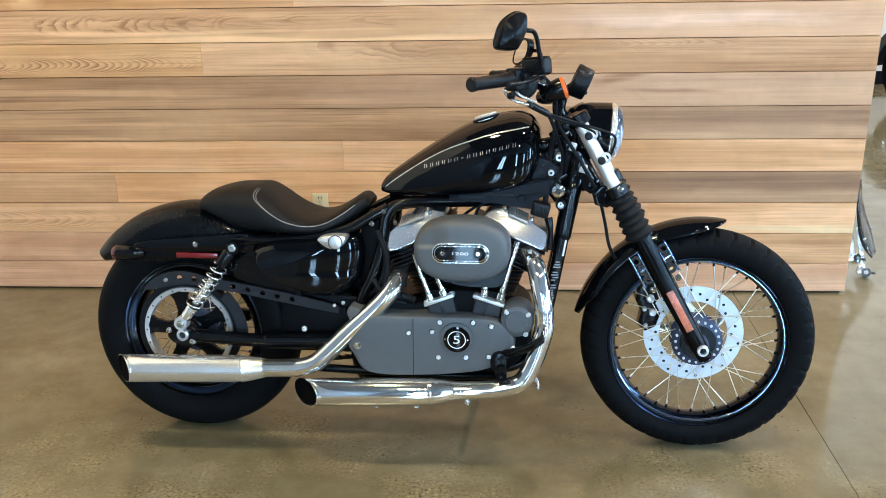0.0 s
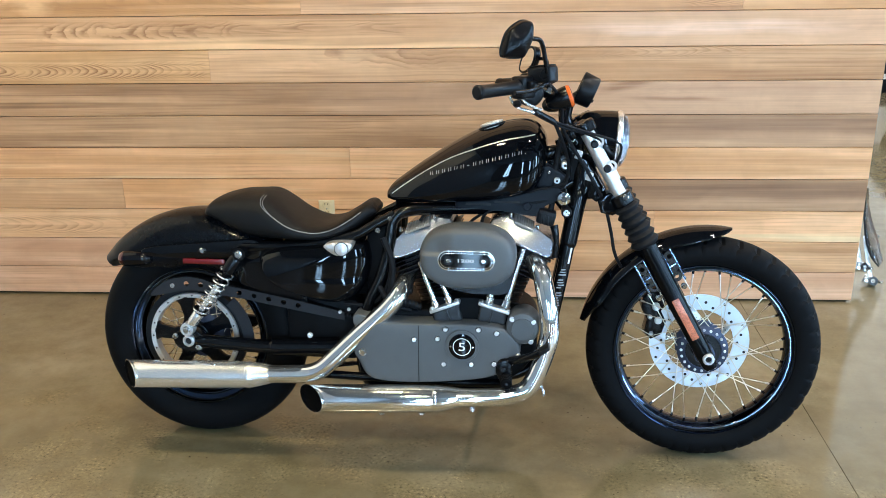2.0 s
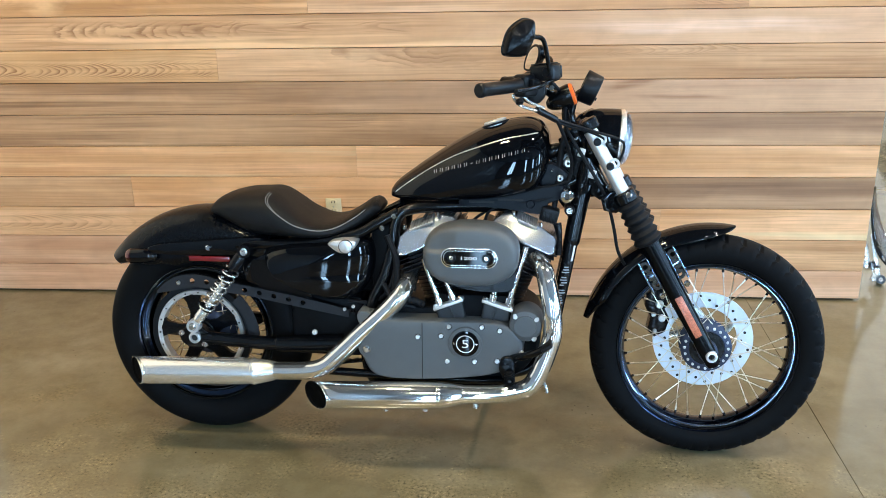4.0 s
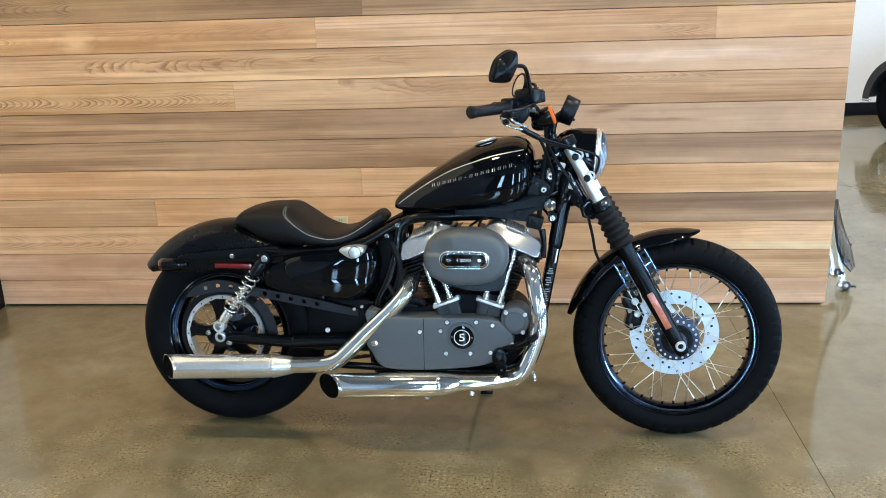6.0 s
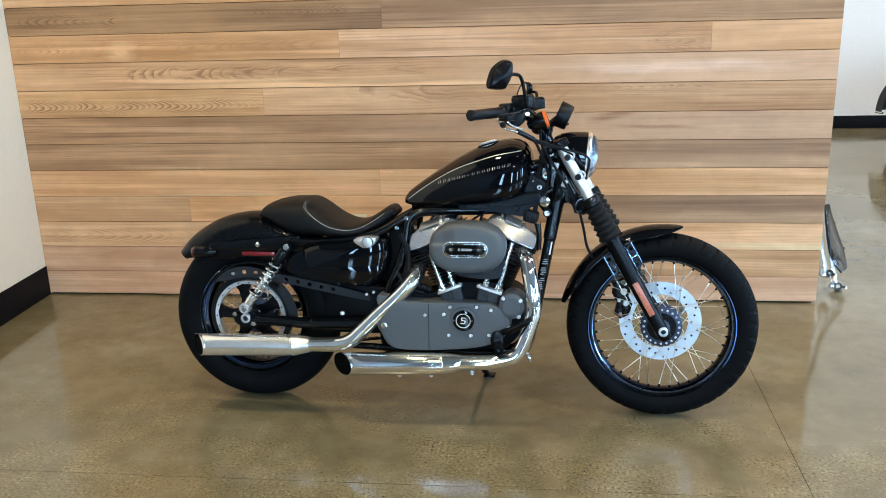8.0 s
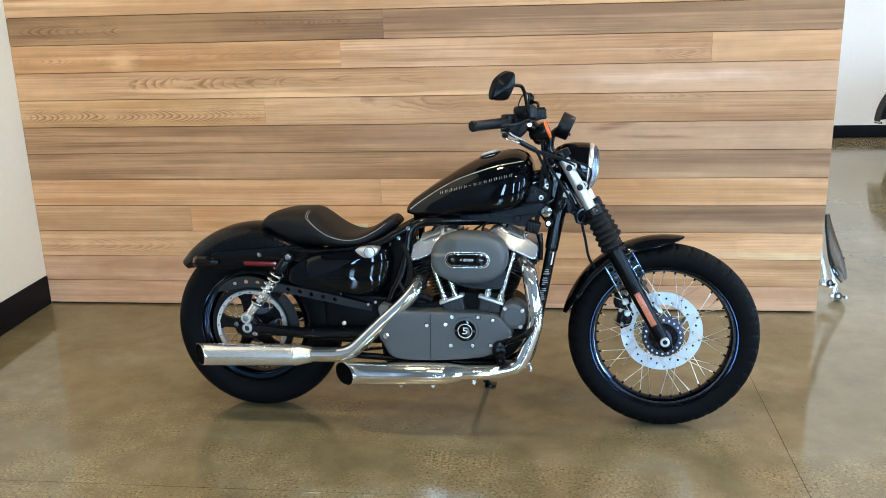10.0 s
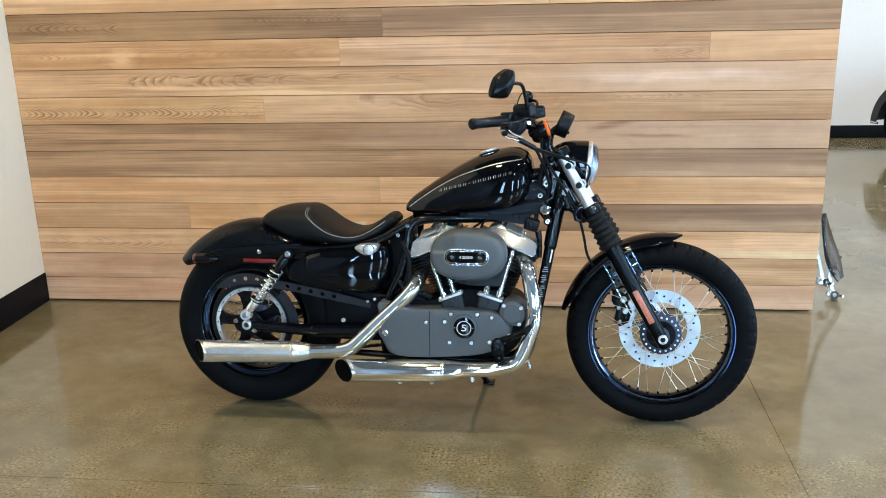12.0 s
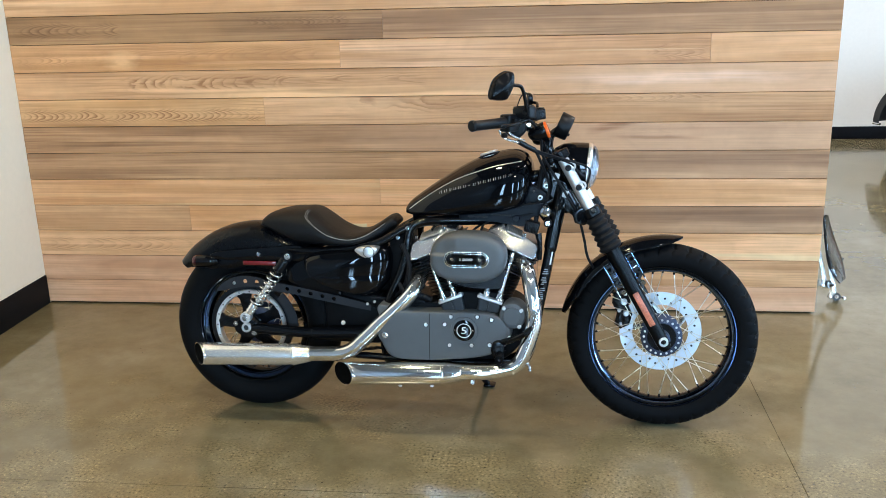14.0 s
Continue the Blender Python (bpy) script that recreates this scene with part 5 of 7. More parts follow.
part("battery_box", box(bm_new(), 0.28, 0.55, -0.06, 0.07, 0.47, 0.62, 0.02), CASE_BLACK, bike)

# ---- engine ----
CRANK = Vector((0.835, 0, 0.36))
engine = part("crankcase", pillow(bm_new(), loop2d([(0.53, 0.27), (0.58, 0.235), (0.80, 0.225), (0.95, 0.245), (1.03, 0.33), (1.02, 0.42), (0.95, 0.46), (0.835, 0.475), (0.72, 0.455), (0.60, 0.45), (0.53, 0.40)], 4), 0.12, -0.12, 0.0, 0.015), CASE_BLACK, bike, "black engine crankcase")


def tilted(angle, base):
    """An upright cylinder's frame, leaning forward by that angle."""
    return Matrix.Translation(base) @ pose(0, 0, 0, 0, angle, 0)


for name, ang, bx in (("rear", -22.5, 0.792), ("front", 22.5, 0.878)):
    m = tilted(ang, (bx, -0.012, 0.425))
    prof = [(0.058, 0.0)]
    z = 0.018
    while z < 0.165:
        prof += [(0.058, z), (0.083, z + 0.0008), (0.084, z + 0.0022), (0.083, z + 0.0036), (0.058, z + 0.0044)]
        z += 0.0118
    prof += [(0.058, 0.172), (0, 0.172)]
    cyl = part("cylinder", lathe(bm_new(), [(0, 0)] + prof, m, 40), FIN_BLACK, engine, "black finned cylinder", angle=20)
    head = box(bm_new(), -0.064, 0.064, -0.080, 0.078, 0.168, 0.250, 0.004, m)
    for k in range(7):
        q, wide = 0.170 + k * 0.0112, 0.088 + 0.0046 * k
        part("fin", box(bm_new(), -wide, wide, -0.108 + 0.0055 * k, 0.090, q, q + 0.0036, 0.0009, m, 1), FIN_BLACK, engine, smooth=False)
    part("cylinder_head", head, FIN_BLACK, engine, "black finned cylinder head", smooth=False)

# rocker boxes: polished covers over each head
ROCK_R = [(0.612, 0.628), (0.618, 0.640), (0.658, 0.676), (0.752, 0.716), (0.785, 0.710), (0.790, 0.700), (0.763, 0.680), (0.722, 0.652), (0.704, 0.624), (0.624, 0.598), (0.612, 0.606)]
ROCK_F = [(0.895, 0.700), (0.906, 0.712), (0.934, 0.725), (0.968, 0.718), (1.024, 0.692), (1.070, 0.662), (1.076, 0.650), (1.066, 0.616), (1.058, 0.612), (1.014, 0.629), (0.972, 0.645), (0.936, 0.669)]


def rocker_slab(outline, grow, y_back, y_low, tip):
    """A crisp casting whose near face leans back towards its top."""
    cx, cz = sum(p[0] for p in outline) / len(outline), sum(p[1] for p in outline) / len(outline)
    low = min(p[1] for p in outline)
    bm = bm_new()
    rings = [[Vector((cx + (x - cx) * grow, y_back, cz + (z - cz) * grow)) for x, z in outline]]
    for q, d in ((1.0, 0.006), (0.985, 0.002), (0.955, 0.0)):
        rings.append([Vector((cx + (x - cx) * grow * q, y_low + d + (z - low) * tip, cz + (z - cz) * grow * q)) for x, z in outline])
    skin(bm, rings)
    return bm


# each with a machined lip along its lower edge
LIP_R = [(0.612, 0.612), (0.640, 0.604), (0.690, 0.622), (0.706, 0.634), (0.730, 0.660), (0.775, 0.690)]
LIP_F = [(0.915, 0.688), (0.945, 0.668), (0.975, 0.650), (1.020, 0.632), (1.058, 0.617), (1.070, 0.630)]
for out, ridge, lip in ((ROCK_R, ((0.664, 0.676), (0.726, 0.701)), LIP_R), (ROCK_F, ((0.968, 0.712), (1.016, 0.691)), LIP_F)):
    rocker = part("rocker_box", rocker_slab(out, 1.0, 0.095, -0.118, 0.31), ROCKER_CAST, engine, "polished aluminium rocker box", angle=28)
    part("lip", tube(bm_new(), [(x, -0.116 + 0.22 * max(0.0, z - 0.61), z) for x, z in lip], 0.0030, 10, 5), ROCKER_CAST, rocker, "bright machined lower edge")
    part("gasket", pillow(bm_new(), [(x, z - 0.014) for x, z in out], 0.080, -0.074, 0.0, 0.006, 2), CASE_BLACK, rocker, "black lower rocker housing", angle=28)
    (xa, za), (xb, zb) = ridge
    for k in range(9):
        t = k / 8
        c = (xa + (xb - xa) * t, za + (zb - za) * t)
        bm = rod(bm_new(), (c[0], -0.108, c[1] - 0.004), (c[0], -0.060, c[1] + 0.012), 0.0043, 8, 0.001)
        part("ridge", bm, RING_STEEL, rocker)
    for k in (-0.28, 1.28):
        p = (xa + (xb - xa) * k, -0.098, za + (zb - za) * k + 0.004)
        bm = bm_new()
        rod(bm, p, (p[0], p[1], p[2] + 0.014), 0.0062, 12, 0.002)
        part("cover_bolt", bm, CHROME, rocker)

# push rod tubes and lifter blocks
for a, b in (((0.706, -0.132, 0.598), (0.757, -0.147, 0.458)), ((0.752, -0.136, 0.580), (0.796, -0.147, 0.474)), ((0.992, -0.132, 0.640), (0.943, -0.147, 0.468)), ((0.922, -0.136, 0.580), (0.899, -0.147, 0.476))):
    a, b = Vector(a), Vector(b)
    d = (b - a).normalized()
    push = part("push_rod_tube", rod(bm_new(), a, b, 0.0085, 16), CHROME, engine, "chrome push rod tube")
    bm = bm_new()
    rod(bm, b - d * 0.030, b - d * 0.008, 0.0125, 16, 0.002)
    part("collar", bm, CHROME, push)
for (xa, za), (xb, zb), (xc, zc), (xd, zd) in (((0.7415, 0.4560), (0.8190, 0.4860), (0.8270, 0.4380), (0.7500, 0.4280)), ((0.8745, 0.4850), (0.9550, 0.4600), (0.9470, 0.4300), (0.8700, 0.4380))):
    bm = pillow(bm_new(), [(xa + 0.003, za), (xb - 0.003, zb), (xc, zc), (xd, zd)], -0.09, -0.160, 0.0, 0.004, 3)
    block = part("lifter_block", bm, LIFTER_GREY, engine, "grey lifter block", angle=20)
    tilt = math.degrees(math.atan2(zb - za, xb - xa))
    m = Matrix.Translation(((xa + xb) / 2, 0, (za + zb) / 2)) @ pose(0, 0, 0, 0, -tilt, 0)
    half = math.hypot(xb - xa, zb - za) / 2
    part("flange", box(bm_new(), -half - 0.003, half + 0.003, -0.168, -0.112, 0.000, 0.0095, 0.0020, m), RING_STEEL, block, "bright flange")
    part("rib", box(bm_new(), -0.003, 0.003, -0.164, -0.150, -0.042, -0.001, 0.0015, m), LIFTER_GREY, block)
    for k in (-half + 0.004, half - 0.004):
        bm = bm_new()
        rod(bm, m @ Vector((k, -0.156, 0.008)), m @ Vector((k, -0.156, 0.0155)), 0.0055, 12, 0.0015)
        rod(bm, m @ Vector((k, -0.156, 0.008)), m @ Vector((k, -0.156, 0.0115)), 0.0080, 12, 0.001)
        part("bolt", bm, STEEL, block)
part("cam_chest", box(bm_new(), 0.74, 0.95, -0.14, -0.08, 0.40, 0.50, 0.012), CASE_BLACK, engine)
part("intake", tube(bm_new(), [(0.78, -0.06, 0.60), (0.84, -0.10, 0.60), (0.90, -0.06, 0.60)], 0.03, 18, 4), CASE_BLACK, engine)
part("backing_plate", plate(bm_new(), loop2d([(0.735, 0.60), (0.75, 0.69), (0.85, 0.715), (0.95, 0.69), (0.968, 0.60), (0.955, 0.525), (0.90, 0.515), (0.83, 0.52), (0.76, 0.545)], 4), -0.158, -0.150), SATIN_BLACK, engine, "black air cleaner backing plate")

# air cleaner: an oval grey cover with a badge
def oval(cx, cz, hx, hz, power=2.45, n=56):
    pts = []
    for k in range(n):
        a = 2 * math.pi * k / n
        c, s = math.cos(a), math.sin(a)
        pts.append((cx + hx * math.copysign(abs(c) ** (2 / power), c), cz + hz * math.copysign(abs(s) ** (2 / power), s)))
    return pts


AC = (0.847, 0.634)
bm = bm_new()
rings = []
def step(v):
    v = min(1.0, max(0.0, v))
    return v * v * (3 - 2 * v)


SHELL = smooth_path([(-0.155, 0, 0.985), (-0.168, 0, 1.0), (-0.205, 0, 1.0), (-0.222, 0, 0.985), (-0.235, 0, 0.95), (-0.244, 0, 0.885), (-0.2485, 0, 0.80), (-0.2505, 0, 0.65), (-0.2515, 0, 0.4), (-0.252, 0, 0.1)], 4)
for c in SHELL:
    y, q = c.x, c.z
    ring = []
    for x, z in oval(AC[0], AC[1], 0.130 - (1 - q) * 0.105, 0.0865 - (1 - q) * 0.085, n=128):
        # the upper rear quarter is stepped back along a level crease that dies out towards the badge
        sunk = 0.0110 * step((AC[0] - 0.030 - x) / 0.055) * step((z - AC[1] - 0.008) / 0.012) * step((-0.19 - y) / 0.03)
        ring.append(Vector((x, y + sunk, z)))
    rings.append(ring)
skin(bm, rings)
air = part("air_cleaner", bm, GREY_COAT, bike, "grey oval air cleaner cover with a black badge", angle=50)
part("badge_rim", pillow(bm_new(), stadium(AC[0], AC[1], 0.0765, 0.0275), -0.248, -0.2555, 0.0, 0.002, 2), BRUSHED, air, "chrome badge rim")
badge = part("badge", pillow(bm_new(), stadium(AC[0], AC[1], 0.0735, 0.0245), -0.250, -0.2562, 0.0, 0.001, 2), GLOSS_BLACK, air, "gloss black badge")
part("badge_line", pillow(bm_new(), stadium(AC[0], AC[1], 0.0695, 0.0205), -0.250, -0.2566, 0.0, 0.0004, 2), BRUSHED, air)
part("badge_field", pillow(bm_new(), stadium(AC[0], AC[1], 0.0680, 0.0190), -0.250, -0.2571, 0.0, 0.0004, 2), GLOSS_BLACK, air)
for dx in (-0.0465, 0.0465):
    bm = bm_new()
    rod(bm, (AC[0] + dx, -0.257, AC[1] + 0.001), (AC[0] + dx, -0.2635, AC[1] + 0.001), 0.0055, 16, 0.0015)
    part("badge_bolt", bm, CHROME, air, "chrome badge bolt")
    part("bolt_seat", lathe(bm_new(), [(0.0075, 0.2568), (0.0075, 0.258), (0.012, 0.258), (0.012, 0.2568)], Matrix.Translation((AC[0] + dx, 0, AC[1] + 0.001)) @ AXLE, 20, closed_profile=True), SATIN_BLACK, air)
words("1200", 0.0115, Matrix.Translation((AC[0] - 0.002, -0.2575, AC[1])) @ Matrix.Diagonal((2.1, 1, 1, 1)) @ pose(0, 0, 0, 90), LETTER_WHITE, air, "number")

# right-hand engine cover
COVER = loop2d([(0.522, 0.352), (0.535, 0.315), (0.557, 0.275), (0.594, 0.259), (0.66, 0.256), (0.77, 0.262), (0.86, 0.272), (0.925, 0.288), (0.972, 0.318), (0.992, 0.362), (0.975, 0.405), (0.945, 0.425), (0.90, 0.435), (0.84, 0.437), (0.72, 0.434), (0.60, 0.432), (0.545, 0.425)], 5)
cover = part("engine_cover", pillow(bm_new(), COVER, -0.10, -0.190, 0.003, 0.016, 5), GREY_COAT, bike, "grey powder-coated engine side cover")
bm = bm_new()
skin(bm, [[Vector((0.7085 + d, y, z)) for d, y in ((-0.001, -0.186), (-0.001, -0.1932), (0.001, -0.1932), (0.001, -0.186))] for z in (0.262, 0.30, 0.38, 0.428)])
part("cover_seam", bm, DARK_SLOT, cover)
part("starter_cover", lathe(bm_new(), [(0, 0.194), (0.030, 0.194), (0.031, 0.190), (0.042, 0.187), (0.046, 0.180), (0.046, 0.10)], Matrix.Translation((0.996, 0, 0.428)) @ AXLE, 44), GREY_COAT, cover, "round grey end cover")
for x, z in ((0.702 - 0.006, 0.387), (0.762, 0.392), (0.784, 0.420), (0.876, 0.422), (0.926, 0.413), (0.779, 0.318), (0.856, 0.320), (0.919, 0.324)):
    bm = bm_new()
    part("bolt_seat", rod(bm_new(), (x, -0.188, z), (x, -0.1925, z), 0.0084, 16), SATIN_BLACK, cover)
    hexbolt(bm, (x, -0.191, z), 0.0060, 0.0060, seg=14)
    part("cover_bolt", bm, RING_STEEL, cover)
for x, z in ((0.968, 0.454), (1.026, 0.448), (1.020, 0.392), (0.985, 0.350)):
    bm = bm_new()
    hexbolt(bm, (x, -0.186, z), 0.0060, 0.0065, seg=14)
    part("cover_bolt", bm, RING_STEEL, cover)
timer = Matrix.Translation((0.831, 0, 0.374)) @ AXLE
part("timer_rim", lathe(bm_new(), [(0.0, 0.190), (0.046, 0.190), (0.0475, 0.193), (0.046, 0.197), (0.0385, 0.1985), (0.0, 0.1985)], timer, 56), GREY_COAT, cover, "grey timer cover rim")
part("timer_cover", lathe(bm_new(), [(0.0, 0.2015), (0.030, 0.2012), (0.0365, 0.2), (0.038, 0.197)], timer, 56), GLOSS_BLACK, cover, "round gloss black timer cover")
part("timer_ring", lathe(bm_new(), [(0.0232, 0.2008), (0.0232, 0.2022), (0.0256, 0.2022), (0.0256, 0.2008)], timer, 56, closed_profile=True), LETTER_WHITE, cover, "white printed ring")
words("5", 0.034, Matrix.Translation((0.831, -0.2024, 0.3735)) @ Matrix.Diagonal((1.35, 1, 1, 1)) @ pose(0, 0, 0, 90), LETTER_WHITE, cover, "number")
for dx in (-0.0315, 0.0315):
    part("timer_screw", rod(bm_new(), (0.831 + dx, -0.2, 0.3745), (0.831 + dx, -0.2035, 0.3745), 0.0030, 10, 0.001), CHROME, cover)
bm = pillow(bm_new(), loop2d([(0.524, 0.340), (0.530, 0.356), (0.552, 0.364), (0.566, 0.348), (0.556, 0.328), (0.534, 0.324)], 4), -0.15, -0.188, 0.001, 0.005)
part("cover_tab", bm, GREY_COAT, cover)
bm = bm_new()
hexbolt(bm, (0.5485, -0.190, 0.3435), 0.009, 0.008)
part("cover_bolt", bm, CHROME, cover)
part("sprocket_cover", pillow(bm_new(), loop2d([(0.516, 0.425), (0.524, 0.447), (0.556, 0.442), (0.575, 0.428), (0.575, 0.40), (0.535, 0.395)], 3), -0.10, -0.165, 0, 0.006), GREY_COAT, cover, "grey sprocket cover")

# ---- exhausts ----
def exhaust(name, y, tip, end, neck, pipe, ys, shell, slant):
    """A slash-tipped muffler, its cone and the head pipe."""
    tip, end, neck = (Vector((p[0], y, p[1])) for p in (tip, end, neck))
    d = (end - tip).normalized()
    L = (end - tip).length
    m = Matrix.Translation(tip) @ d.to_track_quat("Z", "Y").to_matrix().to_4x4()
    r = 0.0405
    body = lathe(bm_new(), [(r - 0.005, 0.016), (r - 0.003, 0.001), (r + 0.0005, 0.0), (r + 0.0005, 0.006), (r - 0.001, 0.010), (r, 0.016), (r, 0.081), (r, L * 0.5), (r - 0.001, L - 0.03), (r - 0.003, L - 0.004), (r - 0.003, L)], m, 56)
    # the mouth is cut at a slant
    for v in body.verts:
        q = m.inverted() @ v.co
        if q.z < 0.08:
            v.co = v.co - d * (v.co.y - tip.y) * slant * max(0.0, 1 - max(0.0, q.z - 0.016) / 0.064)
    muf = part(name, body, shell, bike, "bright steel slash-cut muffler", angle=40)
    # black disc close behind the rim paints the shade inside the pipe
    mouth = lathe(bm_new(), [(0, 0.010), (r - 0.003, 0.010), (r - 0.0012, -0.0006), (r - 0.003, -0.0006), (r - 0.005, 0.006), (0, 0.006)], m, 40)
    for v in mouth.verts:
        v.co = v.co - d * (v.co.y - tip.y) * slant
    part("mouth", mouth, MOUTH_DARK, muf, "black disc for the shade inside the opening")
    part("cone", tube(bm_new(), [end - d * 0.002, end + d * 0.003, end + (neck - end) * 0.2, neck, neck + d * 0.004], [r - 0.002, r - 0.0005, r - 0.003, 0.0285, 0.027], 48, curve=False), shell, muf, "bright steel cone")
    bm = tube(bm_new(), [(x, yy, z) for (x, z), yy in zip(pipe, ys)], 0.0262, 36, 8)
    part("head_pipe", bm, PIPE_CHROME, muf, "chrome head pipe", angle=60)
    return muf


upper = exhaust("upper_muffler", -0.172, (-0.160, 0.2405), (0.205, 0.2530), (0.266, 0.2575),
                [(0.262, 0.2575), (0.33, 0.2605), (0.385, 0.266), (0.425, 0.283), (0.468, 0.322), (0.53, 0.383), (0.60, 0.448), (0.640, 0.492), (0.655, 0.520), (0.660, 0.545)],
                [-0.172, -0.172, -0.172, -0.172, -0.171, -0.168, -0.163, -0.153, -0.120, -0.060], BRUSHED, 0.86)
lower = exhaust("lower_muffler", -0.200, (0.395, 0.2005), (0.755, 0.2165), (0.822, 0.2235),
                [(0.818, 0.2235), (0.88, 0.2265), (0.945, 0.232), (1.005, 0.250), (1.034, 0.290), (1.058, 0.355), (1.071, 0.415), (1.067, 0.475), (1.056, 0.53), (1.044, 0.572), (1.02, 0.60)],
                [-0.200, -0.200, -0.198, -0.194, -0.190, -0.186, -0.184, -0.180, -0.165, -0.14, -0.09], PIPE_CHROME, 1.05)
for x, z in ((0.60, 0.171), (0.715, 0.176), (0.86, 0.193)):
    bm = bm_new()
    rod(bm, (x, -0.19, z + 0.004), (x, -0.19, z - 0.013), 0.0075, 6, 0.001)
    part("clamp_nut", bm, STEEL, lower)
part("bracket", tube(bm_new(), [(1.045, -0.18, 0.27), (1.056, -0.188, 0.25), (1.058, -0.19, 0.236)], 0.005, 10, 4), STEEL, lower)
bm = tube(bm_new(), [(0.40, -0.13, 0.25), (0.55, -0.13, 0.245), (0.80, -0.13, 0.24), (0.95, -0.12, 0.24)], 0.012, 12, 4)
part("exhaust_stay", bm, SATIN_BLACK, bike, "black exhaust stay")

# ---- foot controls ----
bm = tube(bm_new(), [(0.935, -0.16, 0.318), (0.965, -0.19, 0.335), (1.005, -0.232, 0.360), (1.036, -0.252, 0.380), (1.058, -0.258, 0.396)], [0.012, 0.0115, 0.011, 0.0105, 0.010], 14, 5)
pedal = part("brake_pedal", bm, SATIN_BLACK, bike, "black brake pedal")
part("pedal_pad", box(bm_new(), 1.042, 1.074, -0.290, -0.245, 0.396, 0.407, 0.004, Matrix.Translation((1.058, 0, 0.4015)) @ pose(0, 0, 0, 0, -35, 0) @ Matrix.Translation((-1.058, 0, -0.4015))), SOFT_RUBBER, pedal, "rubber pedal pad")
bm = pillow(bm_new(), loop2d([(0.932, 0.335), (0.955, 0.342), (0.968, 0.328), (0.968, 0.290), (0.953, 0.268), (0.936, 0.276), (0.924, 0.305)], 4), -0.13, -0.200, 0.002, 0.008)
mount = part("peg_mount", bm, SATIN_BLACK, bike, "black foot peg mount")
peg = part("foot_peg", rod(bm_new(), (0.955, -0.20, 0.288), (0.957, -0.236, 0.284), 0.0140, 20, 0.004), RUBBER, bike, "black rubber foot peg")
for k in range(4):
    part("peg_rib", lathe(bm_new(), [(0.0138, 0), (0.0158, 0.002), (0.0158, 0.005), (0.0138, 0.007)], Matrix.Translation((0.955 + 0.0005 * k, -0.205 - 0.0085 * k, 0.288 - 0.001 * k)) @ AXLE, 20), RUBBER, peg)
part("peg_end", rod(bm_new(), (0.957, -0.236, 0.284), (0.957, -0.2385, 0.284), 0.0045, 12), SATIN_BLACK, peg)
bm = bm_new()
hexbolt(bm, (0.948, -0.202, 0.315), 0.008, 0.007)
part("pedal_bolt", bm, SATIN_BLACK, mount)
bm = tube(bm_new(), [(0.80, 0.12, 0.20), (0.83, 0.19, 0.10), (0.86, 0.247, 0.032)], 0.011, 14, 5)
stand = part("side_stand", bm, SATIN_BLACK, bike, "black side stand")
part("stand_foot", box(bm_new(), 0.845, 0.890, 0.225, 0.275, 0.026, 0.034, 0.003), SATIN_BLACK, stand)

# black electrics and brackets between the oil tank and the rear cylinder
part("electrics_panel", box(bm_new(), 0.545, 0.625, -0.085, 0.06, 0.44, 0.69, 0.012), CASE_BLACK, bike, "black electrics panel behind the engine")
for a, b, c, r in (((0.60, -0.12, 0.66), (0.628, -0.128, 0.58), (0.612, -0.12, 0.47), 0.009), ((0.585, -0.12, 0.52), (0.62, -0.13, 0.47), (0.68, -0.125, 0.452), 0.008)):
    part("hose", tube(bm_new(), [a, b, c], r, 10, 6), SOFT_RUBBER, bike, "black rubber hose")
for px, pz in ((0.470, 0.437), (0.496, 0.446)):
    bm = bm_new()
    hexbolt(bm, (px, -0.122, pz), 0.0040, 0.006)
    part("guard_screw", bm, RING_STEEL, bike)

for pts, r in (([(0.615, -0.118, 0.448), (0.640, -0.132, 0.470), (0.672, -0.135, 0.476), (0.706, -0.128, 0.462)], 0.012), ([(0.628, -0.110, 0.500), (0.650, -0.125, 0.515), (0.682, -0.128, 0.508)], 0.009)):
    line = smooth_path(pts, 14)
    bm = tube(bm_new(), line, [r * (1.0 if k % 4 < 2 else 0.84) for k in range(len(line))], 12, curve=False)
    part("ribbed_hose", bm, SOFT_RUBBER, bike, "ribbed black rubber hose", angle=60)
for k in range(7):
    x = 0.480 + 0.0085 * k
    part("belt_tooth", box(bm_new(), x, x + 0.0045, -0.118, -0.100, 0.424 - 0.0020 * k, 0.432 - 0.0020 * k, 0.001), SOFT_RUBBER, bike)

# ---- headlamp ----
lamp_m = Matrix.Translation((1.168, 0, 0.932)) @ pose(0, 0, 0, 0, 95, 0)
bm = lathe(bm_new(), [(0, -0.064), (0.03, -0.060), (0.055, -0.046), (0.070, -0.022), (0.0775, 0.01), (0.0805, 0.05), (0.081, 0.068)], lamp_m, 56)
headlamp = part("headlamp", bm, GLOSS_BLACK, bike, "gloss black headlamp bucket", angle=60)
part("trim_ring", lathe(bm_new(), [(0.081, 0.067), (0.0838, 0.069), (0.0845, 0.073), (0.083, 0.079), (0.078, 0.083), (0.075, 0.081)], lamp_m, 64), BRUSHED, headlamp, "chrome trim ring")
part("bowl", lathe(bm_new(), [(0.073, 0.082), (0.066, 0.055), (0.05, 0.03), (0.02, 0.012), (0, 0.010)], lamp_m, 48), ALUMINIUM, headlamp, "bright reflector bowl")
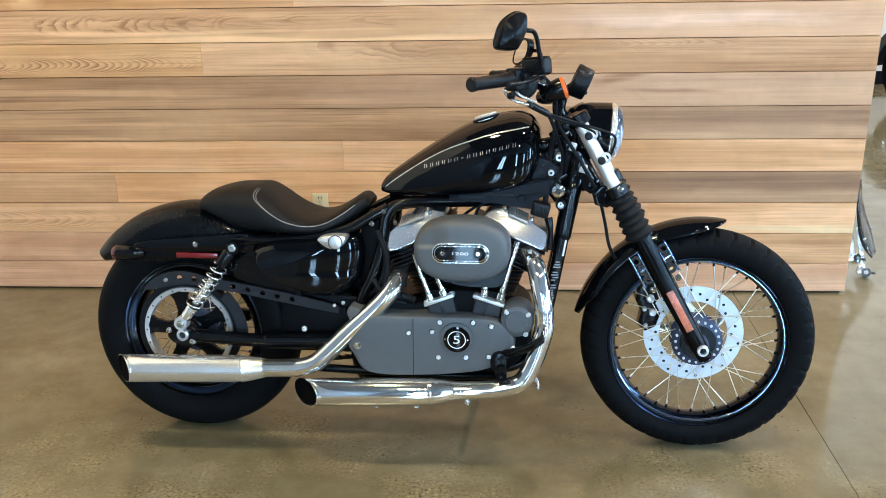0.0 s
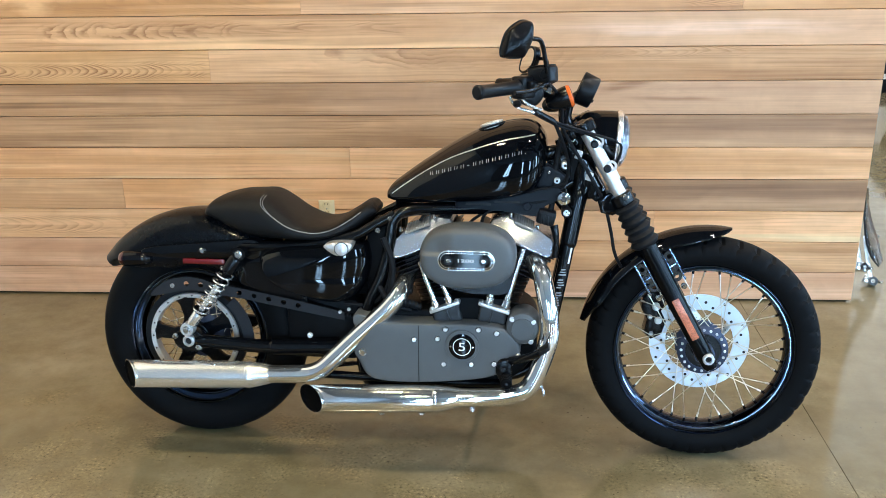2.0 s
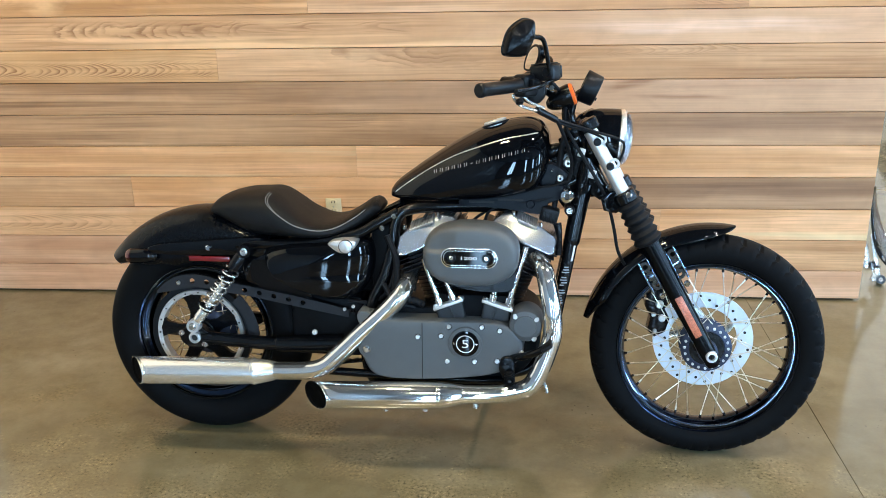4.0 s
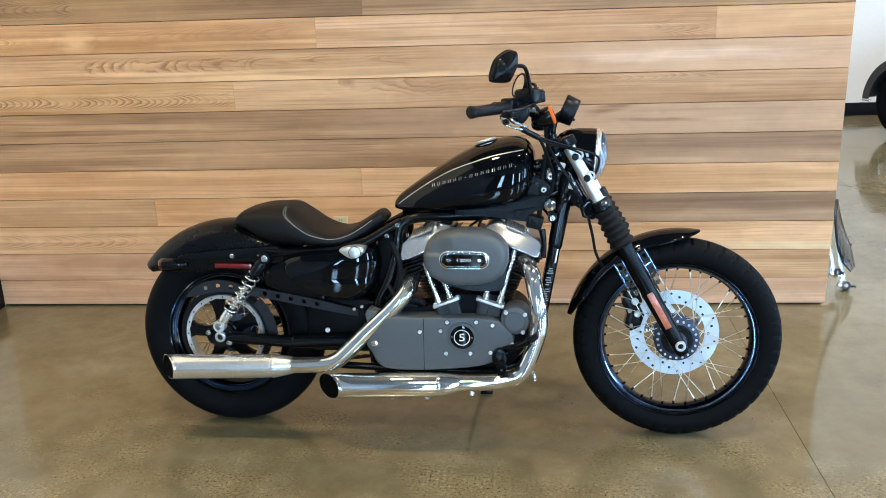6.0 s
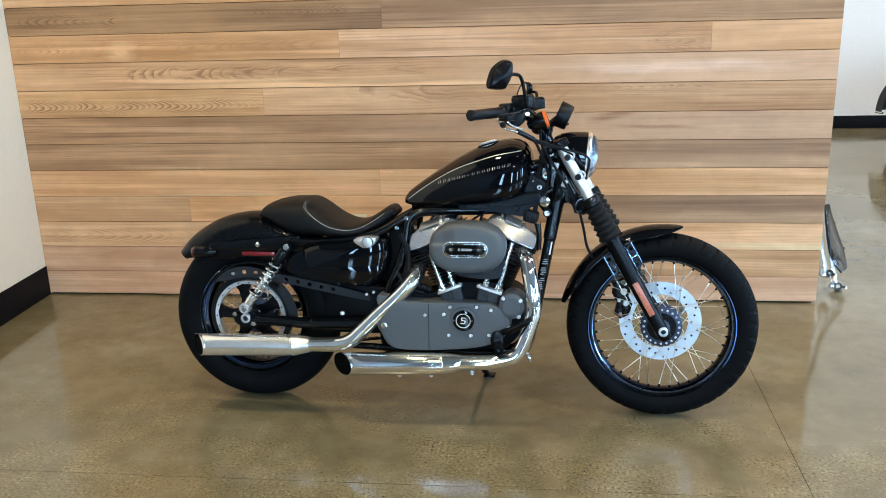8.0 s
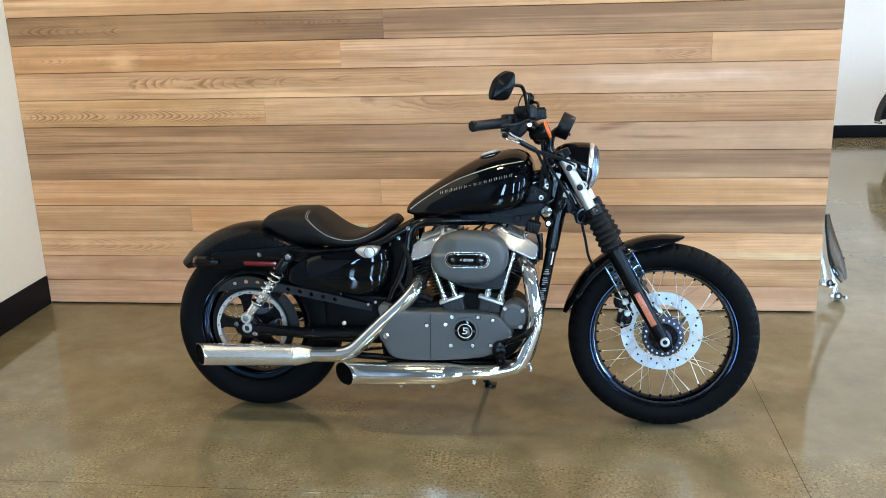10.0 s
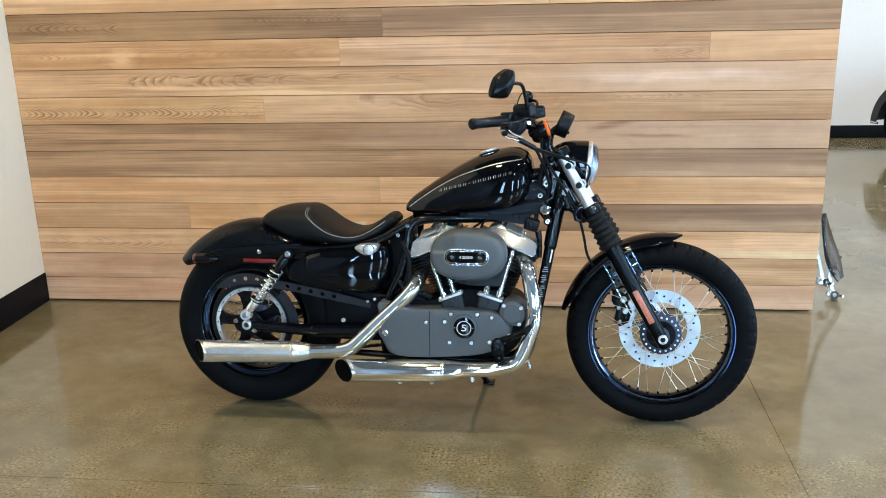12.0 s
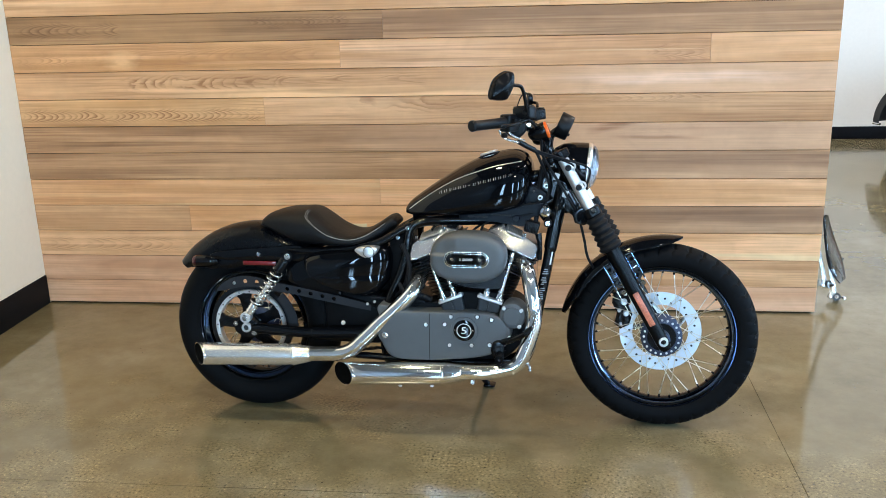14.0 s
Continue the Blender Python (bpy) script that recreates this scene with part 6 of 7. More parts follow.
lens = part("lens", lathe(bm_new(), [(0.0755, 0.0835), (0.068, 0.094), (0.05, 0.1025), (0.025, 0.107), (0, 0.1085), (0, 0.1055), (0.025, 0.104), (0.05, 0.0995), (0.067, 0.0915), (0.0735, 0.0825)], lamp_m, 56), CLEAR, headlamp, "clear domed glass")
lens.visible_shadow = False

# ---- handlebar ----
BARLINE = [(0.895, 0.405, 1.083), (0.975, 0.285, 1.089), (1.03, 0.20, 1.075), (1.085, 0.13, 1.035), (1.10, 0.07, 1.025), (1.102, 0.0, 1.025)]
bm = tube(bm_new(), [(x, -y, z) for x, y, z in BARLINE] + [(x, y, z - 0.07 * y) for x, y, z in BARLINE[-2::-1]], 0.0112, 16, 6)
bar = part("handlebar", bm, GLOSS_BLACK, bike, "black drag handlebar")
for y in (-0.045, 0.045):
    part("riser", tube(bm_new(), [on_fork(0.70, y, -0.04), (1.098, y, 0.985), (1.102, y, 1.03)], [0.02, 0.018, 0.019], 18, 4), GLOSS_BLACK, bike, "black handlebar riser")
for sgn in (-1, 1):
    drop = 0.07 if sgn > 0 else 0
    a, b = Vector((0.886, 0.412 * sgn, 1.0835 - 0.412 * drop)), Vector((0.974, 0.290 * sgn, 1.0885 - 0.29 * drop))
    d = (b - a).normalized()
    bm = tube(bm_new(), [a, a + d * 0.004, a + d * 0.012, a + d * 0.016, b - d * 0.012, b - d * 0.008, b], [0.0135, 0.0175, 0.0178, 0.0160, 0.0165, 0.019, 0.019], 28, curve=False)
    grip = part("grip", bm, BLACK_PLASTIC, bar, "black rubber grip")
    h = b + d * 0.006
    m = Matrix.Translation(h + d * 0.022) @ d.to_track_quat("X", "Z").to_matrix().to_4x4()
    bm = box(bm_new(), -0.026, 0.026, -0.021, 0.021, -0.030, 0.026, 0.008, m, 3)
    box(bm, -0.012, 0.020, -0.034, -0.015, -0.012, 0.014, 0.004, m)
    switch = part("switch_housing", bm, BLACK_PLASTIC, bar, "black plastic switch housing")
    if sgn < 0:
        part("switch_button", rod(bm_new(), m @ Vector((-0.026, 0, -0.034)), m @ Vector((-0.030, -0.005, -0.046)), 0.0105, 14, 0.003), BLACK_PLASTIC, switch)
    mc = Matrix.Translation((1.040, 0.262 * sgn, 1.112 if sgn < 0 else 1.088)) @ pose(0, 0, 0, 0, -6, -30 * -sgn)
    bm = box(bm_new(), -0.036, 0.032, -0.020, 0.020, -0.014, 0.026, 0.006, mc, 3)
    box(bm, -0.032, 0.028, -0.017, 0.017, 0.0265, 0.030, 0.002, mc)
    tube(bm, [mc @ Vector(q) for q in ((-0.03, 0, 0.0), (-0.055, 0, -0.006), (-0.075, 0.0, -0.008))], [0.014, 0.012, 0.010], 14, 4)
    part("brake_reservoir" if sgn < 0 else "clutch_perch", bm, BLACK_PLASTIC, bar, "black lever perch with reservoir")
    for rr, dy in ((0.0125, 0.0), (0.0095, 0.0012)):
        part("reservoir_window", lathe(bm_new(), [(0, 0.0205 + dy), (rr, 0.0205 + dy), (rr + 0.001, 0.019)], mc @ Matrix.Translation((0.014, 0, 0.006)) @ AXLE, 24), SATIN_BLACK if dy else BLACK_PLASTIC, bar)
    lv = [(1.02, 0.262 * sgn, 1.092), (0.995, 0.29 * sgn, 1.082), (0.965, 0.35 * sgn, 1.072), (0.925, 0.41 * sgn, 1.068)]
    part("lever", tube(bm_new(), [(x + 0.050, y, z + 0.014 - abs(y) * drop) for x, y, z in lv], [0.008, 0.0075, 0.0065, 0.007], 12, 5, flat=0.7), SATIN_BLACK, bar, "black hand lever")

# mirrors
stem = part("mirror_stem", tube(bm_new(), [(1.056, -0.275, 1.083), (1.050, -0.285, 1.118), (1.042, -0.300, 1.165), (1.037, -0.308, 1.188), (1.030, -0.318, 1.202), (1.016, -0.338, 1.206), (0.985, -0.380, 1.206)], 0.0057, 14, 6), SATIN_BLACK, bar, "black mirror stem")
part("stem_nut", rod(bm_new(), (1.055, -0.285, 1.083), (1.055, -0.299, 1.083), 0.0075, 6, 0.0015), CHROME, bar)


def mirror_head(c, rz, ry, rx, corners, name):
    """A moulded mirror: a domed back, a rim and the glass, which looks along -y of its own."""
    m = Matrix.Translation(c) @ pose(0, 0, 0, rx, ry, rz)
    out = loop2d(corners, 5)
    bm = pillow(bm_new(), out, -0.004, 0.020, 0.010, 0.014, 5)
    bmesh.ops.transform(bm, matrix=m, verts=bm.verts)
    head = part(name, bm, MIRROR_SHELL, bike, "gloss black mirror housing", angle=50)
    edge = [m @ Vector((x * 0.95, -0.004, z * 0.95)) for x, z in out]
    part("mirror_rim", tube(bm_new(), edge + edge[:1], 0.0042, 8, curve=False), BLACK_PLASTIC, head, "black mirror rim")
    bm = plate(bm_new(), [(x * 0.90, z * 0.90) for x, z in out], -0.0038, -0.006)
    bmesh.ops.transform(bm, matrix=m, verts=bm.verts)
    part("mirror_glass", bm, MIRROR_GLASS, head, "silvered mirror glass")
    return head


mirror_head((0.977, -0.395, 1.206), -145, 0, 0, [(0.036, -0.040), (0.041, -0.034), (0.039, -0.017), (0.024, 0.018), (-0.009, 0.040), (-0.031, 0.041), (-0.039, 0.034), (-0.040, 0.018), (-0.037, -0.004), (-0.018, -0.038), (-0.010, -0.043), (0.014, -0.043)], "right_mirror")
left_stem = part("mirror_stem", tube(bm_new(), [(1.04, 0.27, 1.09), (1.042, 0.29, 1.12), (1.035, 0.33, 1.135), (1.01, 0.38, 1.135)], 0.0057, 12, 5), SATIN_BLACK, bar, "black mirror stem")
mirror_head((0.981, 0.400, 1.131), -60, 0, 0, [(-0.050, -0.036), (-0.046, -0.010), (-0.018, 0.024), (0.022, 0.042), (0.048, 0.034), (0.050, 0.010), (0.028, -0.020), (-0.016, -0.040)], "left_mirror")

# indicators and speedometer
for sgn in (-1, 1):
    sm = Matrix.Translation((1.086 if sgn < 0 else 1.070, 0.205 * sgn, 1.055 if sgn < 0 else 1.012)) @ pose(0, 0, 0, 0, 70, 0)
    bm = lathe(bm_new(), [(0, -0.042), (0.010, -0.040), (0.019, -0.030), (0.0255, -0.012), (0.0285, 0.010), (0.0285, 0.018)], sm, 36)
    sig = part("front_signal", bm, SATIN_BLACK, bike, "black bullet indicator with an amber lens")
    part("lens", lathe(bm_new(), [(0.0285, 0.0185), (0.0285, 0.023), (0.026, 0.027), (0.014, 0.0295), (0, 0.030)], sm, 36), AMBER, sig, "amber plastic lens")
    part("signal_stem", tube(bm_new(), [(1.083, 0.195 * sgn, 1.045), (1.088, 0.16 * sgn, 1.02), (1.095, 0.125 * sgn, 0.99)], 0.008, 12, 4), SATIN_BLACK, sig)
gm = Matrix.Translation((1.154, 0.0, 1.063)) @ pose(0, 0, 0, 0, -66, 0)
bm = lathe(bm_new(), [(0, -0.024), (0.040, -0.024), (0.0435, -0.021), (0.0445, 0.0), (0.0455, 0.019), (0.044, 0.022), (0.041, 0.022)], gm, 48)
gauge = part("speedometer", bm, BLACK_PLASTIC, bike, "round black speedometer", angle=50)
part("dial", lathe(bm_new(), [(0.041, 0.0205), (0.0, 0.0205)], gm, 48), SATIN_BLACK, gauge, "dark dial")
part("trip_button", rod(bm_new(), gm @ Vector((-0.02, 0, -0.02)), gm @ Vector((-0.02, 0, -0.030)), 0.005, 10, 0.001), BLACK_PLASTIC, gauge)
part("gauge_bracket", tube(bm_new(), [(1.108, 0, 1.03), (1.125, 0, 1.045), (1.14, 0, 1.055)], 0.013, 12, 4), SATIN_BLACK, gauge)

# ---- neck: cover plate, ignition switch, horn, coil and clutter ----
part("neck_cover", pillow(bm_new(), [(1.018, 0.842), (1.037, 0.862), (1.055, 0.866), (1.088, 0.848), (1.110, 0.830), (1.096, 0.803), (1.060, 0.788), (1.026, 0.792)], -0.03, -0.078, 0.0, 0.004, 2), COVER_BLUE, bike, "blue-black neck side cover")
part("gusset", plate(bm_new(), [(1.05, 0.90), (1.10, 0.885), (1.135, 0.852), (1.138, 0.80), (1.10, 0.785), (1.05, 0.80)], -0.045, 0.045), GLOSS_BLACK, bike, "black frame gusset")
part("coil_cover", pillow(bm_new(), [(0.80, 0.764), (0.864, 0.772), (0.965, 0.782), (1.039, 0.803), (1.092, 0.806), (1.082, 0.768), (1.050, 0.754), (1.034, 0.722), (0.985, 0.728), (0.93, 0.737), (0.86, 0.742), (0.80, 0.742)], -0.03, -0.092, 0.0, 0.005, 3), COVER_BLUE, bike, "blue-black plastic coil cover", angle=20)
plug = part("plug_housing", box(bm_new(), 1.028, 1.078, -0.112, -0.06, 0.704, 0.744, 0.006, Matrix.Translation((1.053, 0, 0.724)) @ pose(0, 0, 0, 0, 15, 0) @ Matrix.Translation((-1.053, 0, -0.724))), BLACK_PLASTIC, bike, "black plug housing with ribs")
for k in range(4):
    part("rib", box(bm_new(), 1.036 + 0.010 * k, 1.040 + 0.010 * k, -0.116, -0.110, 0.708 - 0.0025 * k, 0.738 - 0.0025 * k, 0.001), BLACK_PLASTIC, plug)
part("coil_boss", lathe(bm_new(), [(0, 0.097), (0.010, 0.097), (0.012, 0.094), (0.012, 0.08)], Matrix.Translation((1.000, 0, 0.752)) @ AXLE, 20), COVER_BLUE, bike)
for x0, x1, z in ((0.83, 0.90, 0.756), (0.91, 0.98, 0.763)):
    part("cover_slot", box(bm_new(), x0, x1, -0.0932, -0.090, z - 0.003, z + 0.003, 0.001), DARK_SLOT, bike)
ign = part("ignition_switch", lathe(bm_new(), [(0, 0.112), (0.007, 0.112), (0.009, 0.117), (0.017, 0.115), (0.0205, 0.110), (0.0205, 0.06)], Matrix.Translation((1.100, 0, 0.779)) @ AXLE, 32), CHROME, bike, "round chrome ignition switch")
lock = part("lock_barrel", lathe(bm_new(), [(0.009, 0.108), (0.0135, 0.106), (0.0145, 0.100), (0.0145, 0.05)], Matrix.Translation((1.108, 0, 0.738)) @ AXLE, 24), BLACK_PLASTIC, bike, "black lock barrel with a steel face")
part("lock_face", lathe(bm_new(), [(0, 0.1065), (0.009, 0.1065), (0.009, 0.10)], Matrix.Translation((1.108, 0, 0.738)) @ AXLE, 20), STEEL, lock)
for x, z, r, mt in ((1.080, 0.824, 0.0088, RING_STEEL), (1.101, 0.866, 0.0105, RING_STEEL), (1.119, 0.937, 0.0068, RING_STEEL), (1.058, 0.846, 0.0035, STEEL)):
    b = rod(bm_new(), (x, -0.045, z), (x, -0.090, z), r, 16, 0.002)
    part("neck_bolt", b, mt, bike)
    part("bolt_socket", rod(bm_new(), (x, -0.089, z), (x, -0.0906, z), r * 0.42, 6), DARK_SLOT, bike)
part("steering_neck", pillow(bm_new(), [(1.050, 0.862), (1.078, 0.912), (1.120, 0.930), (1.154, 0.892), (1.208, 0.802), (1.192, 0.758), (1.166, 0.776), (1.150, 0.700), (1.108, 0.690), (1.098, 0.726), (1.058, 0.776)], 0.040, -0.046, 0.0, 0.006, 3), FRAME_BLACK, bike, "black steering neck forging", angle=30)
part("tube_sleeve", tube(bm_new(), [(1.150, -0.046, 0.800), (1.1405, -0.056, 0.775), (1.124, -0.068, 0.690), (1.117, -0.073, 0.648), (1.116, -0.0735, 0.643)], [0.020, 0.0245, 0.0235, 0.0225, 0.019], 20, 4), FRAME_BLACK, bike, "thicker black sleeve of the down tube")
lug = part("clamp_lug", pillow(bm_new(), [(1.190, 0.775), (1.212, 0.795), (1.240, 0.800), (1.262, 0.786), (1.262, 0.752), (1.232, 0.735), (1.200, 0.742)], -0.060, -0.118, 0.0, 0.007, 3), GLOSS_BLACK, bike, "black lower clamp lug", angle=30)
for x, z, r in ((1.205, 0.770, 0.006), (1.222, 0.748, 0.005)):
    part("lug_screw", rod(bm_new(), (x, -0.114, z), (x, -0.124, z), r, 12, 0.0015), SATIN_BLACK, lug)
for k in range(3):
    part("loom_clip", tube(bm_new(), [(0.90 + 0.055 * k, -0.094, 0.775 + 0.012 * k), (0.95 + 0.055 * k, -0.099, 0.781 + 0.012 * k), (1.00 + 0.05 * k, -0.096, 0.795 + 0.012 * k)], 0.0032, 8, 4), SOFT_RUBBER, bike)
part("horn_bracket", tube(bm_new(), [(1.075, -0.09, 0.70), (1.082, -0.095, 0.66), (1.080, -0.09, 0.61)], [0.012, 0.008, 0.009], 12, 5), SATIN_BLACK, bike, "black bracket")
part("tank_mount", tube(bm_new(), [(1.02, -0.04, 0.875), (1.06, -0.045, 0.895), (1.10, -0.04, 0.905)], [0.014, 0.020, 0.015], 12, 4), SATIN_BLACK, bike)


def cable(name, pts, r, mat, label):
    part(name, tube(bm_new(), pts, r, 10, 8), mat, bike, label)


for x, z in ((1.136, 0.900), (1.166, 0.842)):
    part("connector_tag", box(bm_new(), x - 0.009, x + 0.009, -0.118, -0.112, z - 0.012, z + 0.012, 0.002, Matrix.Translation((x, 0, z)) @ pose(0, 0, 0, 0, 18, 0) @ Matrix.Translation((-x, 0, -z))), TAG_WHITE, bike, "white plastic connector tag")
cable("throttle_cable", [(0.957, -0.265, 1.066), (0.962, -0.262, 1.052), (0.979, -0.26, 1.036), (1.005, -0.25, 1.027), (1.028, -0.24, 1.020)], 0.0040, BRUSHED, "bright metal cable elbow")
cable("throttle_cable", [(0.978, -0.265, 1.078), (0.984, -0.262, 1.064), (0.998, -0.26, 1.048), (1.018, -0.25, 1.037), (1.036, -0.24, 1.029)], 0.0040, BRUSHED, "bright metal cable elbow")
cable("control_cable", [(1.024, -0.240, 1.024), (1.06, -0.20, 1.000), (1.11, -0.17, 0.980), (1.17, -0.15, 0.960), (1.232, -0.125, 0.938), (1.248, -0.105, 0.915), (1.235, -0.07, 0.86)], 0.0036, SOFT_RUBBER, "black sheathed cable")
cable("control_cable", [(1.030, -0.238, 1.016), (1.062, -0.198, 0.993), (1.11, -0.165, 0.972), (1.16, -0.145, 0.957), (1.20, -0.12, 0.93), (1.19, -0.08, 0.88)], 0.0032, SOFT_RUBBER, "black sheathed cable")
cable("cable_sleeve", [(1.018, -0.243, 1.026), (1.040, -0.222, 1.012), (1.066, -0.196, 0.996)], 0.0088, BLACK_PLASTIC, "black rubber cable sleeve")
part("switch_cover", pillow(bm_new(), loop2d([(0.962, 1.100), (1.000, 1.108), (1.034, 1.094), (1.040, 1.062), (1.020, 1.038), (0.992, 1.040), (0.968, 1.062)], 4), -0.185, -0.240, 0.003, 0.012), BLACK_PLASTIC, bike, "black lower switch cover")
cable("control_cable", [(1.030, -0.235, 1.018), (1.065, -0.20, 0.998), (1.085, -0.16, 0.955), (1.10, -0.12, 0.91), (1.11, -0.09, 0.86), (1.09, -0.08, 0.80), (1.0, -0.075, 0.765), (0.93, -0.07, 0.74)], 0.0050, SOFT_RUBBER, "black sheathed cable")
cable("brake_hose", [(1.05, -0.24, 1.10), (1.085, -0.20, 1.05), (1.09, -0.16, 0.98), (1.115, -0.135, 0.93), (1.165, -0.13, 0.85), (1.205, -0.10, 0.775), (1.216, -0.075, 0.745), (1.232, -0.07, 0.68), (1.249, -0.065, 0.608), (1.30, 0.0, 0.52), (1.36, 0.06, 0.44)], 0.0046, SOFT_RUBBER, "black brake hose")
cable("wiring_loom", [(1.10, -0.06, 0.99), (1.085, -0.07, 0.92), (1.075, -0.07, 0.85), (1.07, -0.075, 0.78), (1.06, -0.08, 0.70)], 0.008, SOFT_RUBBER, "black wiring loom")
cable("throttle_cable", [(1.10, -0.085, 0.78), (1.02, -0.09, 0.762), (0.92, -0.085, 0.745), (0.88, -0.08, 0.72), (0.87, -0.07, 0.66)], 0.0042, SOFT_RUBBER, "black sheathed cable")
cable("spark_lead", [(0.95, -0.06, 0.72), (0.90, -0.07, 0.735), (0.86, -0.07, 0.715), (0.83, -0.07, 0.69)], 0.0042, SOFT_RUBBER, "black spark plug lead")
cable("spark_lead", [(0.94, -0.06, 0.745), (0.80, -0.07, 0.735), (0.72, -0.08, 0.722), (0.70, -0.09, 0.705)], 0.0042, SOFT_RUBBER, "black spark plug lead")
cable("vent_hose", [(0.60, -0.12, 0.66), (0.622, -0.125, 0.58), (0.60, -0.12, 0.50), (0.55, -0.11, 0.46), (0.48, -0.11, 0.46)], 0.0055, SOFT_RUBBER, "black rubber hose")
# printed label and a strip on the down tube
TUBE_LINE = smooth_path([(1.138, -0.055, 0.79), (1.112, -0.075, 0.62), (1.075, -0.075, 0.42), (1.045, -0.075, 0.27)], 12)[::-1]


def on_tube(z, turn, grow):
    """A point of the right-hand down tube's skin."""
    x = float(np.interp(z, [p.z for p in TUBE_LINE], [p.x for p in TUBE_LINE]))
    y = float(np.interp(z, [p.z for p in TUBE_LINE], [p.y for p in TUBE_LINE]))
    return Vector((x + (0.0190 + grow) * math.sin(turn), y - (0.0184 + grow) * math.cos(turn), z))


def tube_patch(z0, z1, t0, t1, name, mat, label=""):
    bm = bm_new()
    skin(bm, [[on_tube(z, t0 + (t1 - t0) * k / 4, 0.0008) for k in range(5)] + [on_tube(z, t0 + (t1 - t0) * k / 4, -0.001) for k in range(4, -1, -1)] for z in (z0, z1)])
    part(name, bm, mat, bike, label)


tube_patch(0.592, 0.655, 0.42, 0.72, "tube_strip", LETTER_WHITE, "white strip on the down tube")
for k in range(15):
    z = 0.468 + 0.0075 * k
    if k in (6, 11):
        continue
    tube_patch(z, z + 0.0034, -0.55 + 0.12 * ((k * 7) % 3), 0.55 - 0.13 * ((k * 5) % 4), "label_line", STICKER)

# ---- windscreen leaning behind the end of the cedar wall ----
screen = thing("windscreen", pose(1.95, 3.70, 0.0), "smoked detachable windscreen with chrome clamps on the floor", "windscreen")
# the near and the far edge of the bowed sheet, from its top down
NEAR_EDGE = smooth_path([(-0.064, -0.08, 0.448), (-0.049, -0.08, 0.343), (-0.027, -0.08, 0.232), (0.003, -0.08, 0.161), (0.041, -0.08, 0.114)], 5)
FAR_EDGE = smooth_path([(-0.050, -0.03, 0.430), (0.045, 0.18, 0.330), (0.090, 0.20, 0.245), (0.133, 0.20, 0.140), (0.135, 0.18, 0.070)], 5)
bm = bm_new()
rings = []
for a, b in zip(NEAR_EDGE, FAR_EDGE):
    line = [a.lerp(b, k / 8) + Vector((0.020, 0, 0.008)) * math.sin(math.pi * k / 8) for k in range(9)]
    rings.append(line + [p + Vector((-0.004, 0, -0.002)) for p in line[::-1]])
skin(bm, rings)
pane = part("screen", bm, SMOKED, screen, "smoked clear plastic sheet", angle=60)
pane.visible_shadow = False
part("edge_trim", tube(bm_new(), NEAR_EDGE, 0.0022, 8, curve=False), SOFT_RUBBER, screen, "black edge trim")
for i, q in ((7, 0.80), (14, 0.85), (13, 0.06)):
    p = NEAR_EDGE[i].lerp(FAR_EDGE[i], q) + Vector((0.006, 0, 0.003))
    part("screen_bolt", rod(bm_new(), p, p + Vector((0.004, -0.010, 0.002)), 0.007, 14, 0.002), CHROME, screen)


def fork_clamp(x, y, z, turn):
    """A chrome quick-release clamp: split ring, arm, knob and a rubber bush."""
    m = Matrix.Translation((x, y, z)) @ pose(0, 0, 0, 62, 18, turn)
    clamp = part("clamp", lathe(bm_new(), [(0.009, -0.018), (0.019, -0.018), (0.021, -0.011), (0.021, 0.011), (0.019, 0.018), (0.009, 0.018)], m, 28, closed_profile=True), CHROME, screen, "chrome fork clamp")
    part("clamp_bush", lathe(bm_new(), [(0.004, -0.015), (0.009, -0.015), (0.009, 0.015), (0.004, 0.015)], m, 20, closed_profile=True), STEEL, clamp)
    part("clamp_arm", tube(bm_new(), [(x - 0.004, y + 0.02, z + 0.015), (x - 0.012, y + 0.03, z + 0.06), (x - 0.03, y + 0.04, z + 0.13), (x - 0.045, y + 0.04, z + 0.19)], [0.019, 0.017, 0.015, 0.012], 14, 4, flat=0.35), BRUSHED, clamp, "chrome bracket arm")
    part("clamp_knob", rod(bm_new(), (x + 0.018, y - 0.018, z + 0.004), (x + 0.030, y - 0.030, z + 0.006), 0.008, 14, 0.002), CHROME, clamp)
    part("clamp_jaw", box(bm_new(), -0.040, -0.015, -0.018, 0.018, -0.014, 0.014, 0.004, m), BRUSHED, clamp)


fork_clamp(-0.002, -0.02, 0.086, 10)
fork_clamp(0.050, -0.02, 0.022, -25)

# ---- touring motorcycle parked by the far wall ----
far = thing("touring_motorcycle", pose(3.645, 7.22, 0.0, 0, 0, -66), "dark grey and red touring motorcycle parked by the white wall", "motorcycle")
fc = Matrix.Translation((0, 0, 0.295)) @ AXLE
fhub = part("wheel", lathe(bm_new(), [(0.0, 0.03), (0.035, 0.03), (0.042, 0.01), (0.05, -0.06), (0, -0.06)], fc, 28), CHROME, far, "cast wheel with black tyre")
TYRE = [(0.172, 0.062), (0.195, 0.078), (0.242, 0.083), (0.273, 0.072), (0.290, 0.040), (0.295, 0.0), (0.290, -0.040), (0.273, -0.072), (0.242, -0.083), (0.195, -0.078), (0.172, -0.062)]
part("tyre", lathe(bm_new(), TYRE, fc, 72, closed_profile=True), RUBBER, fhub, "black tyre")
part("rim", lathe(bm_new(), [(0.172, 0.066), (0.163, 0.070), (0.156, 0.060), (0.150, 0.0), (0.156, -0.060), (0.172, -0.066)], fc, 64, closed_profile=True), CHROME, fhub, "chrome rim")
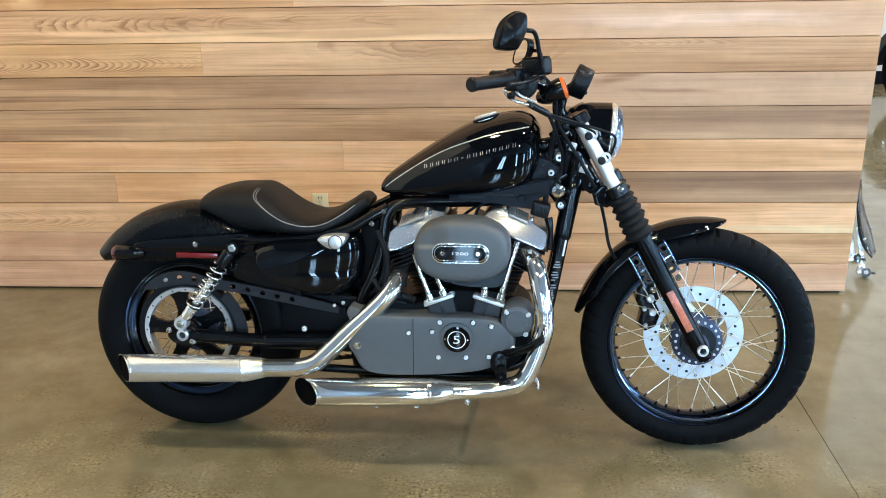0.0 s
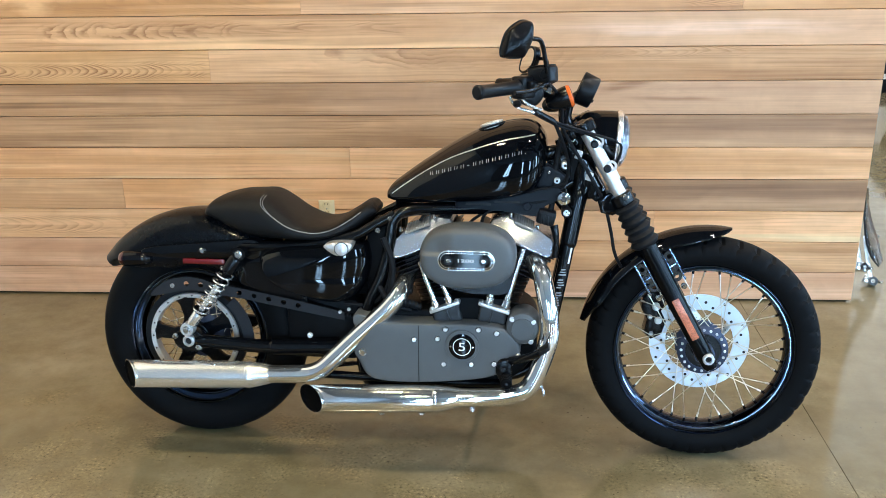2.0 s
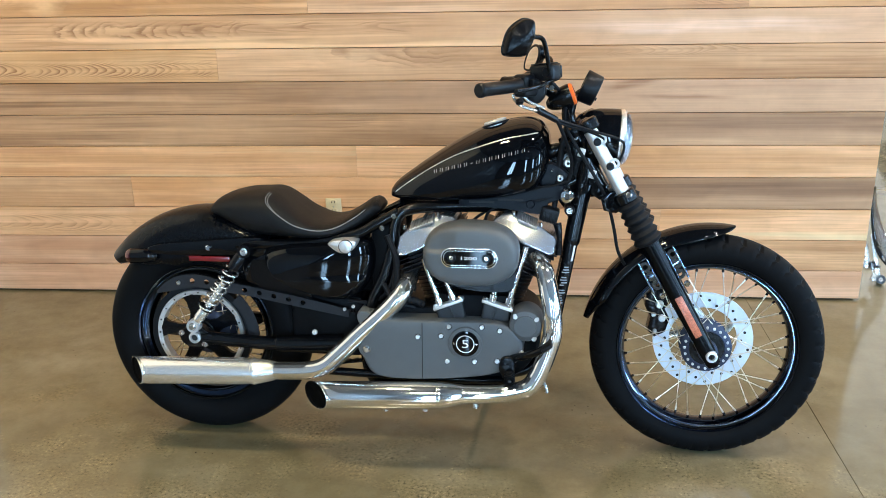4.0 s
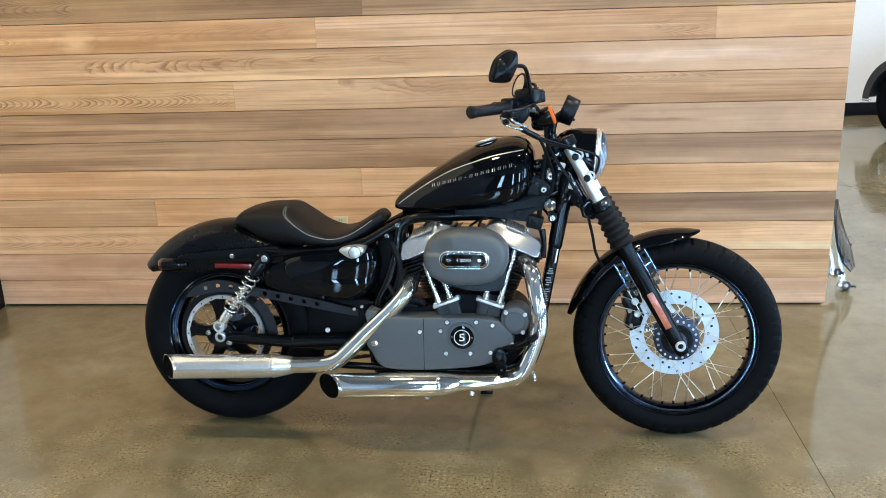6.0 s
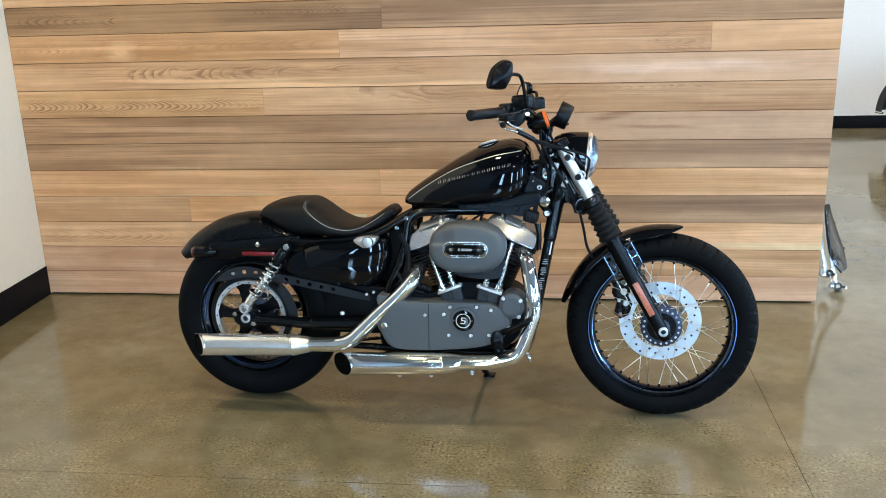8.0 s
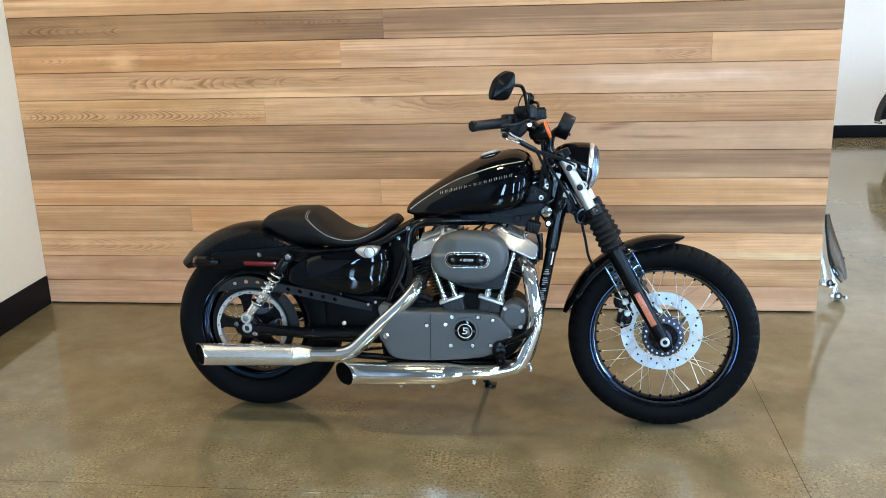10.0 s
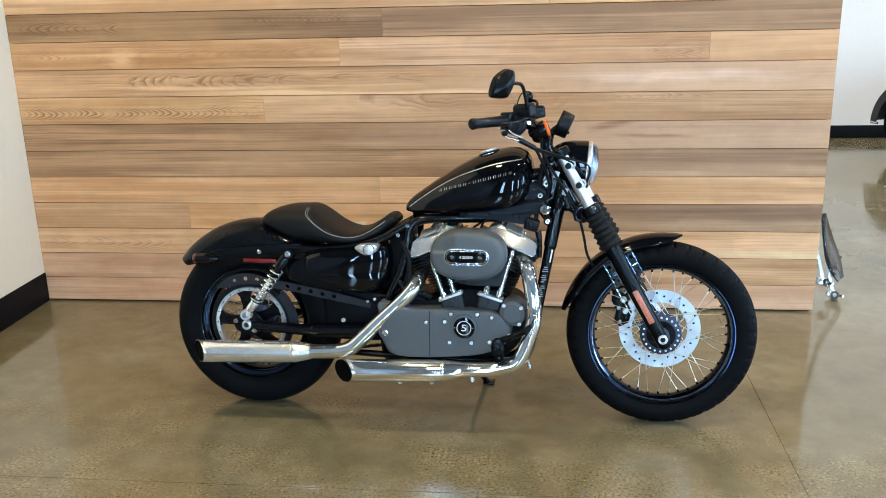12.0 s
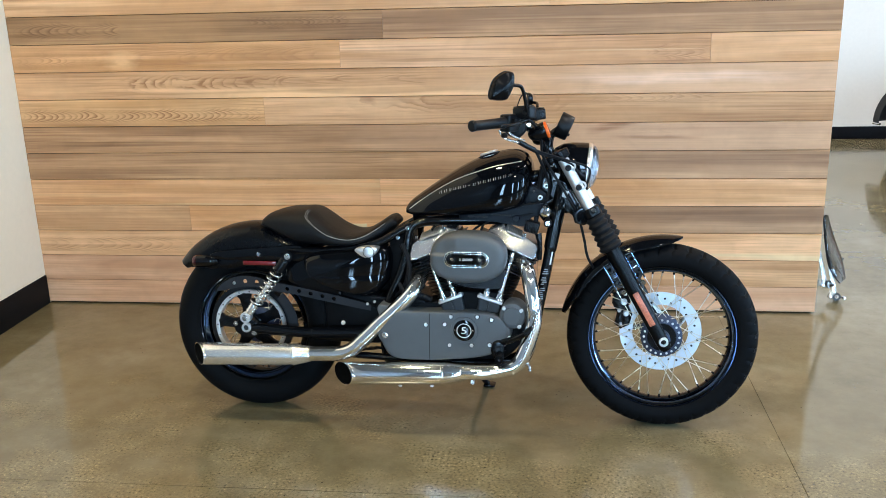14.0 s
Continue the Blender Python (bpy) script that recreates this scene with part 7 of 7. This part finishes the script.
part("wheel_disc", lathe(bm_new(), [(0.03, -0.020), (0.152, -0.020), (0.152, -0.026), (0.03, -0.026)], fc, 48, closed_profile=True), SATIN_BLACK, fhub, "black wheel centre")
for k in range(9):
    a = 2 * math.pi * k / 9
    for s in (-0.09, 0.09):
        bm = tube(bm_new(), [(0.035 * math.cos(a), 0.002, 0.295 + 0.035 * math.sin(a)), (0.09 * math.cos(a + s / 2), -0.004, 0.295 + 0.09 * math.sin(a + s / 2)), (0.153 * math.cos(a + s), -0.010, 0.295 + 0.153 * math.sin(a + s))], 0.006, 8, 3)
        part("spoke", bm, BRUSHED, fhub)


def fender_piece(a0, a1, grow=0.0):
    """A stretch of the fender from angle a0 to a1, in degrees."""
    rings = []
    for i in range(25):
        a = radians(a0 + (a1 - a0) * i / 24)
        prof = [(0.392 + grow - 0.055 * abs(-1 + j / 5) ** 4, (-1 + j / 5) * 0.11) for j in range(11)]
        ring = [Vector((r * math.cos(a), y, 0.27 + r * math.sin(a))) for r, y in prof]
        inner = [Vector((r * math.cos(a) * 0.985, y * 0.97, 0.27 + r * math.sin(a) * 0.985)) for r, y in prof[::-1]]
        rings.append(ring + inner)
    bm = bm_new()
    skin(bm, rings)
    return bm


def arc_ring(r0, r1, y0, y1, a0, a1):
    a = [radians(a0 + (a1 - a0) * k / 20) for k in range(21)]
    return plate(bm_new(), [(r1 * math.cos(q), 0.27 + r1 * math.sin(q)) for q in a] + [(r0 * math.cos(q), 0.27 + r0 * math.sin(q)) for q in a[::-1]], y0, y1)


part("fender", fender_piece(177, 112), DARK_GREY_PAINT, far, "dark grey tail of the fender", angle=60)
part("fender_crown", fender_piece(112, 30, 0.002), DARK_RED, far, "dark red crown of the fender", angle=60)
part("fender_side", arc_ring(0.318, 0.386, -0.114, -0.110, 177, 112), DARK_GREY_PAINT, far, "dark grey fender skirt")
part("fender_side", arc_ring(0.318, 0.350, -0.114, -0.110, 112, 30), DARK_GREY_PAINT, far, "dark grey fender skirt")
part("crown_side", arc_ring(0.350, 0.392, -0.116, -0.110, 112, 30), DARK_RED, far, "dark red crown of the fender")
part("inner_fender", arc_ring(0.05, 0.38, 0.088, 0.095, 177, 30), SATIN_BLACK, far, "black inner fender")
part("bumper", rod(bm_new(), (-0.385, -0.11, 0.279), (-0.30, -0.11, 0.279), 0.010, 12, 0.003), CHROME, far, "short chrome bumper bar")
# the frame stands aslant to the turned front wheel
SWUNG = pose(0.12, 0.10, 0, 0, 0, 78)
bm = pillow(bm_new(), loop2d([(0.16, 0.70), (0.35, 0.84), (0.9, 0.88), (1.4, 0.80), (1.5, 0.5), (1.2, 0.25), (0.6, 0.26), (0.46, 0.45), (0.30, 0.62)], 4), 0.16, -0.16, 0.02, 0.05)
bmesh.ops.transform(bm, matrix=SWUNG, verts=bm.verts)
part("body", bm, DARK_RED, far, "dark red bodywork")
part("rear_tyre", lathe(bm_new(), TYRE, SWUNG @ Matrix.Translation((1.62, 0, 0.295)) @ AXLE, 48, closed_profile=True), RUBBER, far, "black tyre")
